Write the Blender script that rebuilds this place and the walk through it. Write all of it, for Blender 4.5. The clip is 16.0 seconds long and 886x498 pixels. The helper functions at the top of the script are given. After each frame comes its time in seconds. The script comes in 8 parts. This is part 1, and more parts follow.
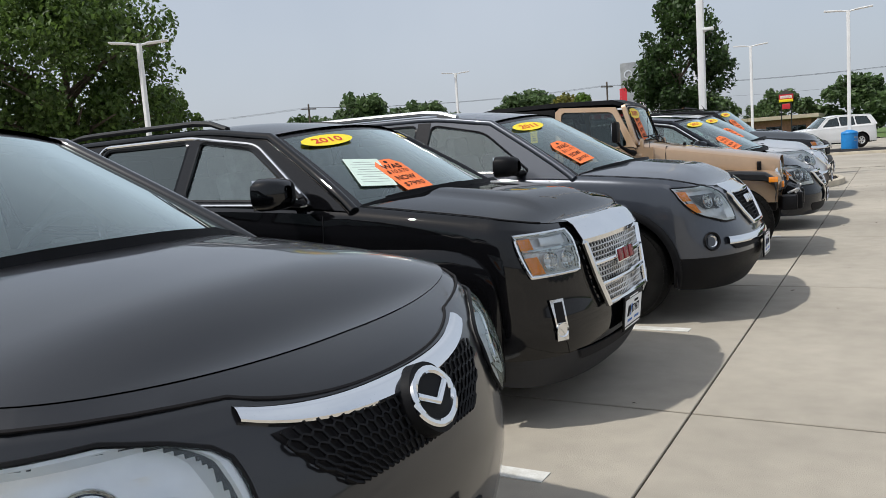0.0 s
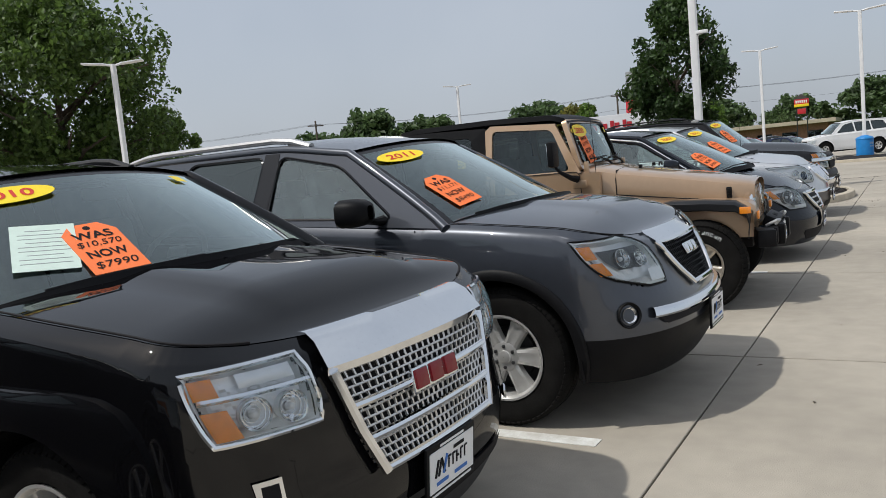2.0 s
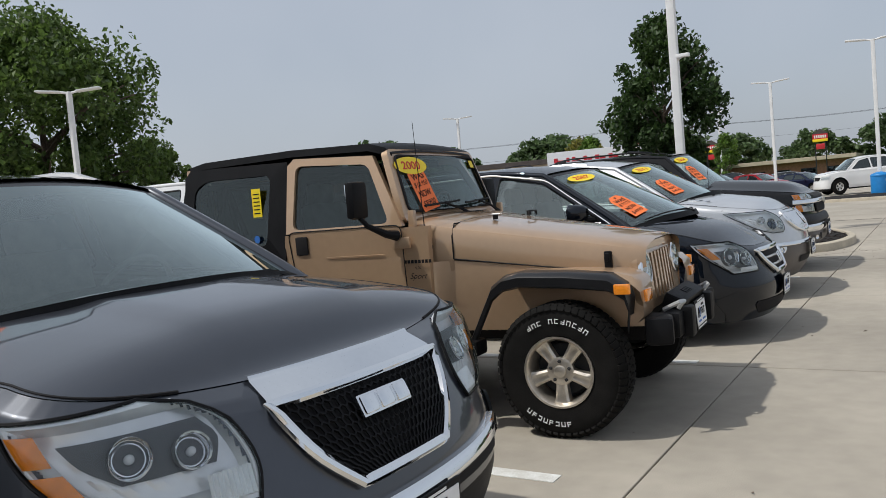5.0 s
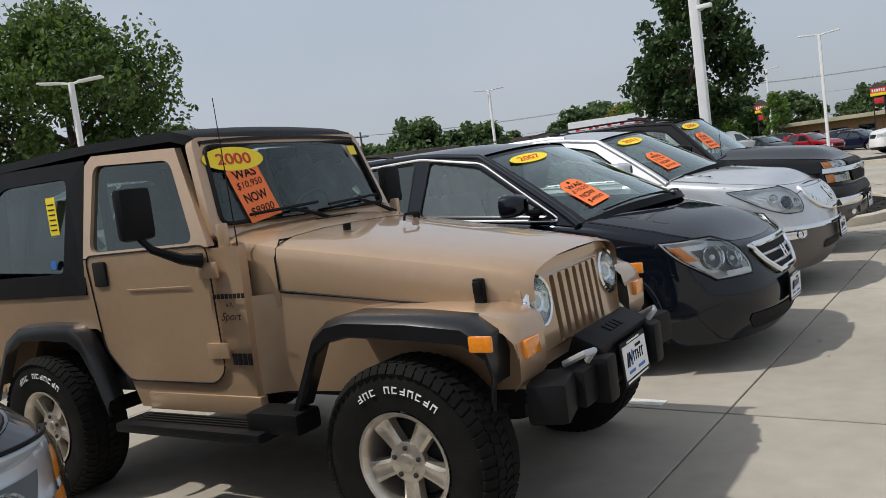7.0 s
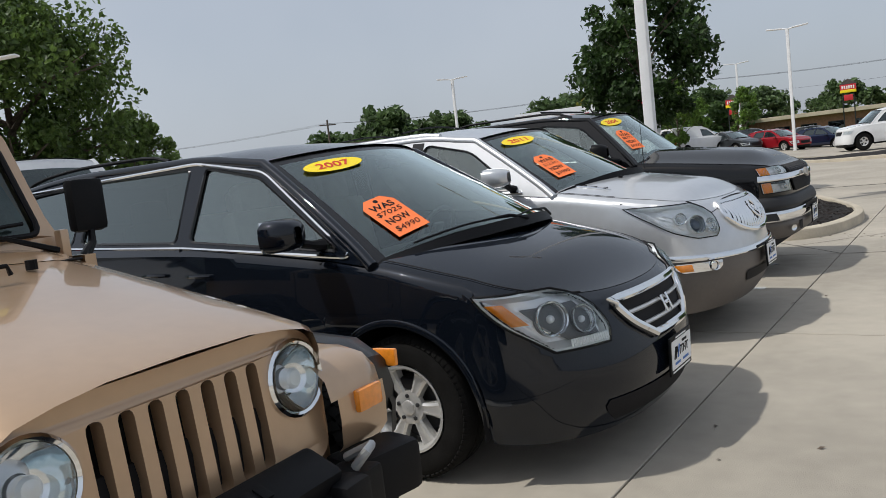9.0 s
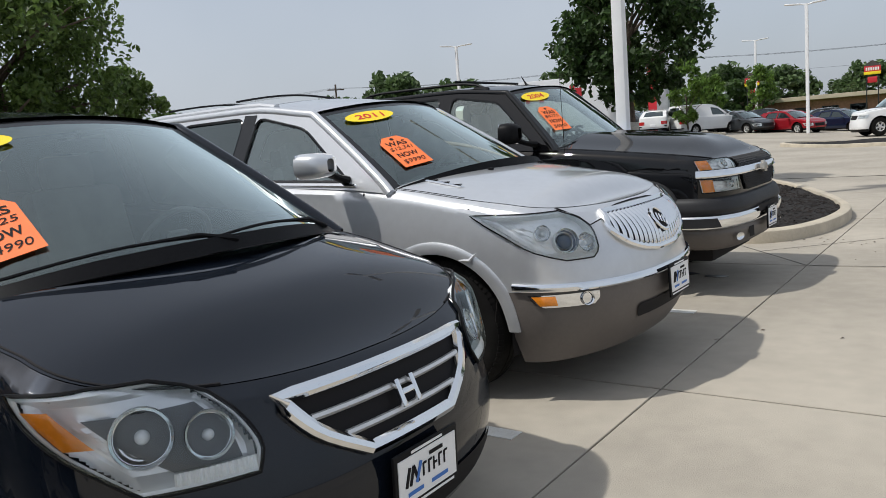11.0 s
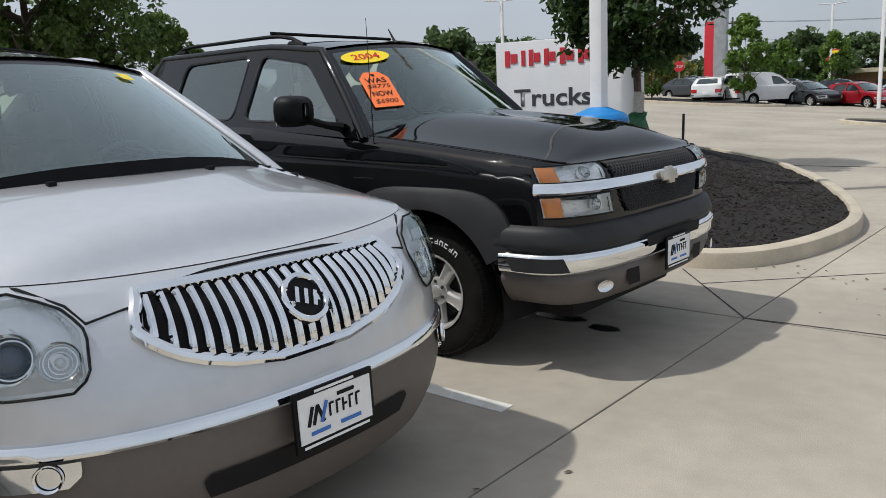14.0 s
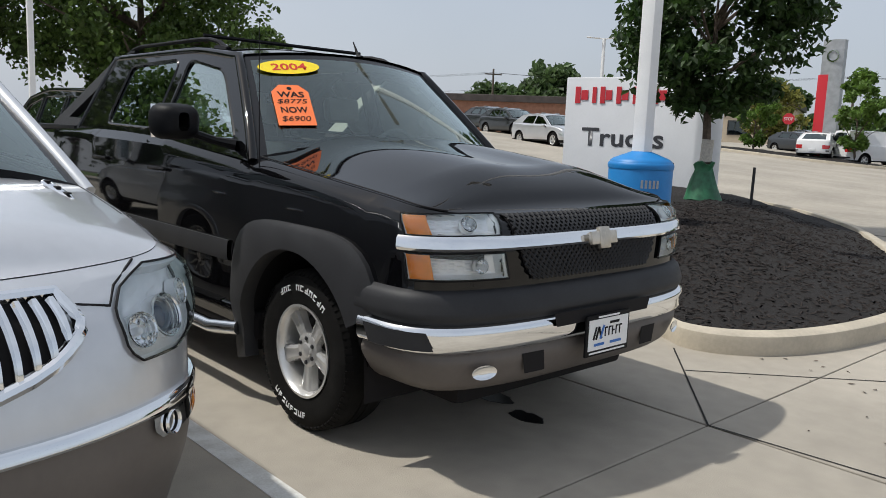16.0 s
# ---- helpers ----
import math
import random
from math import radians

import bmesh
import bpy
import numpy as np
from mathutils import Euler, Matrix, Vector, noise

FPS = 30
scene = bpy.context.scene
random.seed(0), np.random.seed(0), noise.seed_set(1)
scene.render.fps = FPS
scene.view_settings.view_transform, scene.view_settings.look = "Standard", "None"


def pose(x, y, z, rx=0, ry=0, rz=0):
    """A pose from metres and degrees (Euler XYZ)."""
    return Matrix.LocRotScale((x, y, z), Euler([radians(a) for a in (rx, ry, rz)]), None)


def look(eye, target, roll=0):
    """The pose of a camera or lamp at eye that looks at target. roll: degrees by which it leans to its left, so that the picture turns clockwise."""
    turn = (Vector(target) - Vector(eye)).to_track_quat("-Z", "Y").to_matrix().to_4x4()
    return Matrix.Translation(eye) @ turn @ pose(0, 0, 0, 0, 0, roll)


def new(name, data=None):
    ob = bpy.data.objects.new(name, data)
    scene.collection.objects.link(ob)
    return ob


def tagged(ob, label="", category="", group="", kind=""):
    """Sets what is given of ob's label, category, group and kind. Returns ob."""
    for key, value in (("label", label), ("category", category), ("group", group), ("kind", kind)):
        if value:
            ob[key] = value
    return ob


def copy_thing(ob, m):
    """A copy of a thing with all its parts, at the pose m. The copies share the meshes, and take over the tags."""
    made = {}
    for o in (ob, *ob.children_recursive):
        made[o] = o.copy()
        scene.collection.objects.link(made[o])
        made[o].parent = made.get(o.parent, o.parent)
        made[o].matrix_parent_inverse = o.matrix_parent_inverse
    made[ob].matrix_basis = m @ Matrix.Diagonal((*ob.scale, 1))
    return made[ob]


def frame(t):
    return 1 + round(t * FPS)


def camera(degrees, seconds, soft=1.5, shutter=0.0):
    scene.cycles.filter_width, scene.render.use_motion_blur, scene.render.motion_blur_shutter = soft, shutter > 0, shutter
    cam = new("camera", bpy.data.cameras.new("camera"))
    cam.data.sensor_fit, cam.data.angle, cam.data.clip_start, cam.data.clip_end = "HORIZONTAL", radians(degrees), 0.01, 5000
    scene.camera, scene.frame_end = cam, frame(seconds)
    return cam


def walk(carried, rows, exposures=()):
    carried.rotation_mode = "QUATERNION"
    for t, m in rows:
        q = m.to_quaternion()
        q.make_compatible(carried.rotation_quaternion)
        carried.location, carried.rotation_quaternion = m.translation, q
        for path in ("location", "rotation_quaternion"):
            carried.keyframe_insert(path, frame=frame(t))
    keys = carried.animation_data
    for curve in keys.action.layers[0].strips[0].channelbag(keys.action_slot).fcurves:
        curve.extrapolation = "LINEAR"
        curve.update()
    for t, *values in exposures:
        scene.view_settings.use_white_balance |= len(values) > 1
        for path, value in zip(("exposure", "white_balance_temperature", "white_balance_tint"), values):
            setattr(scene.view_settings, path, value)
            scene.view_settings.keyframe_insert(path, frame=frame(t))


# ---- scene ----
from mathutils.kdtree import KDTree

cam = camera(59.0, 16.0, 0.85)
PATH = [
    (0, (-0.913, 1.266, 1.372), (-1.906, 2.986, 1.137), -4.1),
    (0.5, (-0.851, 1.791, 1.368), (-1.79, 3.538, 1.109), -3.9),
    (1, (-0.828, 2.3, 1.371), (-1.804, 4.025, 1.101), -3.7),
    (1.5, (-0.812, 2.746, 1.411), (-1.812, 4.463, 1.182), -4.5),
    (2, (-0.764, 3.255, 1.453), (-1.797, 4.956, 1.254), -5.4),
    (2.5, (-0.765, 3.731, 1.443), (-1.794, 5.437, 1.263), -4.8),
    (3, (-0.696, 4.251, 1.423), (-1.692, 5.978, 1.27), -4.1),
    (3.5, (-0.647, 4.717, 1.427), (-1.68, 6.423, 1.278), -3.7),
    (4, (-0.594, 5.151, 1.461), (-1.617, 6.866, 1.354), -4.5),
    (4.2, (-0.553, 5.355, 1.45), (-1.587, 7.065, 1.354), -4.6),
    (6.3, (-0.473, 7.344, 1.417), (-1.606, 8.986, 1.267), -5.7),
    (6.5, (-0.469, 7.532, 1.42), (-1.614, 9.165, 1.273), -6.0),
    (7, (-0.436, 8.043, 1.455), (-1.618, 9.648, 1.292), -7.4),
    (7.5, (-0.451, 8.545, 1.446), (-1.608, 10.168, 1.286), -7.2),
    (8, (-0.423, 9.065, 1.445), (-1.563, 10.7, 1.283), -7.5),
    (8.5, (-0.438, 9.563, 1.437), (-1.602, 11.18, 1.264), -7.2),
    (8.7, (-0.455, 9.753, 1.464), (-1.598, 11.384, 1.281), -6.8),
    (10.8, (-0.271, 11.823, 1.479), (-1.432, 13.43, 1.214), -4.8),
    (11, (-0.259, 12.017, 1.449), (-1.422, 13.622, 1.178), -4.5),
    (11.5, (-0.189, 12.51, 1.471), (-1.316, 14.134, 1.17), -3.8),
    (12, (-0.109, 12.989, 1.483), (-1.337, 14.531, 1.146), -3.7),
    (12.5, (-0.163, 13.524, 1.467), (-1.423, 15.041, 1.136), -3.9),
    (13, (-0.112, 14.017, 1.461), (-1.421, 15.495, 1.143), -4.1),
    (13.5, (-0.064, 14.496, 1.464), (-1.384, 15.958, 1.118), -3.4),
    (14, (-0.035, 14.968, 1.479), (-1.315, 16.461, 1.114), -2.4),
    (14.5, (0.07, 15.399, 1.486), (-1.31, 16.8, 1.123), -2.5),
    (15, (0.04, 15.797, 1.454), (-1.357, 17.181, 1.092), -1.4),
    (15.5, (0.112, 16.111, 1.484), (-1.323, 17.458, 1.132), 0.1),
    (16, (0.157, 16.328, 1.462), (-1.302, 17.664, 1.171), 2.3),
]
walk(cam, [(t, look(eye, target, roll)) for t, eye, target, roll in PATH], [(0, 0.14, 6350, 8), (0.5, 0.04, 6350, 8), (1.0, 0.03, 6350, 8), (2.0, -0.02, 6350, 8), (3.0, -0.10, 6350, 8), (4.2, -0.10, 6350, 8), (6.5, -0.02, 6350, 8), (8.7, -0.05, 6350, 8), (10.8, 0.08, 6350, 8), (11.6, -0.02, 6350, 8), (12.6, 0.05, 6350, 8), (13.5, 0.08, 6350, 8), (14.5, -0.02, 6350, 8), (15.5, 0.06, 6350, 8), (16, 0.10, 6350, 8)])


# ---- world, sun ----
SUN_FROM = Vector((-0.46, -0.44, 1.0)).normalized()
world = bpy.data.worlds.new("world")
scene.world = world
world.use_nodes = True
wt = world.node_tree
sky = wt.nodes.new("ShaderNodeTexSky")
sky.sky_type = "NISHITA"
sky.sun_disc = False
sky.sun_elevation = math.asin(SUN_FROM.z)
sky.sun_rotation = math.atan2(SUN_FROM.x, SUN_FROM.y)
sky.air_density, sky.dust_density, sky.ozone_density = 1.0, 4.0, 1.5
haze = wt.nodes.new("ShaderNodeMix")
haze.data_type = "RGBA"
haze.inputs[0].default_value = 0.72
haze.inputs[7].default_value = (5.1, 5.4, 6.0, 1)
wt.links.new(sky.outputs[0], haze.inputs[6])
cloud, veil = wt.nodes.new("ShaderNodeTexNoise"), wt.nodes.new("ShaderNodeMapRange")
cloud.inputs["Scale"].default_value, cloud.inputs["Detail"].default_value = 2.2, 4.0
veil.inputs["From Min"].default_value, veil.inputs["From Max"].default_value = 0.3, 0.7
veil.inputs["To Min"].default_value, veil.inputs["To Max"].default_value = 0.60, 0.84
wt.links.new(cloud.outputs[0], veil.inputs["Value"])
wt.links.new(veil.outputs[0], haze.inputs[0])
wbg = wt.nodes["Background"]
wbg.inputs[1].default_value = 0.112
wt.links.new(haze.outputs[2], wbg.inputs[0])
sun = new("sun", bpy.data.lights.new("sun", "SUN"))
sun.data.energy, sun.data.angle, sun.data.color = 2.85, radians(1.2), (1.0, 0.955, 0.89)
sun.matrix_world = look(SUN_FROM * 60, (0, 0, 0))


# ---- materials ----
def material(name, colour, rough=0.5, metal=0.0, vary=0.0, scale=8.0, bump=0.0, bump_scale=60.0, coat=0.0, second=None, coords="Object", spec=None, noise_detail=6.0, per_object=0.0):
    """Principled material with colour variation at two scales and fine relief."""
    m = bpy.data.materials.new(name)
    m.use_nodes = True
    t = m.node_tree
    b = t.nodes["Principled BSDF"]
    b.inputs["Base Color"].default_value = (*colour, 1)
    b.inputs["Roughness"].default_value = rough
    b.inputs["Metallic"].default_value = metal
    b.inputs["Coat Weight"].default_value = coat
    b.inputs["Coat Roughness"].default_value = 0.03
    if spec is not None:
        b.inputs["Specular IOR Level"].default_value = spec
    tc = t.nodes.new("ShaderNodeNewGeometry" if coords == "Position" else "ShaderNodeTexCoord")
    if vary or second or per_object:
        n1 = t.nodes.new("ShaderNodeTexNoise")
        n1.inputs["Scale"].default_value, n1.inputs["Detail"].default_value = scale, noise_detail
        n2 = t.nodes.new("ShaderNodeTexNoise")
        n2.inputs["Scale"].default_value, n2.inputs["Detail"].default_value = scale * 14, 3.0
        add = t.nodes.new("ShaderNodeMath")
        add.operation = "MULTIPLY_ADD"
        add.inputs[1].default_value = 0.4
        t.links.new(tc.outputs[coords], n1.inputs["Vector"])
        t.links.new(tc.outputs[coords], n2.inputs["Vector"])
        t.links.new(n2.outputs[0], add.inputs[0])
        t.links.new(n1.outputs[0], add.inputs[2])
        ramp = t.nodes.new("ShaderNodeValToRGB")
        lo = second if second else tuple(c * (1 - vary) for c in colour)
        hi = colour if second else tuple(min(1, c * (1 + vary)) for c in colour)
        ramp.color_ramp.elements[0].position, ramp.color_ramp.elements[0].color = 0.5, (*lo, 1)
        ramp.color_ramp.elements[1].position, ramp.color_ramp.elements[1].color = 0.9, (*hi, 1)
        t.links.new(add.outputs[0], ramp.inputs[0])
        out = ramp.outputs[0]
        if per_object:
            info = t.nodes.new("ShaderNodeObjectInfo")
            mp = t.nodes.new("ShaderNodeMapRange")
            mp.inputs["To Min"].default_value, mp.inputs["To Max"].default_value = 1 - per_object, 1 + per_object
            hs = t.nodes.new("ShaderNodeHueSaturation")
            t.links.new(info.outputs["Random"], mp.inputs["Value"])
            t.links.new(mp.outputs[0], hs.inputs["Value"])
            t.links.new(out, hs.inputs["Color"])
            out = hs.outputs[0]
        t.links.new(out, b.inputs["Base Color"])
    if bump:
        n3 = t.nodes.new("ShaderNodeTexNoise")
        n3.inputs["Scale"].default_value, n3.inputs["Detail"].default_value = bump_scale, 4.0
        bp = t.nodes.new("ShaderNodeBump")
        bp.inputs["Strength"].default_value, bp.inputs["Distance"].default_value = bump, 0.01
        t.links.new(tc.outputs[coords], n3.inputs["Vector"])
        t.links.new(n3.outputs[0], bp.inputs["Height"])
        t.links.new(bp.outputs[0], b.inputs["Normal"])
    return m


def glass(name, tint, gloss=1.0):
    """Thin pane: clear tint straight through, mirror gloss by Fresnel."""
    m = bpy.data.materials.new(name)
    m.use_nodes = True
    t = m.node_tree
    t.nodes.remove(t.nodes["Principled BSDF"])
    tr, gl, mx, fr, mu = [t.nodes.new("ShaderNode" + n) for n in ("BsdfTransparent", "BsdfGlossy", "MixShader", "Fresnel", "Math")]
    tr.inputs[0].default_value = (*tint, 1)
    gl.inputs["Color"].default_value = (0.86, 0.97, 0.95, 1)
    gl.inputs["Roughness"].default_value = 0.005
    fr.inputs[0].default_value = 1.6
    mu.operation = "MULTIPLY"
    mu.inputs[1].default_value = gloss
    mu.use_clamp = True
    t.links.new(fr.outputs[0], mu.inputs[0])
    t.links.new(mu.outputs[0], mx.inputs[0])
    t.links.new(tr.outputs[0], mx.inputs[1])
    t.links.new(gl.outputs[0], mx.inputs[2])
    t.links.new(mx.outputs[0], t.nodes["Material Output"].inputs[0])
    return m


def paint(name, colour, flake=0.0, rough=0.35):
    """Car paint: base under clear coat, metal flake where it has any, a film of dust."""
    m = material(name, colour, rough, flake, vary=0.06, scale=1.3, coat=1.0 if max(colour) > 0.03 else 0.9, spec=0.5 if flake > 0.4 else 0.0)
    return m


CONCRETE = material("concrete", (0.385, 0.345, 0.285), 0.85, vary=0.17, scale=0.42, bump=0.3, bump_scale=220, per_object=0.045, coords="Position", noise_detail=9.0)
JOINT = material("joint_sealant", (0.03, 0.028, 0.026), 0.9, spec=0.2)
LINE = material("line_paint", (0.78, 0.78, 0.75), 0.7, second=(0.55, 0.53, 0.48), scale=9)
KERB = material("kerb_concrete", (0.50, 0.44, 0.345), 0.9, vary=0.14, scale=2.5, bump=0.35, bump_scale=160, coords="Position")
MULCH = material("mulch", (0.014, 0.010, 0.008), 0.95, second=(0.006, 0.005, 0.004), scale=26, bump=1.0, bump_scale=70)
CHIP = material("mulch_chip", (0.030, 0.021, 0.017), 0.9, second=(0.01, 0.008, 0.007), scale=12)
GRASS = material("grass", (0.11, 0.17, 0.035), 0.95, second=(0.06, 0.11, 0.02), scale=0.7, bump=0.6, bump_scale=40)
ASPHALT = material("asphalt", (0.09, 0.088, 0.085), 0.9, vary=0.2, scale=1.0, bump=0.4, bump_scale=150)
WHITE = material("white_paint", (0.80, 0.80, 0.80), 0.45, vary=0.05, scale=3)
BLACKP = material("black_plastic", (0.007, 0.007, 0.008), 0.5, spec=0.14, vary=0.25, scale=6, bump=0.1, bump_scale=500)
GREYP = material("grey_plastic", (0.026, 0.026, 0.028), 0.55, spec=0.3, vary=0.15, scale=6, bump=0.08, bump_scale=500)
TAUPE = material("taupe_plastic", (0.115, 0.10, 0.09), 0.5, vary=0.1, scale=3)
RUBBER = material("tyre_rubber", (0.010, 0.0095, 0.009), 0.85, spec=0.12, vary=0.3, scale=9, bump=0.15, bump_scale=120)
SATIN = material("satin_black_plastic", (0.009, 0.009, 0.010), 0.32, vary=0.2, scale=7, bump=0.05, bump_scale=300)
CHROME = material("chrome", (0.86, 0.87, 0.88), 0.06, 1.0, vary=0.02, scale=4)
ALLOY = material("alloy", (0.70, 0.69, 0.67), 0.26, 0.6, vary=0.08, scale=12)
GOLDALLOY = material("worn_alloy", (0.58, 0.53, 0.46), 0.35, 0.85, vary=0.2, scale=14)
STEELDARK = material("dark_steel", (0.03, 0.03, 0.032), 0.6, 0.3, vary=0.2, scale=10)
REFLECT = material("lamp_reflector", (0.90, 0.91, 0.92), 0.22, 0.28, vary=0.04, scale=30)
LENS = glass("lamp_lens", (0.95, 0.96, 0.97), 0.8)
AMBER = material("amber_lens", (0.85, 0.27, 0.02), 0.15, vary=0.12, scale=40, coat=1.0)
REDLENS = material("red_lens", (0.45, 0.015, 0.015), 0.2, vary=0.1, scale=40, coat=1.0)
GLASS_CLEAR = glass("window_glass", (0.84, 0.93, 0.90), 3.3)
GLASS_MID = glass("smoked_glass", (0.24, 0.29, 0.285), 1.3)
GLASS_PLAIN = glass("plain_glass", (0.62, 0.70, 0.68), 1.3)
GLASS_TINT = glass("privacy_glass", (0.10, 0.105, 0.11), 2.0)
GLASS_SHIELD = glass("windshield_glass", (0.78, 0.88, 0.85), 2.4)
TRIMBLACK = material("gloss_black_trim", (0.008, 0.008, 0.009), 0.18, vary=0.2, scale=9)
SEATGREY = material("seat_cloth_grey", (0.27, 0.27, 0.27), 0.85, vary=0.2, scale=8)
SEATTAN = material("seat_leather_tan", (0.32, 0.29, 0.25), 0.6, vary=0.12, scale=8)
DASH = material("dashboard_vinyl", (0.19, 0.19, 0.185), 0.7, vary=0.15, scale=8, bump=0.1, bump_scale=300)
PROJECTOR = material("dark_projector_lens", (0.015, 0.03, 0.07), 0.08, vary=0.2, scale=30, coat=1.0)
YELLOW = material("yellow_sticker", (0.95, 0.72, 0.02), 0.4, vary=0.03, scale=30)
REDINK = material("red_ink", (0.62, 0.035, 0.02), 0.5)
ORANGE = material("orange_card", (1.0, 0.21, 0.055), 0.65, vary=0.05, scale=20)
INK = material("black_ink", (0.012, 0.011, 0.012), 0.7, spec=0.2)
PAPER = material("pale_green_paper", (0.62, 0.74, 0.66), 0.7, vary=0.04, scale=30)
PLATEWHITE = material("plate_white", (0.83, 0.83, 0.83), 0.45, vary=0.04, scale=20)
BLUEINK = material("blue_ink", (0.04, 0.16, 0.5), 0.5)
HEADLINER = material("headliner_cloth", (0.50, 0.49, 0.46), 0.9, vary=0.06, scale=9)
SIGNWHITE = material("sign_panel", (0.74, 0.75, 0.77), 0.35, vary=0.03, scale=1.5)
SIGNRED = material("sign_red", (0.62, 0.03, 0.045), 0.4)
DARKRED = material("dark_red_enamel", (0.22, 0.012, 0.018), 0.25, vary=0.08, scale=20)
LAMPMASK = material("lamp_mask", (0.10, 0.10, 0.105), 0.35, vary=0.1, scale=20)
SIGNDARK = material("sign_dark", (0.05, 0.052, 0.06), 0.4)
BLUEBIN = material("blue_plastic", (0.012, 0.21, 0.55), 0.45, vary=0.08, scale=5)
BARK = material("bark", (0.16, 0.12, 0.09), 0.95, second=(0.07, 0.055, 0.045), scale=14, bump=0.9, bump_scale=40)
WRAP = material("trunk_wrap", (0.5, 0.47, 0.42), 0.8, vary=0.2, scale=30)
BAGGREEN = material("green_bag", (0.025, 0.13, 0.06), 0.45, vary=0.35, scale=9, bump=0.3, bump_scale=25)
# brick, and also the painted shade below the strip building's fascia
BRICK_SHADE = material("brick_and_shade_wall", (0.30, 0.15, 0.10), 0.9, vary=0.2, scale=3)
BUFF = material("buff_wall", (0.5, 0.42, 0.32), 0.9, vary=0.12, scale=1)
ROOFDARK = material("dark_roof", (0.09, 0.075, 0.07), 0.9, vary=0.2, scale=2)
GALV = material("galvanised", (0.42, 0.43, 0.44), 0.45, 0.6, vary=0.15, scale=3)
WOODPOLE = material("weathered_pole", (0.13, 0.10, 0.08), 0.95, vary=0.25, scale=8)


def leaf_material(name, a, b):
    m = material(name, a, 0.55, second=b, scale=1.1)
    t = m.node_tree
    p = t.nodes["Principled BSDF"]
    geo = t.nodes.new("ShaderNodeNewGeometry")
    mp = t.nodes.new("ShaderNodeMapRange")
    mp.inputs["To Min"].default_value, mp.inputs["To Max"].default_value = 0.55, 1.5
    hs = t.nodes.new("ShaderNodeHueSaturation")
    src = p.inputs["Base Color"].links[0].from_socket
    t.links.new(geo.outputs["Random Per Island"], mp.inputs["Value"])
    t.links.new(mp.outputs[0], hs.inputs["Value"])
    t.links.new(src, hs.inputs["Color"])
    t.links.new(hs.outputs[0], p.inputs["Base Color"])
    tl, mx = t.nodes.new("ShaderNodeBsdfTranslucent"), t.nodes.new("ShaderNodeMixShader")
    mx.inputs[0].default_value = 0.4
    t.links.new(hs.outputs[0], tl.inputs[0])
    t.links.new(p.outputs[0], mx.inputs[1])
    t.links.new(tl.outputs[0], mx.inputs[2])
    t.links.new(mx.outputs[0], t.nodes["Material Output"].inputs[0])
    return m


LEAF_MAPLE = leaf_material("maple_leaves", (0.055, 0.10, 0.022), (0.025, 0.055, 0.014))
LEAF_OAK = leaf_material("oak_leaves", (0.125, 0.195, 0.042), (0.055, 0.095, 0.022))
# distance haze is mixed into this leaf colour: bluer, less saturated green
LEAF_FAR = leaf_material("haze_tinted_leaves", (0.11, 0.17, 0.06), (0.06, 0.10, 0.035))
LEAF_BRIGHT = leaf_material("young_leaves", (0.15, 0.25, 0.04), (0.08, 0.15, 0.025))
LEAF_YELLOW = leaf_material("yellowing_leaves", (0.25, 0.22, 0.05), (0.12, 0.15, 0.03))


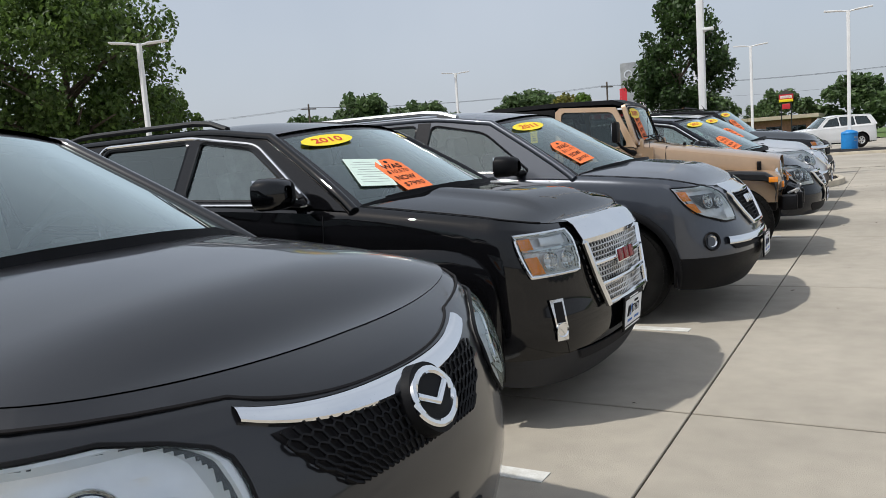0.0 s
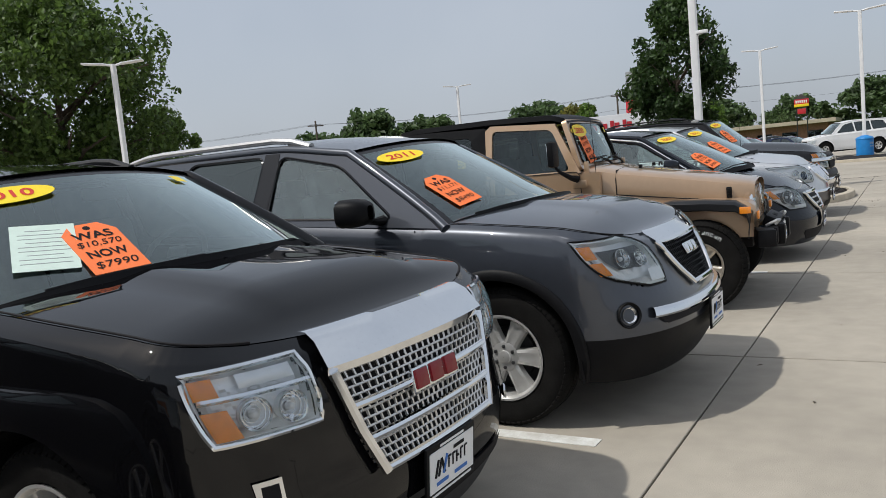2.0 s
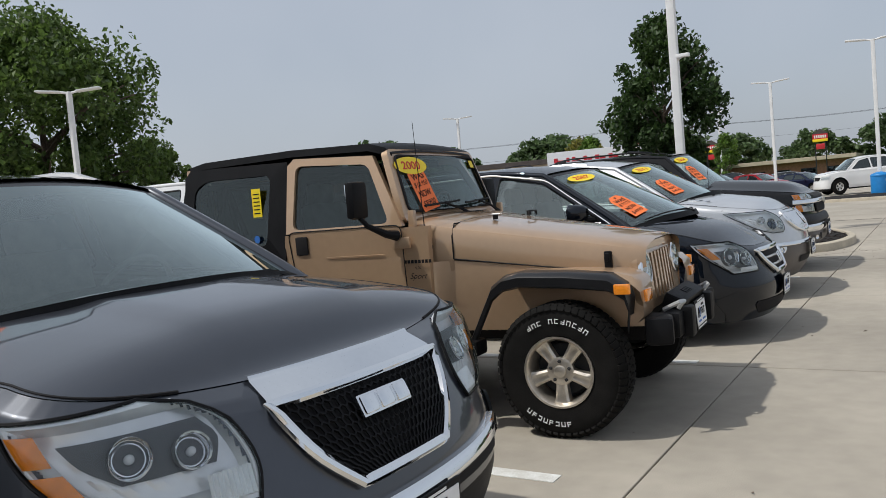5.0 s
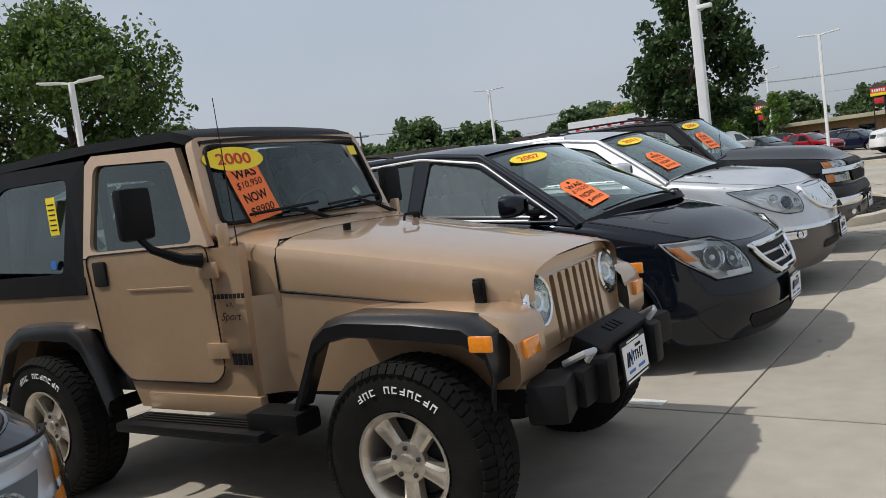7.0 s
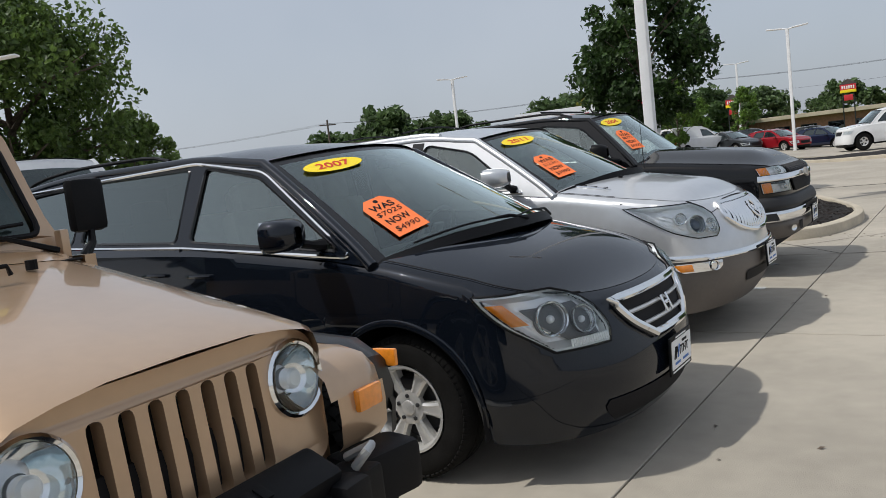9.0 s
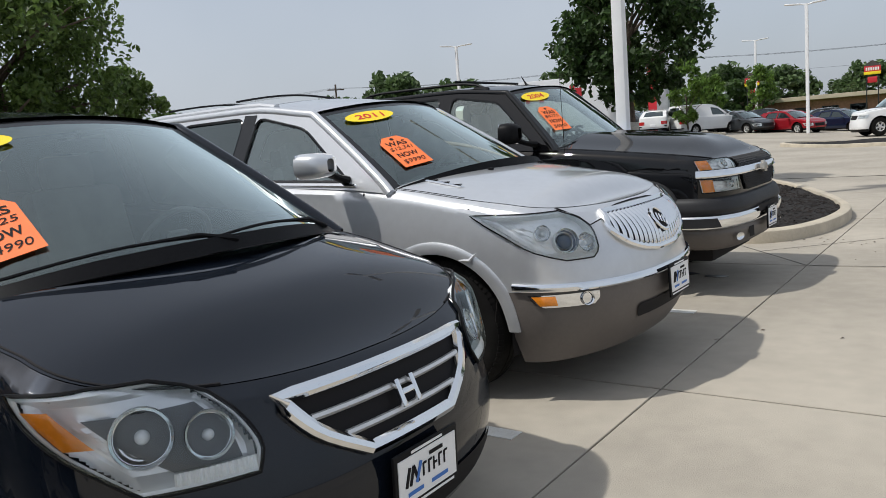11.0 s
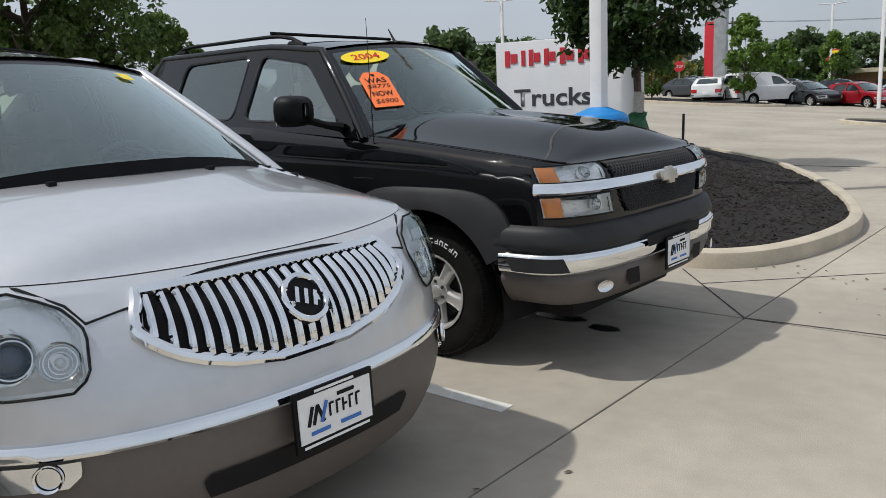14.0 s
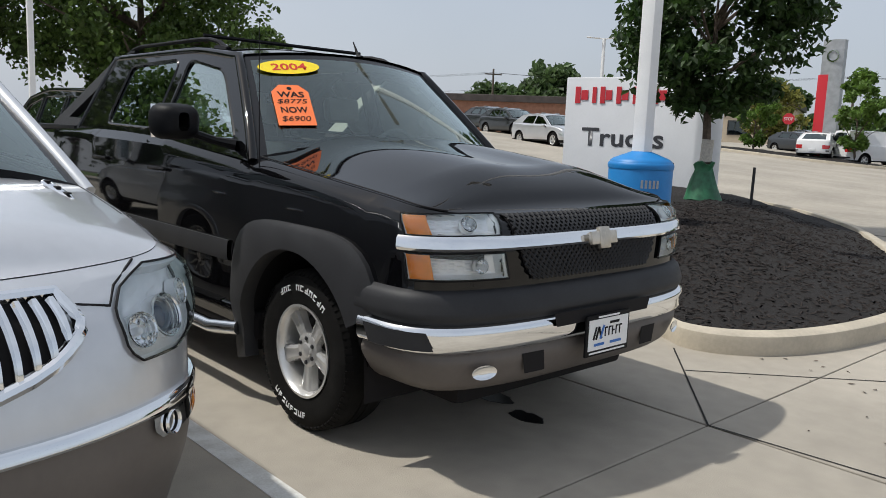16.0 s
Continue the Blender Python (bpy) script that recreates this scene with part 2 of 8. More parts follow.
# ---- mesh helpers ----
class Geo:
    """Gathers vertices and faces of one mesh."""

    def __init__(self):
        self.v, self.f = [], []

    def add(self, verts, faces, m=None):
        n = len(self.v)
        self.v += [tuple(m @ Vector(p)) if m else tuple(p) for p in verts]
        self.f += [tuple(i + n for i in f) for f in faces]
        return self

    def grid(self, rows, m=None, wrap=False, flip=False):
        """rows: equally long lists of points."""
        h, w = len(rows), len(rows[0])
        fs = []
        for i in range(h - 1):
            for j in range(w if wrap else w - 1):
                k = (j + 1) % w
                f = (i * w + j, i * w + k, (i + 1) * w + k, (i + 1) * w + j)
                fs.append(f[::-1] if flip else f)
        return self.add([p for r in rows for p in r], fs, m)

    def tube(self, pts, r, seg=8, closed=False, squash=1.0):
        """Round bar along points; r one radius or one a point."""
        pts = [Vector(p) for p in pts]
        n = len(pts)
        rows = []
        for i, p in enumerate(pts):
            a = pts[(i - 1) % n] if closed or i else pts[0]
            b = pts[(i + 1) % n] if closed or i < n - 1 else pts[-1]
            d = (b - a).normalized()
            side = d.cross(Vector((0, 0, 1)))
            side = side.normalized() if side.length > 1e-3 else d.cross(Vector((0, 1, 0))).normalized()
            up = side.cross(d)
            rr = r[i] if isinstance(r, (list, tuple)) else r
            rows.append([p + side * rr * math.cos(2 * math.pi * k / seg) + up * rr * squash * math.sin(2 * math.pi * k / seg) for k in range(seg)])
        if closed:
            rows.append(rows[0])
        self.grid(rows, wrap=True)
        if not closed:
            m = len(self.v)
            self.f.append(tuple(range(m - n * seg, m - n * seg + seg)))
            self.f.append(tuple(range(m - 1, m - seg - 1, -1)))
        return self

    def lathe(self, prof, seg=32, m=None):
        """prof: (radius, height) turned about y."""
        rows = [[(r * math.cos(2 * math.pi * k / seg), y, r * math.sin(2 * math.pi * k / seg)) for k in range(seg)] for r, y in prof]
        return self.grid(rows, m, wrap=True)

    def slab(self, outline, h, m=None, inset=0.0):
        """Prism over a flat outline of (x, y), from z 0 to h, its top edge chamfered by inset."""
        n = len(outline)
        c = sum((Vector((*p, 0)) for p in outline), Vector()) / n
        v = [(*p, 0) for p in outline] + [(*p, h - inset) for p in outline]
        f = [tuple(range(n))[::-1]] + [(i, (i + 1) % n, n + (i + 1) % n, n + i) for i in range(n)]
        if inset:
            for p in outline:
                q = Vector((*p, 0)) - c
                k = max(0.0, 1 - inset / max(q.length, 1e-4))
                v.append((c.x + q.x * k, c.y + q.y * k, h))
            f += [(n + i, n + (i + 1) % n, 2 * n + (i + 1) % n, 2 * n + i) for i in range(n)]
            f.append(tuple(range(2 * n, 3 * n)))
        else:
            f.append(tuple(range(n, 2 * n)))
        return self.add(v, f, m)

    def box(self, c, s, bevel=0.0, m=None):
        """Box with centre c, sizes s and chamfered edges."""
        bm = bmesh.new()
        bmesh.ops.create_cube(bm, size=1.0)
        for q in bm.verts:
            q.co = Vector((c[0] + q.co.x * s[0], c[1] + q.co.y * s[1], c[2] + q.co.z * s[2]))
        if bevel:
            bmesh.ops.bevel(bm, geom=bm.edges[:], offset=bevel, segments=2, profile=0.6, affect="EDGES")
        bm.verts.index_update()
        self.add([q.co.copy() for q in bm.verts], [tuple(q.index for q in f.verts) for f in bm.faces], m)
        bm.free()
        return self


PANES = {"plain_glass", "smoked_glass", "window_glass", "privacy_glass", "windshield_glass", "lamp_lens"}


def obj(name, geo, mat, parent=None, label="", smooth=True, fix=True, sharp=40, flat_mirror=False):
    """One mesh object from gathered geometry."""
    me = bpy.data.meshes.new(name)
    me.from_pydata(geo.v, [], geo.f)
    if fix:
        bm = bmesh.new()
        bm.from_mesh(me)
        bmesh.ops.remove_doubles(bm, verts=bm.verts, dist=1e-5)
        bmesh.ops.recalc_face_normals(bm, faces=bm.faces)
        bm.to_mesh(me)
        bm.free()
    if mat.name in PANES and parent:
        # panes face away from the middle of their car
        out = sum((Vector(v.co) for v in me.vertices), Vector()) / len(me.vertices) - Vector((-2.3, 0, 0.9))
        if sum((p.normal * p.area for p in me.polygons), Vector()).dot(out) < 0:
            me.flip_normals()
    me.materials.append(mat)
    if smooth:
        me.shade_smooth()
        me.set_sharp_from_angle(angle=radians(sharp))
    ob = new(name, me)
    if parent:
        ob.parent = parent
    if label:
        ob["label"] = label
    return ob


def thing(name, m, label, category, group="", kind=""):
    e = new(name)
    e.matrix_basis = m
    e.empty_display_size = 0.1
    return tagged(e, label, category, group, kind)


def lettering(text, height, m, parent, mat, name="lettering", depth=0.002, width=None, shear=0.0, bold=0.0, label=""):
    """Built-in font text as a mesh; text plane is local x right, y up."""
    c = bpy.data.curves.new(name, "FONT")
    c.body, c.size, c.extrude, c.shear, c.offset = text, 1.0, 0.0, shear, bold
    c.align_x, c.align_y = "CENTER", "CENTER"
    c.resolution_u = 3
    tmp = bpy.data.objects.new(name, c)
    me = bpy.data.meshes.new_from_object(tmp)
    bpy.data.objects.remove(tmp)
    xs = [v.co.x for v in me.vertices]
    ys = [v.co.y for v in me.vertices]
    ky = height / max(1e-6, max(ys) - min(ys))
    kx = width / max(1e-6, max(xs) - min(xs)) if width else ky
    cy, cx = (max(ys) + min(ys)) / 2, (max(xs) + min(xs)) / 2
    for v in me.vertices:
        v.co = m @ Vector(((v.co.x - cx) * kx, (v.co.y - cy) * ky, depth))
    me.materials.clear()
    me.materials.append(mat)
    ob = new(name, me)
    ob.parent = parent
    if label:
        ob["label"] = label
    return ob


def smoothstep(a, b, x):
    t = min(1, max(0, (x - a) / (b - a)))
    return t * t * (3 - 2 * t)


def curve_at(pts, x):
    """Smooth (monotone cubic) reading of a table of (x, value), x rising."""
    if x <= pts[0][0]:
        return pts[0][1]
    if x >= pts[-1][0]:
        return pts[-1][1]
    n = len(pts)
    d = [(pts[i + 1][1] - pts[i][1]) / (pts[i + 1][0] - pts[i][0]) for i in range(n - 1)]
    m = [d[0]] + [0 if d[i - 1] * d[i] <= 0 else 2 * d[i - 1] * d[i] / (d[i - 1] + d[i]) for i in range(1, n - 1)] + [d[-1]]
    for i in range(n - 1):
        if x <= pts[i + 1][0]:
            h = pts[i + 1][0] - pts[i][0]
            t = (x - pts[i][0]) / h
            return (2 * t ** 3 - 3 * t * t + 1) * pts[i][1] + (t ** 3 - 2 * t * t + t) * h * m[i] + (3 * t * t - 2 * t ** 3) * pts[i + 1][1] + (t ** 3 - t * t) * h * m[i + 1]


# ---- ground ----
g = Geo().add([(-900, -900, -0.03), (900, -900, -0.03), (900, 900, -0.03), (-900, 900, -0.03)], [(0, 1, 2, 3)])
tagged(obj("ground", g, ASPHALT, smooth=False), "dark asphalt ground reaching to the horizon", "ground", kind="structure")
JX, JY = -1.79, (1.5, 5.158, 8.755, 12.306, 16.082, 20.05)
pavement = thing("pavement", Matrix(), "pale tan concrete parking lot slabs with dark sealed joints", "pavement", kind="structure")
g = Geo().box((0, -7, -0.02), (140, 76, 0.012))
obj("joint_bed", g, JOINT, pavement, smooth=False)
xs = [-70, -48, -30, -20, -14.2, -10.1, -6.0, JX, 2.2, 6.2, 10.2, 18, 30, 69]
ys = [-45, -25, -12, -6, -2.3, *JY, 23.7, 27.4, 31.1]
GAP, GAPY = 0.005, 0.011
meshes = {}
for i in range(len(xs) - 1):
    for j in range(len(ys) - 1):
        x0, x1, y0, y1 = xs[i] + GAP, xs[i + 1] - GAP, ys[j] + GAPY, ys[j + 1] - GAPY
        key = (round(x1 - x0, 3), round(y1 - y0, 3))
        if key not in meshes:
            w, d = key
            me = bpy.data.meshes.new("slab")
            sg = Geo().slab([(-w / 2, -d / 2), (w / 2, -d / 2), (w / 2, d / 2), (-w / 2, d / 2)], 0.02, inset=0.004)
            me.from_pydata(sg.v, [], sg.f)
            me.materials.append(CONCRETE)
            meshes[key] = me
        ob = new("slab", meshes[key])
        ob.parent = pavement
        ob.location = ((x0 + x1) / 2, (y0 + y1) / 2, -0.02)
STALL0, STALL = 6.92, 2.743
for k in range(-2, 5):
    y = STALL0 + STALL * k
    g = Geo().box((-4.9, y, 0.0025), (5.45, 0.105, 0.004))
    ln = obj("stall_line", g, LINE, smooth=False)
    tagged(ln, "worn white painted stall line on the concrete", "parking line", "parking stall lines", "structure")


# ---- cars: shared builder ----
class Shell:
    """Outer skin of a car: plan outline from the middle of the nose round to the tail, with a profile by height.
    d: metres behind the nose; q: metres along the outline from the nose's middle, minus to the car's right."""

    def __init__(self, c):
        self.c = c
        L, n, p, nr = c["L"], c["nose"], c["pw"], c.get("tail", 0.3)
        hw0, hwr = curve_at(c["hw"], n), curve_at(c["hw"], L - nr)
        base = []
        for k in range(25):
            a = math.pi / 2 * k / 24
            s, co = math.sin(a) ** (2 / p), max(0.0, math.cos(a)) ** (2 / p)
            x, y = n - n * co, hw0 * s
            gx, gy = (co ** (p - 1)) / n, (s ** (p - 1)) / hw0
            base.append((x, y, gx, gy))
        ds = set(np.round(np.linspace(n + 0.04, L - nr - 0.04, c.get("cols", 70)), 4))
        for ax in (c["df"], c["dr"]):
            for k in range(19):
                ds.add(round(ax + c["arch"] * math.cos(math.pi * k / 18), 4))
            ds.add(round(ax + c["arch"] + 0.004, 4)), ds.add(round(ax - c["arch"] - 0.004, 4))
        for d in sorted(ds):
            if n + 0.01 < d < L - nr - 0.01:
                base.append((d, curve_at(c["hw"], d), 0.0, 1.0))
        for k in range(1, 15):
            a = math.pi / 2 * (1 - k / 14)
            s, co = math.sin(a) ** 0.6, max(0.0, math.cos(a)) ** 0.6
            base.append((L - nr + nr * co, hwr * s, -(co ** 2.3) / nr, (s ** 2.3) / hwr))
        self.base, q = [], 0.0
        for i, (d, y, gx, gy) in enumerate(base):
            g = math.hypot(gx, gy)
            if i:
                q += math.hypot(d - base[i - 1][0], y - base[i - 1][1])
            self.base.append((q, d, y, gx / g, gy / g))
        self.qs = [b[0] for b in self.base]

    def inset(self, z, d, f):
        c = self.c
        zt = self.top(d)
        r = c.get("round", 0.07) + (c.get("round_front", 0.1) - c.get("round", 0.07)) * f
        k = min(1, max(0, (z - (zt - r)) / r))
        return f * curve_at(c["pf"], z) + (1 - f) * curve_at(c["ps"], z) + r * (1 - math.sqrt(max(0, 1 - k * k * 0.96)))

    def top(self, d):
        return curve_at(self.c["top"], d)

    def point(self, b, z, off=0.0, side=-1):
        q, d, y, nx, ny = b
        f = nx * nx if nx > 0 else 0.3 * nx * nx
        o = off - self.inset(z, d, f)
        return Vector((-d + nx * o, side * max(0.0, y + ny * o), z))

    def at_q(self, q, z, off=0.0):
        side = -1 if q <= 0 else 1
        a = abs(q)
        i = int(np.searchsorted(self.qs, a))
        i = min(max(i, 1), len(self.qs) - 1)
        k = (a - self.qs[i - 1]) / (self.qs[i] - self.qs[i - 1])
        b = [u + (v - u) * k for u, v in zip(self.base[i - 1], self.base[i])]
        return self.point(b, z, off, side)

    def q_of_d(self, d):
        for a, b in zip(self.base, self.base[1:]):
            if a[1] <= d <= b[1] and b[1] > a[1] + 1e-6:
                return a[0] + (b[0] - a[0]) * (d - a[1]) / (b[1] - a[1])
        return self.base[-1][0]

    def q_of_y(self, y):
        for a, b in zip(self.base, self.base[1:]):
            if a[2] <= y <= b[2]:
                return a[0] + (b[0] - a[0]) * (y - a[2]) / max(1e-6, b[2] - a[2])
        return self.base[24][0]

    def side(self, d, z, off=0.0, side=-1):
        return self.at_q(side * self.q_of_d(d), z, off)

    def local_axes(self, q, z, off=0.0):
        """Matrix with x to the viewer's right, y up, z outwards."""
        o = self.at_q(q, z, off)
        ux = (self.at_q(q + 0.02, z, off) - self.at_q(q - 0.02, z, off)).normalized()
        uy = (self.at_q(q, z + 0.02, off) - self.at_q(q, z - 0.02, off)).normalized()
        uz = ux.cross(uy).normalized()
        uy = uz.cross(ux)
        return Matrix(((ux.x, uy.x, uz.x, o.x), (ux.y, uy.y, uz.y, o.y), (ux.z, uy.z, uz.z, o.z), (0, 0, 0, 1)))

    def arch_z(self, d):
        c, z = self.c, 0.0
        for ax in (c["df"], c["dr"]):
            if abs(d - ax) < c["arch"]:
                z = max(z, c["rw"] + math.sqrt(c["arch"] ** 2 - (d - ax) ** 2))
        return z

    def hood_z(self, d, y):
        """Height of the hood's top d behind the nose."""
        for a, b in zip(self.hood, self.hood[1:]):
            if -a[0].x <= d <= -b[0].x:
                k = (d + a[0].x) / max(1e-6, a[0].x - b[0].x)
                za, zb = (float(np.interp(y, [p.y for p in r], [p.z for p in r])) for r in (a, b))
                return za + (zb - za) * k
        return self.top(d)

    def skin(self, lo, hi, rows, upper=True):
        """Both flanks between heights lo(d) and hi(d), cut by the wheel arches."""
        g = Geo()
        for side in (-1, 1):
            cols = []
            for b in self.base:
                d = b[1]
                zb, zt = max(lo(d), self.arch_z(d)), hi(d)
                zb = min(zb, zt)
                cols.append([self.point(b, zb + (zt - zb) * k / rows, 0, side) for k in range(rows + 1)])
            for i in range(len(cols) - 1):
                if max(cols[i][-1].z - cols[i][0].z, cols[i + 1][-1].z - cols[i + 1][0].z) < 1e-4:
                    continue
                g.grid([cols[i], cols[i + 1]], flip=side > 0)
        return g


def patch(sh, table, off=0.004, nz=10, nq=12, dome=0.0, side=1):
    """Patch of the skin: table rows (z, q0, q1)."""
    z0, z1 = table[0][0], table[-1][0]
    ta, tb = [(r[0], r[1]) for r in table], [(r[0], r[2]) for r in table]
    rows = []
    for i in range(nz + 1):
        v = i / nz
        z = z0 + (z1 - z0) * v
        a, b = curve_at(ta, z), curve_at(tb, z)
        rows.append([sh.at_q(side * (a + (b - a) * j / nq), z, off + dome * math.sqrt(max(0, 16 * (j / nq) * (1 - j / nq) * v * (1 - v)))) for j in range(nq + 1)])
    return rows


def rim_of(rows):
    """Closed edge line of a patch."""
    return rows[0] + [r[-1] for r in rows[1:]] + rows[-1][-2::-1] + [r[0] for r in rows[-2:0:-1]]


def disc(r, m, depth=0.0, seg=24, ring=0.0):
    """Bowl or ring facing local z."""
    g = Geo()
    if ring:
        prof = [(r, 0), (r, depth), (r - ring * 0.3, depth + 0.004), (r - ring, depth), (r - ring, 0)]
    else:
        prof = [(r, 0), (r * 0.86, -depth * 0.35), (r * 0.6, -depth * 0.75), (r * 0.3, -depth), (0.0005, -depth)]
    return g.add(*_turn(prof, seg), m)


def _turn(prof, seg):
    v = [(r * math.cos(2 * math.pi * k / seg), r * math.sin(2 * math.pi * k / seg), z) for r, z in prof for k in range(seg)]
    f = [(i * seg + k, i * seg + (k + 1) % seg, (i + 1) * seg + (k + 1) % seg, (i + 1) * seg + k) for i in range(len(prof) - 1) for k in range(seg)]
    return v, f


def turned(r_z, m, seg=24):
    """Solid turned about local z."""
    return Geo().add(*_turn(r_z, seg), m)


def wheel(car, pos, side, r, w, rim, spokes, style, rim_mat, letters=False, knobs=False, lugs=5):
    """Wheel with tyre, rim, spokes, hub cap, nuts and brake disc; its outer face looks to side * y."""
    e = new("wheel")
    e.parent, e.location = car, pos
    m = pose(0, 0, 0) if side > 0 else pose(0, 0, 0, 0, 0, 180)
    h = w / 2
    tyre = Geo().lathe([(rim, h * 0.70), (rim + 0.012, h * 0.92), (rim + (r - rim) * 0.5, h * 1.04), (r - 0.035, h * 0.97), (r - 0.010, h * 0.84), (r, h * 0.6), (r, h * 0.22), (r - 0.008, h * 0.2), (r - 0.008, h * 0.14), (r, h * 0.12), (r, -h * 0.12), (r - 0.008, -h * 0.14), (r - 0.008, -h * 0.2), (r, -h * 0.22), (r, -h * 0.6), (r - 0.012, -h * 0.86), (r - 0.05, -h), (rim, -h * 0.8)], 64, m)
    n = 56 if knobs else 70
    for k in range(n):
        a = 360 * k / n
        for yy, sx, lean in ((h * 0.86, 0.5, 12), (h * 0.42, 0.42, -14), (0, 0.40, 14), (-h * 0.42, 0.42, -14)):
            if not knobs and yy not in (h * 0.86,):
                continue
            t = m @ pose(0, 0, 0, 0, a + (180 / n if yy == h * 0.42 else 0), 0) @ pose(0, yy, r - (0.016 if yy == h * 0.86 else 0.002), -35 if yy == h * 0.86 else 0, 0, lean if knobs else 0)
            d = 2 * math.pi * r / n
            tyre.box((0, 0, 0), (d * (0.72 if knobs else 0.6), w * (0.2 if knobs else 0.13), 0.014 if knobs else 0.008), 0, t)
    obj("tyre", tyre, RUBBER, e, "black rubber tyre with worn tread", fix=False)
    barrel = Geo().lathe([(rim + 0.004, h * 0.9), (rim + 0.008, h * 0.97), (rim - 0.004, h * 0.97), (rim - 0.016, h * 0.86), (rim - 0.022, h * 0.6), (rim - 0.03, 0), (rim - 0.03, -h * 0.8)], 48, m)
    obj("rim", barrel, rim_mat, e, fix=False)
    back = Geo().lathe([(rim - 0.03, -0.01), (0.16, 0.0), (0.155, 0.02), (0.06, 0.025), (0.001, 0.025)], 32, m)
    obj("brake_disc", back, STEELDARK, e, fix=False)
    sp = Geo()
    for k in range(spokes):
        a = 360 * (k + 0.5) / spokes
        t = m @ pose(0, 0, 0, 0, a, 0)
        r0, r1, y0, y1 = 0.045, rim - 0.008, h * 0.70, h * 0.84
        wi, wo = style
        mid = (r0 + r1) / 2
        prof = [(r0, wi, y0), (mid * 0.8, wi * 0.85 + wo * 0.15, y0 + 0.004), (mid * 1.2, (wi + wo) / 2, y0 + 0.006), (r1 * 0.93, wo, (y0 + y1) / 2), (r1, wo * 1.12, y1)]
        rows = [[(-ww, yy - 0.045, rr), (-ww * 0.92, yy - 0.008, rr), (-ww * 0.55, yy, rr), (-ww * 0.3, yy - 0.004, rr), (ww * 0.3, yy - 0.004, rr), (ww * 0.55, yy, rr), (ww * 0.92, yy - 0.008, rr), (ww, yy - 0.045, rr)] for rr, ww, yy in prof]
        s = Geo().grid(rows, t)
        obj("spoke", s, rim_mat, e, fix=False)
    hub = Geo().lathe([(0.085, h * 0.5), (0.083, h * 0.70), (0.07, h * 0.735), (0.038, h * 0.74), (0.036, h * 0.80), (0.028, h * 0.83), (0.001, h * 0.835)], 24, m)
    obj("hub_cap", hub, rim_mat, e, fix=False)
    for k in range(lugs):
        t = m @ pose(0, 0, 0, 0, 360 * k / lugs, 0)
        nut = Geo().lathe([(0.011, h * 0.70), (0.011, h * 0.78), (0.007, h * 0.80), (0.0005, h * 0.80)], 6, t @ pose(0, 0, 0.06))
        obj("lug_nut", nut, STEELDARK, e, fix=False)
    if letters:
        lt = Geo()
        rm = rim + (r - rim) * 0.52
        for start, count in ((-38, 11), (140, 8)):
            for k in range(count):
                if start < 0 and k == 7:
                    continue
                a = start + k * 7.0
                t = m @ pose(0, 0, 0, 0, a, 0) @ pose(0, h * 1.035, rm)
                hh, ww = 0.028, 0.020
                for bx, bz, bw, bh in (((-ww / 2, 0, 0.0045, hh), (ww / 2, 0, 0.0045, hh), (0, hh / 2 - 0.003, ww, 0.0045)), ((-ww / 2, 0, 0.0045, hh), (0, 0, ww, 0.0045), (0, -hh / 2 + 0.003, ww, 0.0045)), ((ww / 2, 0, 0.0045, hh), (0, hh / 2 - 0.003, ww, 0.0045), (0, -hh / 2 + 0.003, ww, 0.0045)))[k % 3]:
                    lt.box((bx, 0, bz), (bw, 0.006, bh), 0, t)
        obj("raised_marks", lt, PLATEWHITE, e, "white raised sidewall marks", smooth=False, fix=False)
    return e


def text_decal(car, m, was, now):
    """Orange price tag with a punched hole, printed and hand-written words."""
    pts = [(-0.105, -0.17), (0.105, -0.17), (0.105, 0.11), (0.055, 0.17), (-0.055, 0.17), (-0.105, 0.11)]
    e = obj("price_tag", Geo().slab(pts, 0.002, m), ORANGE, car, "bright orange card price tag inside the windshield", smooth=False)
    obj("tag_hole", turned([(0.014, 0.0022), (0.014, 0.003), (0.0005, 0.003)], m @ pose(0, 0.138, 0), 14), INK, e, smooth=False)
    lettering("WAS", 0.05, m @ pose(0, 0.085, 0.002), e, INK, width=0.15, bold=0.02)
    lettering(was, 0.042, m @ pose(0, 0.024, 0.002), e, INK, width=0.17, shear=0.2)
    lettering("NOW", 0.05, m @ pose(0, -0.045, 0.002), e, INK, width=0.15, bold=0.02)
    lettering(now, 0.048, m @ pose(0, -0.12, 0.002), e, INK, width=0.16, shear=0.2)


def year_decal(car, m, year):
    o = [(0.185 * math.cos(2 * math.pi * k / 36), 0.065 * math.sin(2 * math.pi * k / 36)) for k in range(36)]
    e = obj("year_sticker", Geo().slab(o, 0.0015, m), YELLOW, car, "yellow oval sticker with a red year", smooth=False)
    lettering(year, 0.062, m @ pose(0, 0, 0.0015), e, REDINK, width=0.21, bold=0.02)


def small_tag(car, m):
    """Small yellow stock tag in the windshield's upper corner."""
    obj("yellow_tag", Geo().slab([(-0.04, -0.03), (0.04, -0.03), (0.04, 0.03), (-0.04, 0.03)], 0.001, m), YELLOW, car, "small yellow stock tag", smooth=False)


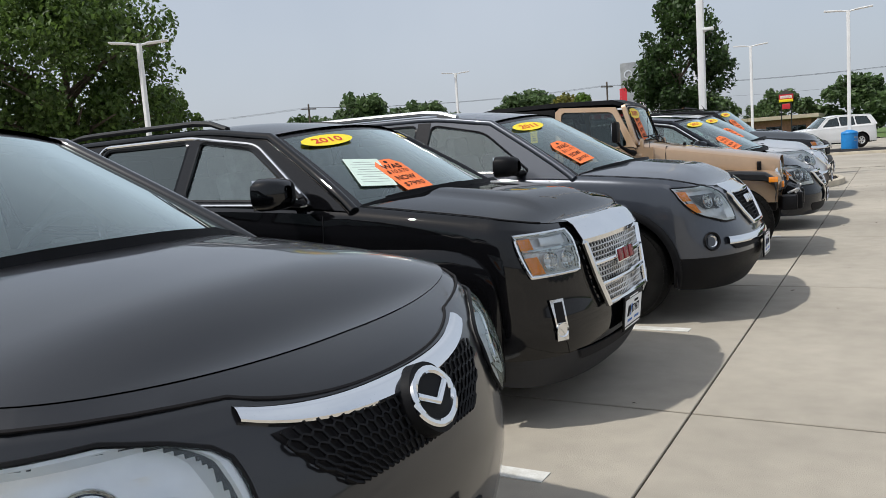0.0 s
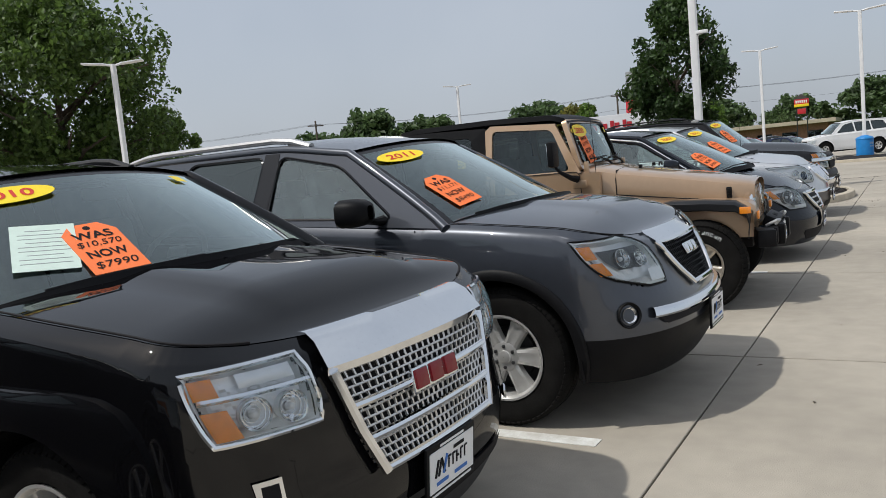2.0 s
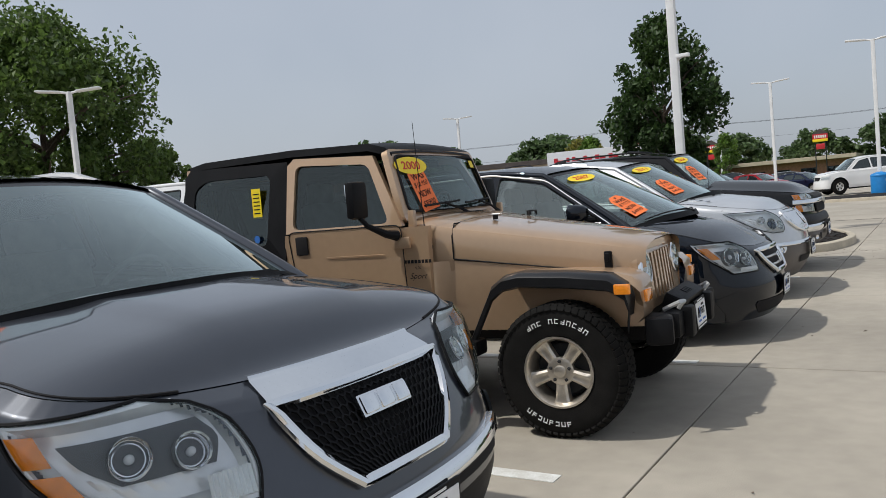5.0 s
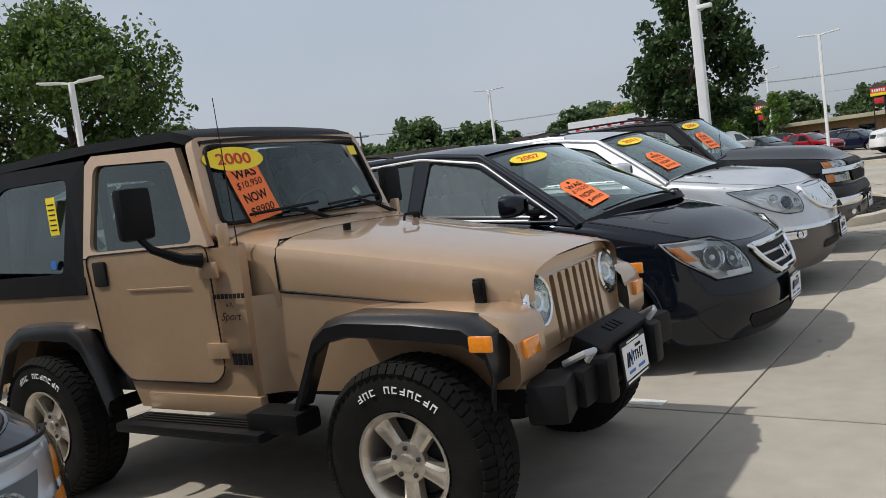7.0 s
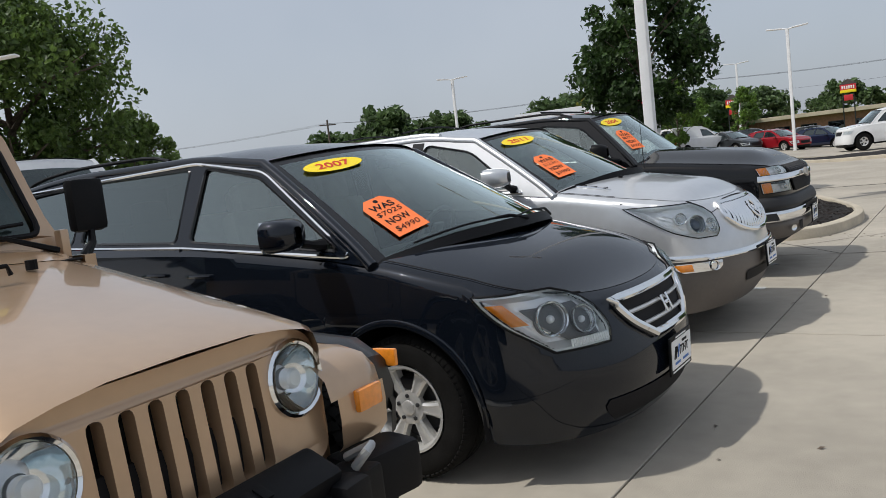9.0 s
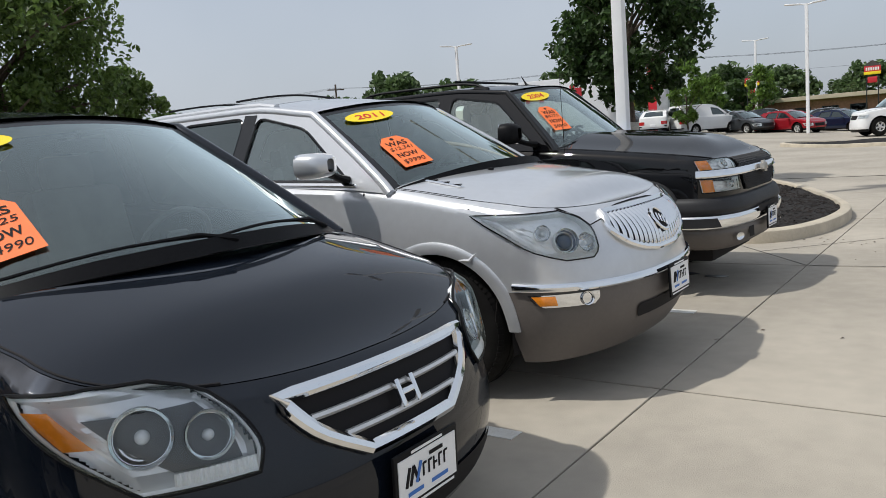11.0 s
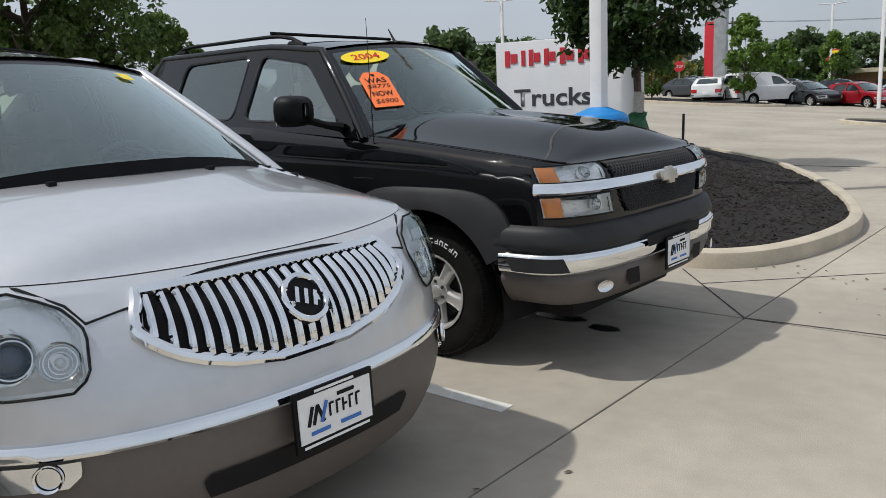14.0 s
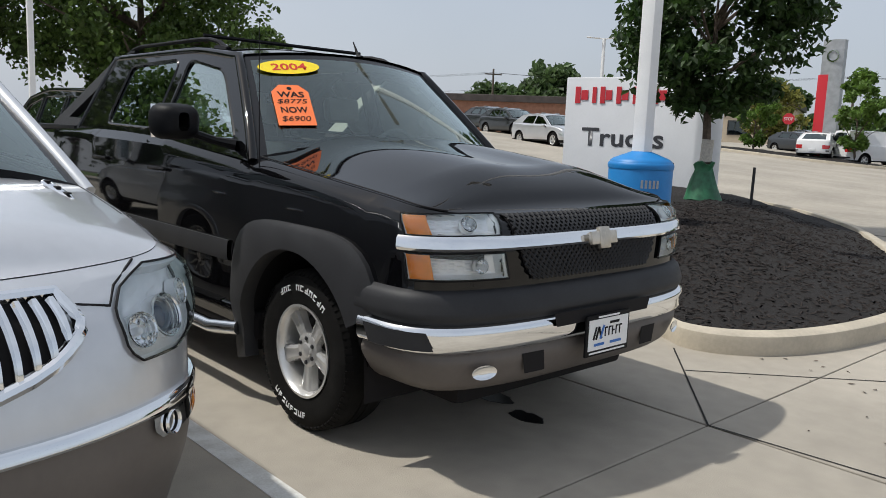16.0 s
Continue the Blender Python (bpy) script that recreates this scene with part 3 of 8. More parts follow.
def plate(car, m):
    """Dealer plate in a black frame: dealer name as bars and a blue tick."""
    e = obj("plate", Geo().box((0, 0, 0.006), (0.325, 0.19, 0.012), 0.004, m), BLACKP, car, "white dealer plate in a black frame")
    obj("plate_face", Geo().box((0, 0.004, 0.0135), (0.295, 0.142, 0.003), 0, m), PLATEWHITE, e, smooth=False)
    ink = lambda *b: obj("dealer_mark", Geo().box(*b), INK, e, smooth=False)
    for x in (-0.105, -0.085, -0.065):
        ink((0, 0, 0), (0.012, 0.062, 0.002), 0, m @ pose(x, 0.012, 0.0165, 0, 0, -18 if x < -0.08 else 22))
    for k, x in enumerate((-0.028, 0.0, 0.026, 0.054, 0.082)):
        ink((x, 0.012, 0.0165), (0.007, 0.042, 0.002), 0, m)
        ink((x + 0.009, 0.031 if k != 2 else 0.012, 0.0165), (0.014, 0.007, 0.002), 0, m)
    ink((0.04, 0.052, 0.0165), (0.07, 0.012, 0.002), 0, m)
    for x, w in ((-0.07, 0.075), (0.055, 0.085)):
        obj("maker_line", Geo().box((x, -0.042, 0.0165), (w, 0.012, 0.002), 0, m), BLUEINK, e, smooth=False)
    b = Geo().box((0, 0, 0), (0.012, 0.066, 0.002), 0, m @ pose(-0.052, 0.014, 0.017, 0, 0, -22))
    obj("blue_mark", b, BLUEINK, e, smooth=False)
    for y, w in ((-0.081, 0.27), (0.084, 0.16)):
        obj("frame_line", Geo().box((0, y, 0.0125), (w, 0.008, 0.002), 0, m), PLATEWHITE, e, smooth=False)


def polygon_panel(outline, holes, place, depth):
    """Flat panel with holes in 2D, put in space by place(a, b), its edges turned in by depth(vector)."""
    from mathutils.geometry import tessellate_polygon
    loops = [outline, *holes]
    tris = tessellate_polygon([[Vector((a, b, 0)) for a, b in lp] for lp in loops])
    pts = [p for lp in loops for p in lp]
    g = Geo().add([place(a, b) for a, b in pts], [tuple(t) for t in tris])
    for lp in loops:
        n = len(lp)
        a = [place(*p) for p in lp]
        b = [p + depth for p in a]
        g.add(a + b, [(i, (i + 1) % n, n + (i + 1) % n, n + i) for i in range(n)])
    return g


def rounded(poly, r=0.05, n=4):
    """Polygon with its corners rounded."""
    out, m = [], len(poly)
    for i in range(m):
        p, a, b = Vector(poly[i]), Vector(poly[i - 1]), Vector(poly[(i + 1) % m])
        u, v = (a - p), (b - p)
        k = min(r, u.length * 0.45, v.length * 0.45)
        s, e = p + u.normalized() * k, p + v.normalized() * k
        for j in range(n + 1):
            t = j / n
            out.append(tuple((1 - t) ** 2 * s + 2 * t * (1 - t) * p + t * t * e))
    return out


def lerp(a, b, t):
    return a + (b - a) * t


def build_car(name, m, c, label, group="cars in the front row"):
    """Car body, cabin, glass, wheels and cabin fittings from the table c. Returns the Empty, the skin and the windshield's frame function."""
    car = thing(name, m, label, "car", group)
    sh = Shell(c)
    body, zs = c["paint"], c.get("split")
    lo = lambda d: curve_at(c["bottom"], d)
    if zs:
        obj("body", sh.skin(lambda d: max(lo(d), zs(d)), sh.top, 16), body, car)
        obj("lower_cladding", sh.skin(lo, lambda d: max(lo(d), zs(d)), 6), c["clad"], car, c.get("clad_label", "dull lower bumper and sill cladding"))
    else:
        obj("body", sh.skin(lo, sh.top, 18), body, car)
    # hood between the two upper edges, crowned
    dc = c["cowl"]
    edge = [(b, sh.point(b, sh.top(b[1]))) for b in sh.base if b[1] <= dc]
    yb = -edge[-1][1].y
    rows, ny = [], 28
    bulge = c.get("bulge", lambda y, d: 0.0)
    for b, p in edge[1:]:
        w = -p.y
        cr = c["crown"] * (w / yb) ** 2 * smoothstep(-0.1, 0.5, b[1])
        rows.append([Vector((p.x, w * (2 * j / ny - 1), p.z + 0.003 + cr * (1 - abs(2 * j / ny - 1) ** 2.4) + bulge(w * (2 * j / ny - 1), b[1]))) for j in range(ny + 1)])
    obj("hood", Geo().grid(rows), body, car)
    sh.hood = rows
    for s in (-1, 1):
        hw_gap = Geo().tube([Vector((p.x, -s * p.y * 0.985, p.z + 0.004)) for b, p in edge if b[1] > c.get("gap_from", 0.1)], 0.005, 5)
        obj("hood_gap", hw_gap, INK, car, "dark shut line beside the hood", fix=False)
    if c.get("nose_gap"):
        obj("hood_lip_gap", Geo().tube([sh.at_q(q, z, 0.0005) for q, z in mirrored(c["nose_gap"](sh))], 0.0045, 5), INK, car, "dark shut line round the hood's lip", fix=False)
    # cabin
    tum, dw, dre, drb = c["tum"], c["dw"], c["dre"], c["drb"]
    belt = sh.top
    ybelt = lambda d: -sh.side(d, belt(d) - 0.002).y
    y0 = ybelt((dc + drb) / 2) - 0.004
    zb0 = belt((dc + drb) / 2)
    yat = lambda z: y0 - tum * (z - zb0)
    roof = lambda d: curve_at(c["roof"], d)
    na = 10
    apil = [(lerp(dc, dw, k / na), lerp(belt(dc) - 0.02, roof(dw), (k / na) ** 0.93)) for k in range(na + 1)]
    top = [(lerp(dw, dre, k / 14), roof(lerp(dw, dre, k / 14))) for k in range(1, 15)]
    dpil = [(lerp(dre, drb, k / 6), lerp(roof(dre), belt(drb) - 0.02, (k / 6) ** 1.15)) for k in range(1, 7)]
    base = [(lerp(drb, dc, k / 16), belt(lerp(drb, dc, k / 16)) - 0.02) for k in range(1, 16)]
    outline = apil + top + dpil + base
    for s in (-1, 1):
        place = lambda d, z: Vector((-d, s * yat(z), z))
        holes = [rounded(h, c.get("win_round", 0.05)) for h, *_ in c["windows"]]
        obj("cabin_side", polygon_panel(outline, holes, place, Vector((0, -s * 0.03, 0))), body, car, smooth=False)
        for poly, mat, *_ in c["windows"]:
            r = rounded(poly, c.get("win_round", 0.05))
            gl = Geo().add([place(d, z) + Vector((0, -s * 0.012, 0)) for d, z in r], [tuple(range(len(r)))])
            pane = obj("side_window", gl, mat, car, smooth=False)
            seal = Geo().tube([place(d, z) + Vector((0, -s * 0.004, 0)) for d, z in r], 0.011, 5, closed=True)
            obj("window_seal", seal, TRIMBLACK, pane, fix=False)
        if c.get("chrome_line"):
            ln = rounded(c["chrome_line"], 0.07)
            obj("window_trim", Geo().tube([place(d, z) + Vector((0, s * 0.004, 0)) for d, z in ln], 0.010, 6, closed=c.get("chrome_closed", True)), CHROME, car, "bright chrome window surround", fix=False)
        for poly in c.get("pillars", ()):
            gp = Geo().add([place(d, z) + Vector((0, s * 0.003, 0)) for d, z in poly], [tuple(range(len(poly)))])
            obj("pillar_cover", gp, TRIMBLACK, car, "gloss black door pillar", smooth=False)
    rt = Geo()
    for s in (-1, 1):
        rt.tube([Vector((-d, s * (yat(z) - 0.018), z - 0.004)) for d, z in apil + top + dpil], c.get("edge_r", 0.032), 10)
    obj("roof_edge", rt, body, car, fix=False)
    # windshield, roof, tail as cross-bowed sheets
    bb, bt, zc = c["bow"], c["bow"] * 0.55, c["roof_crown"]

    def shield(u, v, off=0.0):
        d, z = lerp(dc, dw, v), lerp(belt(dc) - 0.02, roof(dw), v ** 0.93)
        y = (yat(z) - 0.02) * u
        k = 1 - u * u
        return Vector((-d + lerp(bb, bt, v) * k, y, z + lerp(c.get("cowl_rise", 0.02), zc, v) * k)) + Vector((0.55, 0, 0.8)) * off

    clear, frit = Geo(), Geo()
    N, M = 28, 40
    P = [[shield(2 * j / N - 1, i / M) for j in range(N + 1)] for i in range(M + 1)]
    for i in range(M):
        for j in range(N):
            t = frit if (j < 1 or j >= N - 1 or i < 1 or i >= M - 2) else clear
            t.add([P[i][j], P[i][j + 1], P[i + 1][j + 1], P[i + 1][j]], [(0, 1, 2, 3)])
    obj("windshield", clear, GLASS_SHIELD, car)
    obj("windshield_border", frit, TRIMBLACK, car)
    rows = []
    for k in range(21):
        d = lerp(dw, dre, k / 20)
        z = roof(d)
        y = yat(z) - 0.015
        f = 1 - k / 20
        rows.append([Vector((-d + bt * (1 - u * u) * f * f - bt * 0.6 * (1 - u * u) * (1 - f) ** 2, y * u, z + 0.012 + zc * (1 - abs(u) ** 2.2))) for u in [2 * j / 20 - 1 for j in range(21)]])
    obj("roof", Geo().grid(rows), body, car)
    obj("headliner", Geo().grid([[p * 1.0 - Vector((0, p.y * 0.04, 0.035)) for p in r] for r in rows[1:]]), HEADLINER, car, "pale grey cloth headliner")
    tg, tgl = Geo(), Geo()
    R = [[Vector((-lerp(dre, drb, v) - bt * 0.6 * (1 - u * u), (yat(lerp(roof(dre), belt(drb) - 0.02, v ** 1.15)) - 0.015) * u, lerp(roof(dre), belt(drb) - 0.02, v ** 1.15) + zc * (1 - abs(u) ** 2.2) * (1 - v))) for u in [2 * j / 16 - 1 for j in range(17)]] for v in [k / 10 for k in range(11)]]
    for i in range(10):
        for j in range(16):
            (tgl if 2 <= i < 9 and 2 <= j < 14 else tg).add([R[i][j], R[i][j + 1], R[i + 1][j + 1], R[i + 1][j]], [(0, 1, 2, 3)])
    obj("tailgate", tg, body, car)
    obj("rear_window", tgl, c.get("rear_glass", GLASS_TINT), car)
    # underside, wheel wells, cowl
    hw = curve_at(c["hw"], c["L"] / 2)
    ub = Geo().box((-c["L"] / 2, 0, 0.36), (c["L"] - 0.5, hw * 1.25, 0.2), 0.04)
    ub.box((-(c["df"] + c["dr"]) / 2, 0, 0.42), (c["dr"] - c["df"] - 2 * c["arch"] + 0.1, hw * 1.9, 0.16), 0.03)
    obj("underbody", ub, INK, car)
    for ax in (c["df"], c["dr"]):
        for s in (-1, 1):
            wells = Geo()
            ra = c["arch"] + 0.012
            arc = [(ra * math.cos(math.pi * k / 16), ra * math.sin(math.pi * k / 16)) for k in range(17)]
            arc = [(ra, -0.12)] + arc + [(-ra, -0.12)]
            wells.grid([[Vector((-ax - a, s * (hw - 0.035 - q), c["rw"] + b)) for a, b in arc] for q in (0.0, 0.2, 0.42)])
            wells.add([Vector((-ax - a, s * (hw - 0.45), c["rw"] + b)) for a, b in arc], [tuple(range(len(arc)))])
            obj("wheel_well", wells, INK, car)
    cow = Geo().grid([[shield(2 * j / 20 - 1, 0) + Vector((0.01, 0, 0.006)) for j in range(21)], [Vector((-dc + bb * (1 - (2 * j / 20 - 1) ** 2) * 0.9 + 0.02, (2 * j / 20 - 1) * yb * 0.97, belt(dc) + c["crown"] * (1 - abs(2 * j / 20 - 1) ** 2.4) + 0.012)) for j in range(21)]])
    obj("cowl_panel", cow, BLACKP, car, "black plastic cowl under the wipers")
    wp = Geo()
    for u0, u1 in ((-0.78, 0.02), (-0.05, 0.72)):
        a = [shield(lerp(u0, u1, k / 8), 0.055 + 0.03 * math.sin(math.pi * k / 8), 0.02) for k in range(9)]
        wp.tube(a, 0.006, 6)
        piv = shield(u1, 0.02, 0.03)
        wp.tube([piv, lerp(piv, a[5], 0.5) + Vector((0.01, 0, 0.02)), a[4]], [0.012, 0.008, 0.006], 6)
    obj("wiper", wp, BLACKP, car, fix=False)
    # cabin fittings
    it = c.get("seat", SEATGREY)
    fl = Geo().box((-(dc + drb) / 2, 0, 0.47), (drb - dc + 0.3, hw * 1.85, 0.06), 0.02)
    obj("cabin_floor", fl, INK, car)
    dash = Geo().grid([[Vector((x, u * (y0 - 0.09), z + 0.02 * (1 - u * u))) for u in [2 * j / 12 - 1 for j in range(13)]] for x, z in ((-dc + bb * 0.5, belt(dc) - 0.03), (-dc - 0.12, belt(dc) - 0.0), (-dc - 0.34, belt(dc) - 0.01), (-dc - 0.42, belt(dc) - 0.08), (-dc - 0.40, belt(dc) - 0.35))])
    obj("dashboard", dash, DASH, car)
    sd = dw + c.get("seat_back", 0.32)
    for y in (-0.38, 0.38):
        st = Geo().box((-sd + 0.25, y, 0.72), (0.52, 0.5, 0.16), 0.05).box((0, 0, 0), (0.14, 0.5, 0.66), 0.055, pose(-sd - 0.1, y, 1.04, 0, -14, 0)).box((0, 0, 0), (0.10, 0.27, 0.18), 0.045, pose(-sd - 0.2, y, c.get("head", 1.44), 0, -10, 0))
        obj("front_seat", st, it, car)
    rs = Geo().box((-sd - 0.75, 0, 0.74), (0.5, 1.3, 0.18), 0.05).box((0, 0, 0), (0.16, 1.3, 0.62), 0.06, pose(-sd - 1.08, 0, 1.04, 0, -16, 0))
    for y in (-0.42, 0.42):
        rs.box((-sd - 1.2, y, c.get("head", 1.44) - 0.03), (0.10, 0.26, 0.16), 0.045)
    obj("rear_seat", rs, it, car)
    sw = Geo()
    t = pose(-dc - 0.52, 0.38, belt(dc) + 0.0, 0, -64, 0)
    sw.tube([t @ Vector((0.185 * math.cos(2 * math.pi * k / 24), 0.185 * math.sin(2 * math.pi * k / 24), 0)) for k in range(24)], 0.014, 8, closed=True)
    sw.box((0, 0, 0), (0.15, 0.10, 0.03), 0.01, t).box((0, 0, -0.005), (0.02, 0.36, 0.018), 0.004, t)
    obj("steering_wheel", sw, DASH, car, fix=False)
    mr = Geo().box(shield(0, 0.86, -0.06), (0.03, 0.22, 0.06), 0.012)
    mr.tube([shield(0, 0.9, -0.01), shield(0, 0.86, -0.05)], 0.01, 6)
    obj("rear_view_mirror", mr, INK, car)
    # wheels
    wy = hw - c["tw"] / 2 - c.get("tuck", 0.03)
    for ax in (c["df"], c["dr"]):
        for s in (-1, 1):
            wheel(car, (-ax, s * wy, c["rw"]), s, c["rw"], c["tw"], c["rim"], c["spokes"], c["style"], c.get("rim_mat", ALLOY), c.get("letters", False), False, c.get("lugs", 5))

    def shield_frame(u, v, off=0.006, roll=0):
        o = shield(u, v)
        ux = (shield(u + 0.03, v) - shield(u - 0.03, v)).normalized()
        uy = (shield(u, v + 0.03) - shield(u, v - 0.03)).normalized()
        uz = ux.cross(uy).normalized()
        uy = uz.cross(ux)
        return Matrix(((ux.x, uy.x, uz.x, o.x), (ux.y, uy.y, uz.y, o.y), (ux.z, uy.z, uz.z, o.z), (0, 0, 0, 1))) @ pose(0, 0, off, 0, 0, roll)

    for d0, pts in c.get("shut", ()):
        ln = Geo().tube([sh.side(d, z, 0.0005) for d, z in pts], 0.0042, 5)
        obj("shut_line", ln, INK, car, fix=False)
    for d, z in c.get("handles", ()):
        for s in (-1, 1):
            h = Geo().tube([sh.side(d - 0.1, z, 0.012, s), sh.side(d - 0.07, z + 0.004, 0.035, s), sh.side(d + 0.07, z + 0.004, 0.035, s), sh.side(d + 0.1, z, 0.012, s)], [0.012, 0.015, 0.015, 0.012], 8, squash=0.8)
            obj("door_handle", h, c.get("handle_mat", CHROME), car, fix=False)
    return car, sh, shield_frame, yat, shield


def door_mirror(car, pos, size, cap, side=-1, arm=0.16, foot=None):
    """Mirror housing rounded in front, flat glass behind, on a short arm."""
    x, y, z = pos
    l, w, h = size
    g = Geo()
    rows = []
    for k in range(9):
        t = k / 8
        s = math.sqrt(max(0.02, 1 - (t * 0.98) ** 2.6))
        rows.append([(x + l * t, y + side * w / 2 * s * math.copysign(abs(math.cos(a)) ** 0.6, math.cos(a)), z + h / 2 * (0.35 + 0.65 * s) * math.copysign(abs(math.sin(a)) ** 0.6, math.sin(a))) for a in [2 * math.pi * j / 20 for j in range(20)]])
    g.grid(rows, wrap=True)
    e = obj("door_mirror", g, cap, car, sharp=60)
    obj("mirror_glass", Geo().box((x + 0.006, y, z), (0.006, w * 0.92, h * 0.9), 0.002), CHROME, e)
    f = foot or (x + 0.02, y - side * (w / 2 + arm), z - h * 0.55)
    obj("mirror_arm", Geo().tube([(x + l * 0.35, y - side * w * 0.3, z - h * 0.28), lerp(Vector((x + l * 0.3, y - side * w * 0.45, z - h * 0.4)), Vector(f), 0.5), f], [0.035, 0.032, 0.045], 8, squash=0.7), BLACKP, e, fix=False)
    return e


def flare(sh, ax, width, off, mat, car, a0=-8, a1=188, name="arch_trim", lift=0.0, label="", square=2.0):
    """Trim band round a wheel arch on both sides."""
    c = sh.c
    for s in (-1, 1):
        rows = []
        for rr, oo in ((-0.008, -0.03), (-0.008, off * 0.7), (0.0, off), (width * 0.75, off), (width, off * 0.5), (width, -0.004)):
            row = []
            for k in range(31):
                a = radians(lerp(a0, a1, k / 30))
                k2 = (abs(math.cos(a)) ** square + abs(math.sin(a)) ** square) ** (-1 / square) - 1 if a > 0 and a < math.pi else 0.0
                R = (c["arch"] + rr) * (1 + k2 * max(0.0, rr) / width)
                row.append(sh.side(ax - R * math.cos(a), c["rw"] + lift + R * math.sin(a), oo, s))
            rows.append(row)
        obj(name, Geo().grid(rows), mat, car, label)


def cut_skin(car, sh, table, inner=0.055):
    """Opens the body skin behind a lamp, so that its housing can sink in."""
    body = [o for o in car.children if o.name.split(".")[0] == "body"][0]
    me = body.data
    bm = bmesh.new()
    bm.from_mesh(me)
    for s in (-1, 1):
        rows = patch(sh, table, 0.0, 30, 60, 0, s)
        tree_ = KDTree(31 * 61)
        for i, r in enumerate(rows):
            for j, p in enumerate(r):
                tree_.insert(p, i * 61 + j)
        tree_.balance()

        def inside(co, lim, edge):
            p, k, dist = tree_.find(co)
            u, v = (k % 61) / 60, (k // 61) / 30
            return dist < lim and edge <= u <= 1 - edge and edge <= v <= 1 - edge

        near = [f for f in bm.faces if any(inside(q.co, 0.05, 0.0) for q in f.verts) or inside(f.calc_center_median(), 0.05, 0.0)]
        edges = list({e for f in near for e in f.edges})
        bmesh.ops.subdivide_edges(bm, edges=edges, cuts=4, use_grid_fill=True)
        bm.faces.ensure_lookup_table()
        gone = [f for f in bm.faces if inside(f.calc_center_median(), 0.02, inner)]
        bmesh.ops.delete(bm, geom=gone, context="FACES")
    bm.to_mesh(me)
    bm.free()
    me.shade_smooth()
    me.set_sharp_from_angle(angle=radians(40))


def lamp(sh, car, table, name="headlight", off=0.006, dome=0.02, bowls=(), amber=None, rim=None, side_both=True, housing=REFLECT, smoked=None, mask=None, deep=0.036):
    """Lamp unit in the skin: sunk reflector housing, bowls with rings and bulbs, amber part, rim and clear lens."""
    if deep:
        cut_skin(car, sh, table)
    for s in ((-1, 1) if side_both else (-1,)):
        nz, nq = 20, 34

        def sunk(i, j):
            e = min(i / nz, 1 - i / nz, 1.6 * j / nq, 1.6 * (1 - j / nq))
            return off - (deep + off) * smoothstep(0.035, 0.17, e)

        z0, z1 = table[0][0], table[-1][0]
        ta, tb = [(r[0], r[1]) for r in table], [(r[0], r[2]) for r in table]
        rows = []
        for i in range(nz + 1):
            z = lerp(z0, z1, i / nz)
            q0, q1 = curve_at(ta, z), curve_at(tb, z)
            # stepped floor, as pressed reflectors have
            rows.append([sh.at_q(s * lerp(q0, q1, j / nq), z, sunk(i, j) + (0.005 * ((i // 2 + j // 3) % 2) if deep and 5 < i < 15 and 5 < j < 29 else 0.0)) for j in range(nq + 1)])
        e = obj(name, Geo().grid(rows), housing, car, "clear lens over chrome reflectors", sharp=22)
        back = off - deep if deep else off
        if mask:
            obj("lamp_mask", Geo().grid(patch(sh, mask, back + 0.012, 6, 10, 0, s)), LAMPMASK, e, "dark grey mask round the bowls")
        for nb, (q, z, r) in enumerate(bowls):
            m = sh.local_axes(s * q, z, 0.004 if deep else off + dome * 0.45)
            dp = r * 0.8 if deep else 0.008
            prof = [(r, 0.0), (r * 0.93, -dp * 0.25), (r * 0.90, -dp * 0.23), (r * 0.78, -dp * 0.52), (r * 0.75, -dp * 0.50), (r * 0.56, -dp * 0.80), (r * 0.53, -dp * 0.78), (r * 0.30, -dp), (0.0005, -dp)]
            obj("bowl", turned(prof, m, 32), CHROME, e, fix=False)
            if deep:
                obj("bowl_shell", turned([(r * 1.0, 0.0), (r * 1.03, -0.01), (r * 0.98, -dp)], m, 32), LAMPMASK if mask else REFLECT, e, fix=False)
            obj("bezel_ring", disc(r * 1.06, m, 0.004, ring=r * 0.13), CHROME, e, fix=False)
            k = 0.66 if smoked and not nb else 0.26
            obj("bulb", turned([(r * k, -dp * 0.9), (r * k, -dp * 0.35), (r * k * 0.8, -dp * 0.12), (r * k * 0.4, -dp * 0.02), (0.0005, 0.0)], m, 20), smoked if smoked and not nb else REFLECT, e, fix=False)
        for tb_ in ([amber] if amber and not isinstance(amber[0], list) else (amber or [])):
            obj("amber_reflector", Geo().grid(patch(sh, tb_, off + 0.003, 6, 6, 0.004, s)), AMBER, e, "amber turn signal")
        obj("lens", Geo().grid(patch(sh, table, off + 0.008, 10, 14, dome, s)), LENS, e)
        if rim:
            obj("lamp_rim", Geo().tube(rim_of(patch(sh, table, off + 0.004, 10, 14, 0, s)), rim[0], 6, closed=True), rim[1], e, fix=False)


def flutes(sh, car, z0, z1, q0, q1, n, name="fluted_strip"):
    """Row of upright clear ribs on both sides."""
    for s in (-1, 1):
        rows = [[sh.at_q(s * lerp(q0, q1, j / (2 * n)), z, 0.012 + (0.006 if j % 2 else 0.0)) for j in range(2 * n + 1)] for z in (z0, z1)]
        obj(name, Geo().grid(rows), REFLECT, car, "fluted clear strip of the headlight", sharp=10)


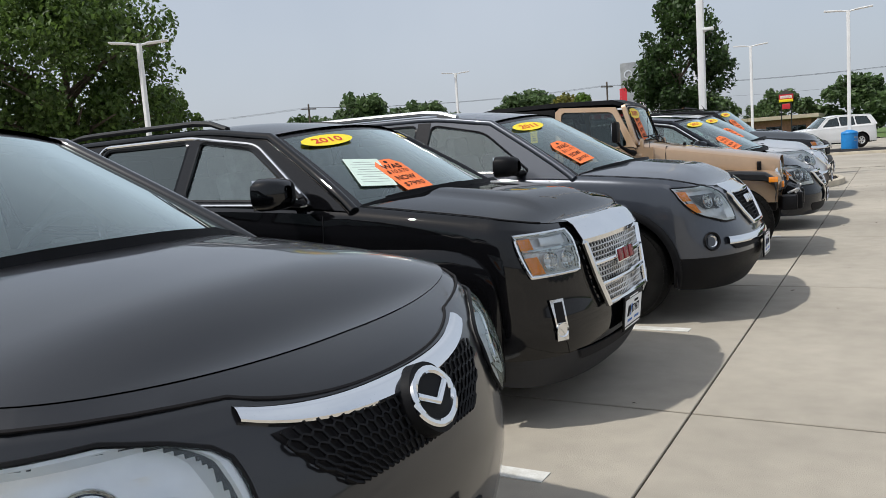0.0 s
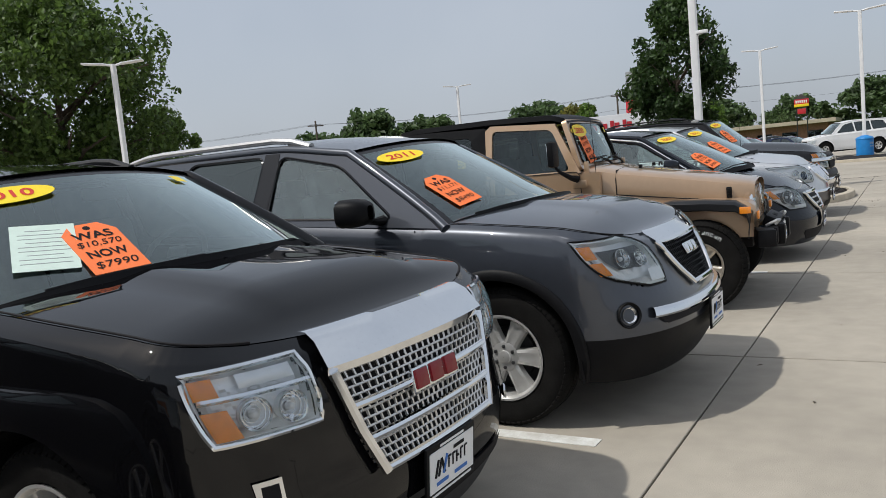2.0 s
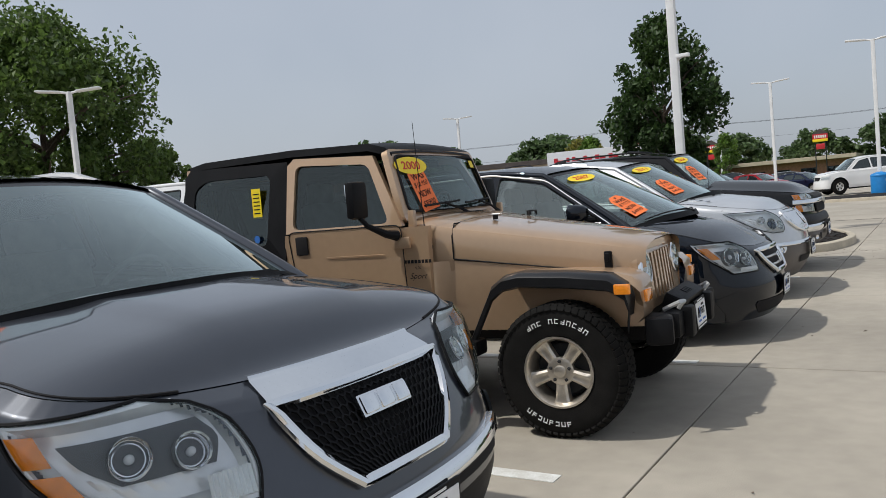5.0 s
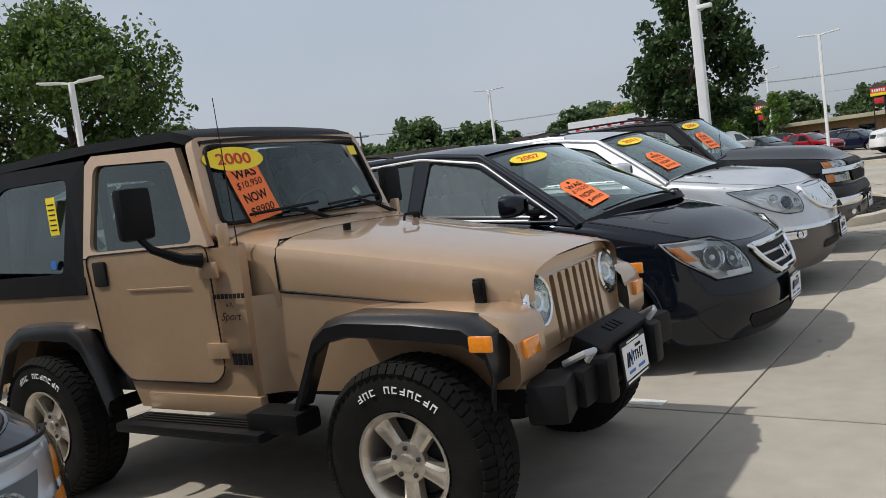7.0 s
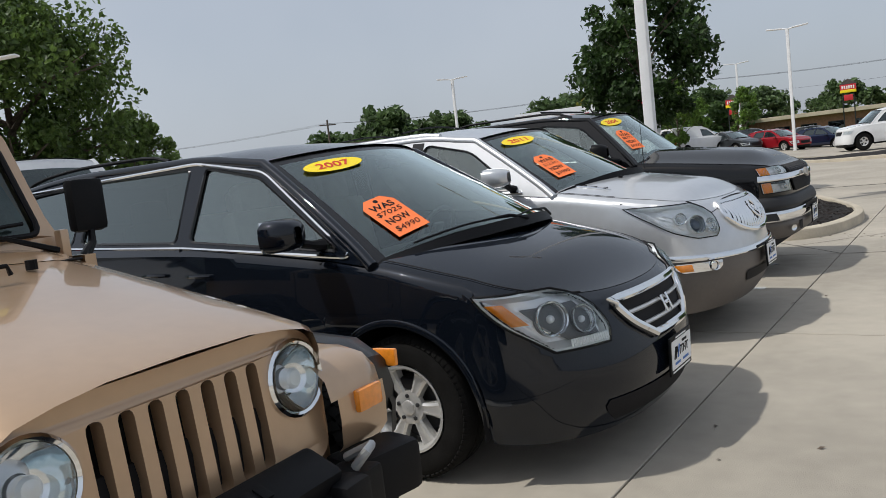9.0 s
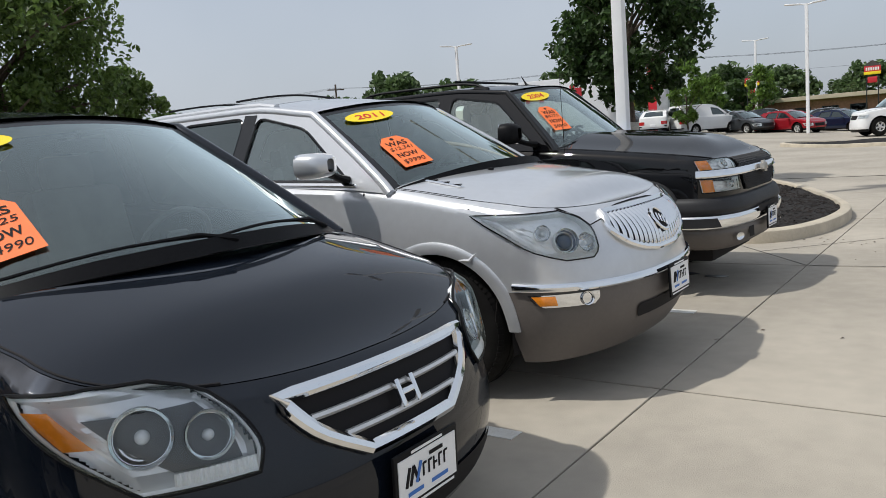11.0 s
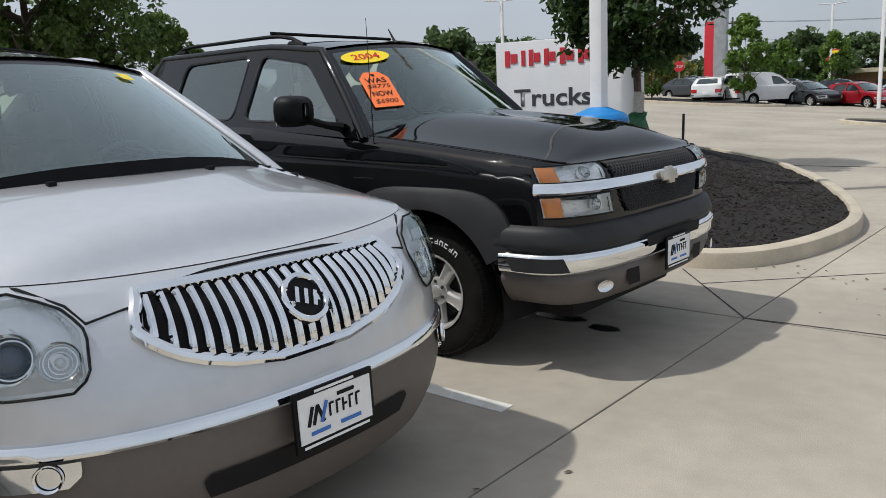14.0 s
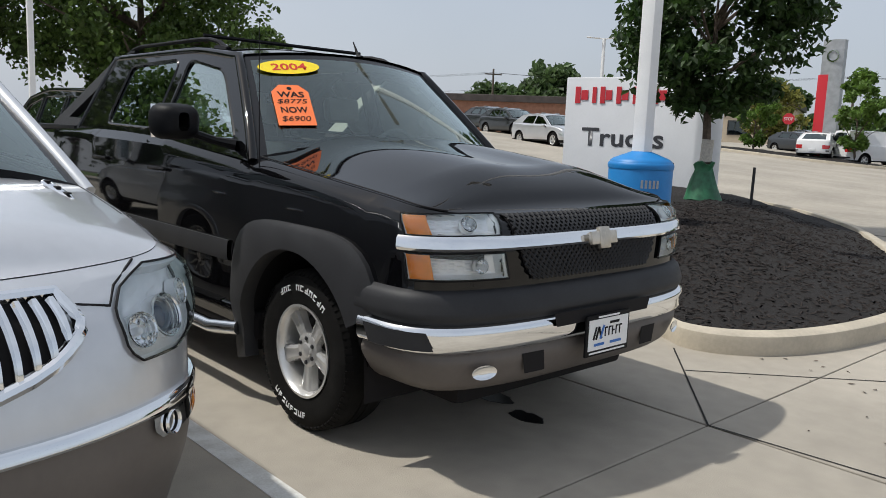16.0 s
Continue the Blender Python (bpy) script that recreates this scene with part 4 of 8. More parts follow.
def mesh_grille(sh, table, name, car, mat, r=0.004, nz=8, nq=18, off=0.02, mode="slots", back=INK):
    """Grille insert: dark backing patch and a net of bars before it."""
    e = obj(name, Geo().grid(patch(sh, table, off - 0.012, 6, 12)) if table[0][1] >= 0 else Geo().grid(patch(sh, table, off - 0.012, 6, 16)), back, car)
    g = Geo()
    z0, z1 = table[0][0], table[-1][0]
    ta, tb = [(t[0], t[1]) for t in table], [(t[0], t[2]) for t in table]

    def at(u, v):
        z = z0 + (z1 - z0) * v
        a, b = curve_at(ta, z), curve_at(tb, z)
        return sh.at_q(a + (b - a) * u, z, off)

    if mode == "diamond":
        for k in range(-nz, nq + 1):
            for sgn in (1, -1):
                pts = []
                for i in range(9):
                    u = (k + (i / 8 if sgn > 0 else 1 - i / 8) * nz) / nq
                    if 0 <= u <= 1:
                        pts.append(at(u, i / 8))
                if len(pts) > 1:
                    g.tube(pts, r, 4)
    elif mode == "vertical":
        for k in range(nq + 1):
            q = lerp(min(t[1] for t in table), max(t[2] for t in table), (k + 0.5) / (nq + 1))
            zs = [z for z in [lerp(z0, z1, v / 24) for v in range(25)] if curve_at(ta, z) <= q <= curve_at(tb, z)]
            if len(zs) > 3:
                g.tube([sh.at_q(q, z, off + 0.012 * math.sin(math.pi * j / (len(zs) - 1))) for j, z in enumerate(zs)], r * 1.3, 6)
    elif mode == "hex":
        for i in range(nz):
            lift = lambda k: (i + (1 / 3 if (k + i) % 2 == 0 else 0.0)) / nz
            g.tube([at(k / (2 * nq), lift(k)) for k in range(2 * nq + 1)], r, 4)
            for k in range(2 * nq + 1):
                if (k + i) % 2 == 0:
                    g.tube([at(k / (2 * nq), lift(k)), at(k / (2 * nq), (i + 1) / nz)], r, 4)
    else:
        for i in range(nz + 1):
            g.tube([at(j / 12, i / nz) for j in range(13)], r, 4)
        for i in range(nz):
            for k in range(nq):
                u = (k + 0.5 + (0.5 if i % 2 else 0)) / nq
                if u < 1:
                    p, q = at(u, i / nz), at(u, (i + 1) / nz)
                    g.tube([p, q], r * 1.1, 4)
    obj("grille_net", g, mat, e, fix=False)
    return e


def band(sh, car, name, pts, w, off, mat, label="", taper=0.0):
    """Moulded strip along skin points (q, z), w high."""
    g = Geo()
    rows = []
    for dz, oo in ((-w / 2, -0.006), (-w / 2, off * 0.7), (-w * 0.3, off), (w * 0.3, off), (w / 2, off * 0.7), (w / 2, -0.006)):
        qm = max(abs(q) for q, z in pts)
        rows.append([sh.at_q(q, z + dz * (1 - taper * (q / qm) ** 2), oo * (1 - 0.8 * taper * (q / qm) ** 2)) for q, z in pts])
    g.grid(rows)
    return obj(name, g, mat, car, label)


def mirrored(pts):
    return [(-q, z) for q, z in pts[::-1]] + [(q, z) for q, z in pts if q > 1e-6]


def badge(m, parent, mat, kind, size, name="emblem"):
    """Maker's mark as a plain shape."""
    g = Geo()
    if kind == "oval":
        g.tube([m @ Vector((size * math.cos(2 * math.pi * k / 28), size * 0.82 * math.sin(2 * math.pi * k / 28), 0.012)) for k in range(28)], size * 0.13, 8, closed=True)
        g.tube([m @ Vector((-size * 0.8, size * 0.25, 0.012)), m @ Vector((0, -size * 0.2, 0.018)), m @ Vector((size * 0.8, size * 0.25, 0.012))], size * 0.11, 6)
    elif kind == "ring":
        g.tube([m @ Vector((size * math.cos(2 * math.pi * k / 28), size * math.sin(2 * math.pi * k / 28), 0.012)) for k in range(28)], size * 0.14, 8, closed=True)
        for k in (-1, 0, 1):
            g.box((0, 0, 0), (size * 0.2, size * 0.72, 0.012), 0.003, m @ pose(k * size * 0.4, -k * size * 0.16, 0.014, 0, 0, -24))
    elif kind == "bars":
        for k in (-1, 0, 1):
            g.box((k * size * 0.72, 0, 0.012), (size * 0.58, size * 0.5, 0.016), 0.006, m)
        obj(name + "_edge", Geo().box((0, 0, 0.006), (size * 2.14, size * 0.62, 0.012), 0.005, m), CHROME, parent, "chrome backing of the mark")
    elif kind == "posts":
        g.box((0, 0, 0.01), (size * 0.9, size * 0.22, 0.012), 0.004, m)
        for k in (-1, 1):
            g.box((k * size * 0.42, 0, 0.01), (size * 0.24, size * 1.05, 0.014), 0.004, m)
    else:
        g.box((0, 0, 0.012), (size * 2, size * 0.62, 0.02), 0.006, m).box((0, 0, 0.014), (size * 0.8, size * 1.05, 0.022), 0.006, m)
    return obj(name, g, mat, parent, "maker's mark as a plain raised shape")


def roof_rails(car, yat, roof, d0, d1, mat, h=0.055, inset=0.06, r=0.016, ends=None):
    for s in (-1, 1):
        pts = []
        for k in range(13):
            d = lerp(d0, d1, k / 12)
            z = roof(d)
            up = h * min(1, math.sin(math.pi * k / 12) * 3.0)
            pts.append(Vector((-d, s * (yat(z) - inset), z + 0.028 + up)))
        rail = obj("roof_rail", Geo().tube(pts, r, 8, squash=0.75), mat, car, fix=False)
        if ends:
            for k in (0, 12):
                e = Geo().tube([pts[k], lerp(pts[k], pts[6], 0.1), lerp(pts[k], pts[6], 0.2)], [0.02, 0.03, 0.02], 8)
                obj("rail_foot", e, ends, rail, fix=False)


BLACK_PAINT = paint("black_car_paint", (0.0035, 0.0035, 0.0042), 0.0, 0.25)
MAZDA_PAINT = paint("black_pearl_paint", (0.013, 0.013, 0.015), 0.45, 0.34)
ACADIA_PAINT = paint("grey_metallic_paint", (0.050, 0.056, 0.070), 0.55, 0.34)
ODY_PAINT = paint("dark_blue_black_paint", (0.006, 0.0085, 0.014), 0.2, 0.3)
SILVER_PAINT = paint("silver_metallic_paint", (0.62, 0.63, 0.65), 0.55, 0.3)
TAN_PAINT = paint("tan_metallic_paint", (0.50, 0.335, 0.205), 0.45, 0.34)
WHITE_CAR = paint("white_car_paint", (0.75, 0.75, 0.75), 0.0, 0.3)
RED_CAR = paint("red_car_paint", (0.30, 0.012, 0.02), 0.2, 0.3)

# ---- black seven-seat crossover at the start ----
c = dict(L=5.07, nose=0.62, pw=2.35, tail=0.35, hw=[(0.4, 0.90), (1.0, 0.955), (3.5, 0.955), (4.9, 0.88)], df=0.98, dr=3.86, rw=0.365, arch=0.44, tw=0.245, rim=0.24,
         top=[(0, 0.96), (0.3, 0.99), (0.8, 1.045), (1.35, 1.09), (1.8, 1.12), (3.0, 1.16), (4.9, 1.24)], bottom=[(0, 0.2), (0.5, 0.22), (1.4, 0.28), (4.8, 0.34)],
         pf=[(0.15, 0.14), (0.35, 0.03), (0.55, 0), (0.75, 0.04), (0.95, 0.14)], ps=[(0.25, 0.06), (0.5, 0), (0.8, 0.0), (1.1, 0.03)], round_front=0.11,
         gap_from=0.97, nose_gap=lambda sh: [(k * 0.0325, 0.908 - 0.03 * (1 - (k / 15) ** 2) + 0.025 * (k / 15) ** 3) for k in range(16)] + [(lerp(0.4875, sh.q_of_d(0.97), k / 10), lerp(0.935, 1.035, (k / 10) ** 1.3)) for k in range(1, 11)],
         paint=MAZDA_PAINT, cowl=1.35, crown=0.10, bow=0.32, roof_crown=0.06, tum=0.42, dw=2.22, dre=4.45, drb=4.8, roof=[(2.22, 1.54), (2.9, 1.62), (3.8, 1.60), (4.5, 1.50)], cowl_rise=0.05,
         windows=[([(1.75, 1.13), (2.25, 1.47), (2.85, 1.56), (2.9, 1.16)], GLASS_CLEAR), ([(3.0, 1.16), (2.95, 1.56), (3.8, 1.54), (3.9, 1.21)], GLASS_TINT)], spokes=5, style=(0.03, 0.045), seat=SEATTAN)
car, sh, sf, yat, shield = build_car("crossover", pose(-1.85, 2.78, 0), c, "black seven-seat crossover with honeycomb grille parked on concrete")
qy = sh.q_of_y
mesh_grille(sh, [(0.705, -0.26, 0.26), (0.78, -0.36, 0.36), (0.855, -0.43, 0.43)], "honeycomb_grille", car, BLACKP, 0.0045, 6, 26, 0.014, "hex")
band(sh, car, "grille_bar", mirrored([(k * 0.0325, 0.880 - 0.03 * (1 - (k / 15) ** 2) + 0.025 * (k / 15) ** 3) for k in range(16)]), 0.044, 0.022, CHROME, "bright chrome bar under the hood", 0.45)
m = sh.local_axes(0.04, 0.80, 0.035)
obj("emblem_pad", turned([(0.092, -0.03), (0.088, 0.01), (0.0005, 0.014)], m, 28), BLACKP, car)
badge(m, car, CHROME, "oval", 0.08)
lamp(sh, car, [(0.66, qy(0.56), qy(0.76)), (0.745, qy(0.50), sh.q_of_d(0.50)), (0.835, qy(0.52), sh.q_of_d(0.76)), (0.875, qy(0.57), sh.q_of_d(0.84)), (0.92, qy(0.74), sh.q_of_d(0.92))], smoked=PROJECTOR, bowls=((qy(0.76), 0.795, 0.062), (qy(0.65), 0.765, 0.045)), amber=[(0.78, sh.q_of_d(0.42), sh.q_of_d(0.5)), (0.86, sh.q_of_d(0.6), sh.q_of_d(0.72))], dome=0.03, rim=(0.006, BLACKP))
plate(car, sh.local_axes(0, 0.42, 0.02))
flare(sh, c["df"], 0.03, 0.012, MAZDA_PAINT, car)
door_mirror(car, (-1.98, -1.06, 1.17), (0.13, 0.22, 0.15), MAZDA_PAINT)

# ---- black boxy crossover ----
c = dict(L=4.70, nose=0.46, pw=2.5, tail=0.3, hw=[(0.4, 0.895), (0.9, 0.925), (3.6, 0.925), (4.6, 0.88)], df=0.90, dr=3.757, rw=0.365, arch=0.435, tw=0.24, rim=0.235,
         top=[(0, 0.985), (0.25, 1.03), (0.8, 1.10), (1.2, 1.14), (1.6, 1.17), (2.5, 1.205), (4.6, 1.27)], bottom=[(0, 0.19), (0.45, 0.23), (1.3, 0.28), (4.5, 0.34)],
         pf=[(0.15, 0.13), (0.32, 0.03), (0.5, 0.0), (0.62, 0.02), (0.85, 0.055), (1.0, 0.10)], ps=[(0.25, 0.06), (0.45, 0.0), (0.75, 0.0), (1.1, 0.025)], round_front=0.07,
         paint=BLACK_PAINT, split=lambda d: 0.36 if d < 0.5 else 0.40, clad=GREYP, cowl=1.17, crown=0.07, bow=0.26, roof_crown=0.05, tum=0.44, dw=1.86, dre=4.2, drb=4.5, cowl_rise=0.03,
         bulge=lambda y, d: 0.018 * (1 - smoothstep(0.38, 0.46, abs(y))) * smoothstep(0.15, 0.5, d) - 0.012 * (1 - smoothstep(0.10, 0.16, abs(y + 0.0) - 0.12)) * smoothstep(0.5, 0.95, d),
         roof=[(1.86, 1.55), (2.5, 1.615), (3.5, 1.61), (4.3, 1.53)],
         windows=[([(1.52, 1.18), (1.98, 1.49), (2.42, 1.56), (2.46, 1.21)], GLASS_CLEAR), ([(2.56, 1.21), (2.52, 1.565), (3.30, 1.56), (3.42, 1.25)], GLASS_TINT), ([(3.55, 1.27), (3.5, 1.54), (3.95, 1.50), (4.12, 1.30)], GLASS_TINT)],
         chrome_line=[(1.44, 1.155), (1.94, 1.515), (2.5, 1.592), (3.34, 1.587), (3.48, 1.225), (2.5, 1.185)], spokes=6, style=(0.028, 0.05), rim_mat=ALLOY,
         shut=((0, [(1.36, 1.10), (1.36, 0.75), (1.36, 0.45)]), (0, [(2.52, 1.18), (2.5, 0.8), (2.5, 0.42)])), handles=((2.28, 1.06), (3.3, 1.09)))
car, sh, sf, yat, shield = build_car("crossover", pose(-2.19, 5.473, 0), c, "glossy black boxy crossover with wide chrome grille on concrete")
qy, qd = sh.q_of_y, sh.q_of_d
band(sh, car, "chrome_brow", mirrored([(k * 0.0485, 0.945) for k in range(11)]), 0.125, 0.045, CHROME, "broad chrome bar above the grille")
mesh_grille(sh, [(0.56, -0.33, 0.33), (0.70, -0.39, 0.39), (0.88, -0.45, 0.45)], "grille", car, ALLOY, 0.0045, 12, 24, 0.02, "slots")
fr = Geo()
for z, w in ((0.56, 0.345), (0.665, 0.385), (0.775, 0.425)):
    fr.tube([sh.at_q(lerp(-w, w, k / 16), z, 0.034) for k in range(17)], 0.014, 8)
for s in (-1, 1):
    fr.tube([sh.at_q(s * w, z, 0.034) for z, w in ((0.55, 0.335), (0.7, 0.40), (0.89, 0.46))], 0.018, 8)
obj("grille_frame", fr, CHROME, car, "chrome grille frame", fix=False)
badge(sh.local_axes(0, 0.775, 0.035), car, DARKRED, "bars", 0.13)
lamp(sh, car, [(0.765, qy(0.52), qd(0.205)), (0.81, qy(0.515), qd(0.225)), (0.90, qy(0.525), qd(0.255)), (0.968, qy(0.555), qd(0.27))], bowls=((qy(0.71), 0.83, 0.046), (qy(0.60), 0.825, 0.045)), amber=[[(0.775, qd(0.15), qd(0.20)), (0.86, qd(0.175), qd(0.23))], [(0.895, qd(0.185), qd(0.24)), (0.95, qd(0.20), qd(0.255))]], rim=(0.009, CHROME), dome=0.02)
for s in (-1, 1):
    rows = patch(sh, [(0.44, qy(0.66), qy(0.72)), (0.55, qy(0.665), qy(0.73)), (0.645, qy(0.67), qy(0.745))], 0.012, 5, 5, 0, s)
    fg = obj("fog_light", Geo().grid(rows), CHROME, car, "chrome fog lamp surround")
    obj("fog_recess", Geo().grid(patch(sh, [(0.53, qy(0.675), qy(0.72)), (0.63, qy(0.68), qy(0.725))], 0.014, 3, 3, 0, s)), INK, fg)
    obj("fog_bowl", disc(0.036, sh.local_axes(s * qy(0.695), 0.495, 0.018), 0.02), CHROME, fg, fix=False)
for s in (-1, 1):
    obj("lamp_divider", Geo().tube([sh.at_q(s * lerp(qy(0.53), qd(0.235), k / 8), 0.888, 0.004) for k in range(9)], 0.010, 6), CHROME, car, "chrome bar across the headlight", fix=False)
    obj("upper_reflector", Geo().grid(patch(sh, [(0.905, qy(0.57), qy(0.74)), (0.945, qy(0.58), qy(0.75))], -0.008, 4, 12, 0.006, s)), REFLECT, car)
plate(car, sh.local_axes(0, 0.457, 0.025))
obj("lower_intake", Geo().grid(patch(sh, [(0.31, -0.55, 0.55), (0.36, -0.58, 0.58)], 0.01, 3, 16)), INK, car)
for ax in (c["df"], c["dr"]):
    flare(sh, ax, 0.12, 0.032, BLACK_PAINT, car, -12, 192, "fender_flare", square=4.5)
door_mirror(car, (-1.60, -1.04, 1.235), (0.14, 0.27, 0.175), BLACK_PAINT, foot=(-1.52, -0.84, 1.17))
roof = lambda d: curve_at(c["roof"], d)
roof_rails(car, yat, roof, 2.25, 3.9, GREYP, 0.04, 0.05, 0.024)
year_decal(car, sf(-0.62, 0.83, 0.008, 0), "2010")
text_decal(car, sf(-0.45, 0.29, 0.008, 2), "$10,570", "$7990")
small_tag(car, sf(0.62, 0.87, 0.008, 0))
pm = sf(-0.66, 0.36, 0.007, -12)
pp = obj("notice_sheet", Geo().slab([(-0.11, -0.15), (0.11, -0.15), (0.11, 0.15), (-0.11, 0.15)], 0.0015, pm), PAPER, car, "pale green printed notice sheet", smooth=False)
for k in range(9):
    obj("printed_line", Geo().box((0, 0.11 - k * 0.027, 0.002), (0.17 if k % 3 else 0.12, 0.003, 0.001), 0, pm), GALV, pp, smooth=False)
for k in range(7):
    obj("name_badge", Geo().box((0, 0, 0), (0.032, 0.006, 0.022), 0.002, Matrix.Translation(sh.side(1.52 + 0.045 * k, 0.62, 0.004))), CHROME, car)

# ---- grey seven-seat crossover ----
c = dict(L=5.10, nose=0.54, pw=2.35, tail=0.35, hw=[(0.4, 0.93), (0.92, 0.985), (3.8, 0.985), (4.9, 0.92)], df=0.92, dr=3.94, rw=0.392, arch=0.45, tw=0.255, rim=0.236,
         top=[(0, 0.99), (0.25, 1.03), (0.6, 1.09), (1.22, 1.145), (1.7, 1.17), (2.7, 1.215), (4.9, 1.29)], bottom=[(0, 0.24), (0.45, 0.26), (1.4, 0.29), (4.9, 0.36)],
         pf=[(0.2, 0.14), (0.38, 0.03), (0.5, 0.0), (0.62, 0.02), (0.8, 0.095), (1.0, 0.20)], ps=[(0.25, 0.06), (0.5, 0.0), (0.8, 0.0), (1.12, 0.035)], round_front=0.07,
         paint=ACADIA_PAINT, split=lambda d: 0.50 if d < 0.55 else 0.36, clad=BLACKP, cowl=1.22, crown=0.085, bow=0.3, roof_crown=0.055, tum=0.42, dw=2.0, dre=4.5, drb=4.85, cowl_rise=0.03,
         bulge=lambda y, d: 0.012 * (1 - smoothstep(0.3, 0.42, abs(y))) * smoothstep(0.2, 0.6, d),
         roof=[(2.0, 1.615), (2.7, 1.695), (3.8, 1.70), (4.6, 1.60)],
         windows=[([(1.58, 1.19), (2.05, 1.54), (2.58, 1.645), (2.63, 1.235)], GLASS_CLEAR), ([(2.76, 1.24), (2.72, 1.65), (3.45, 1.655), (3.62, 1.27)], GLASS_TINT), ([(3.78, 1.30), (3.66, 1.65), (4.2, 1.62), (4.45, 1.36)], GLASS_TINT)],
         pillars=([(2.60, 1.225), (2.585, 1.665), (2.715, 1.67), (2.755, 1.23)],), win_round=0.08, spokes=6, style=(0.042, 0.060), lugs=6,
         shut=((0, [(1.42, 1.12), (1.43, 0.75), (1.42, 0.42)]), (0, [(2.7, 1.2), (2.68, 0.8), (2.66, 0.4)])), handles=((2.45, 1.035), (3.55, 1.07)))
car, sh, sf, yat, shield = build_car("crossover", pose(-1.82, 7.979, 0), c, "dark grey metallic seven-seat crossover with black lower bumper on concrete")
qy, qd = sh.q_of_y, sh.q_of_d
gt = [(0.70, -0.20, 0.20), (0.80, -0.31, 0.31), (0.93, -0.40, 0.40)]
mesh_grille(sh, gt, "grille", car, BLACKP, 0.0045, 9, 24, 0.016, "hex")
obj("grille_surround", Geo().tube(rim_of(patch(sh, [(0.69, -0.21, 0.21), (0.80, -0.33, 0.33), (0.94, -0.42, 0.42)], 0.02, 8, 16)), 0.017, 8, closed=True), CHROME, car, "chrome shield-shaped grille surround", fix=False)
band(sh, car, "chrome_brow", mirrored([(k * 0.042, 0.975) for k in range(11)]), 0.07, 0.018, CHROME, "chrome brow above the grille")
badge(sh.local_axes(0, 0.865, 0.024), car, CHROME, "bars", 0.11)
lamp(sh, car, [(0.745, qy(0.52), qy(0.66)), (0.82, qy(0.50), qd(0.30)), (0.93, qy(0.54), qd(0.42)), (1.0, qy(0.66), qd(0.47)), (1.02, qy(0.78), qd(0.49))], mask=[(0.845, qy(0.60), qy(0.82)), (0.90, qy(0.58), qd(0.30)), (0.955, qy(0.63), qd(0.35))], bowls=((qy(0.80), 0.905, 0.048), (qy(0.66), 0.89, 0.045)), amber=[[(0.83, qd(0.27), qd(0.33)), (0.90, qd(0.32), qd(0.39))], [(0.92, qd(0.34), qd(0.40)), (0.99, qd(0.38), qd(0.45))]], rim=(0.006, BLACKP), dome=0.022)
band(sh, car, "bumper_chrome", mirrored([(k * qy(0.70) / 10, 0.595 + 0.012 * (k / 10) ** 2) for k in range(11)]), 0.055, 0.03, CHROME, "chrome strip across the bumper")
obj("bumper_intake", Geo().grid(patch(sh, [(0.535, -0.62, 0.62), (0.575, -0.68, 0.68)], 0.012, 3, 16)), INK, car)
for s in (-1, 1):
    mm = sh.local_axes(s * qy(0.82), 0.615, 0.004)
    fo = obj("fog_light", turned([(0.07, 0.0), (0.066, 0.012), (0.055, 0.004), (0.05, -0.02), (0.0005, -0.02)], mm, 24), BLACKP, car, "round black fog lamp recess", fix=False)
    obj("fog_bowl", disc(0.042, mm @ pose(0, 0, 0.004), 0.02), CHROME, fo, fix=False)
flutes(sh, car, 0.765, 0.83, qy(0.52), qy(0.64), 9)
plate(car, sh.local_axes(0, 0.498, 0.03))
for ax in (c["df"], c["dr"]):
    flare(sh, ax, 0.05, 0.02, BLACKP, car, -14, 194)
door_mirror(car, (-1.76, -1.12, 1.255), (0.17, 0.24, 0.165), BLACKP, foot=(-1.66, -0.9, 1.19))
roof = lambda d: curve_at(c["roof"], d)
roof_rails(car, yat, roof, 2.35, 4.3, ALLOY, 0.035, 0.05, 0.03, GREYP)
year_decal(car, sf(-0.67, 0.83, 0.008, 0), "2011")
text_decal(car, sf(-0.70, 0.35, 0.008, 12), "$11,171", "$8490")

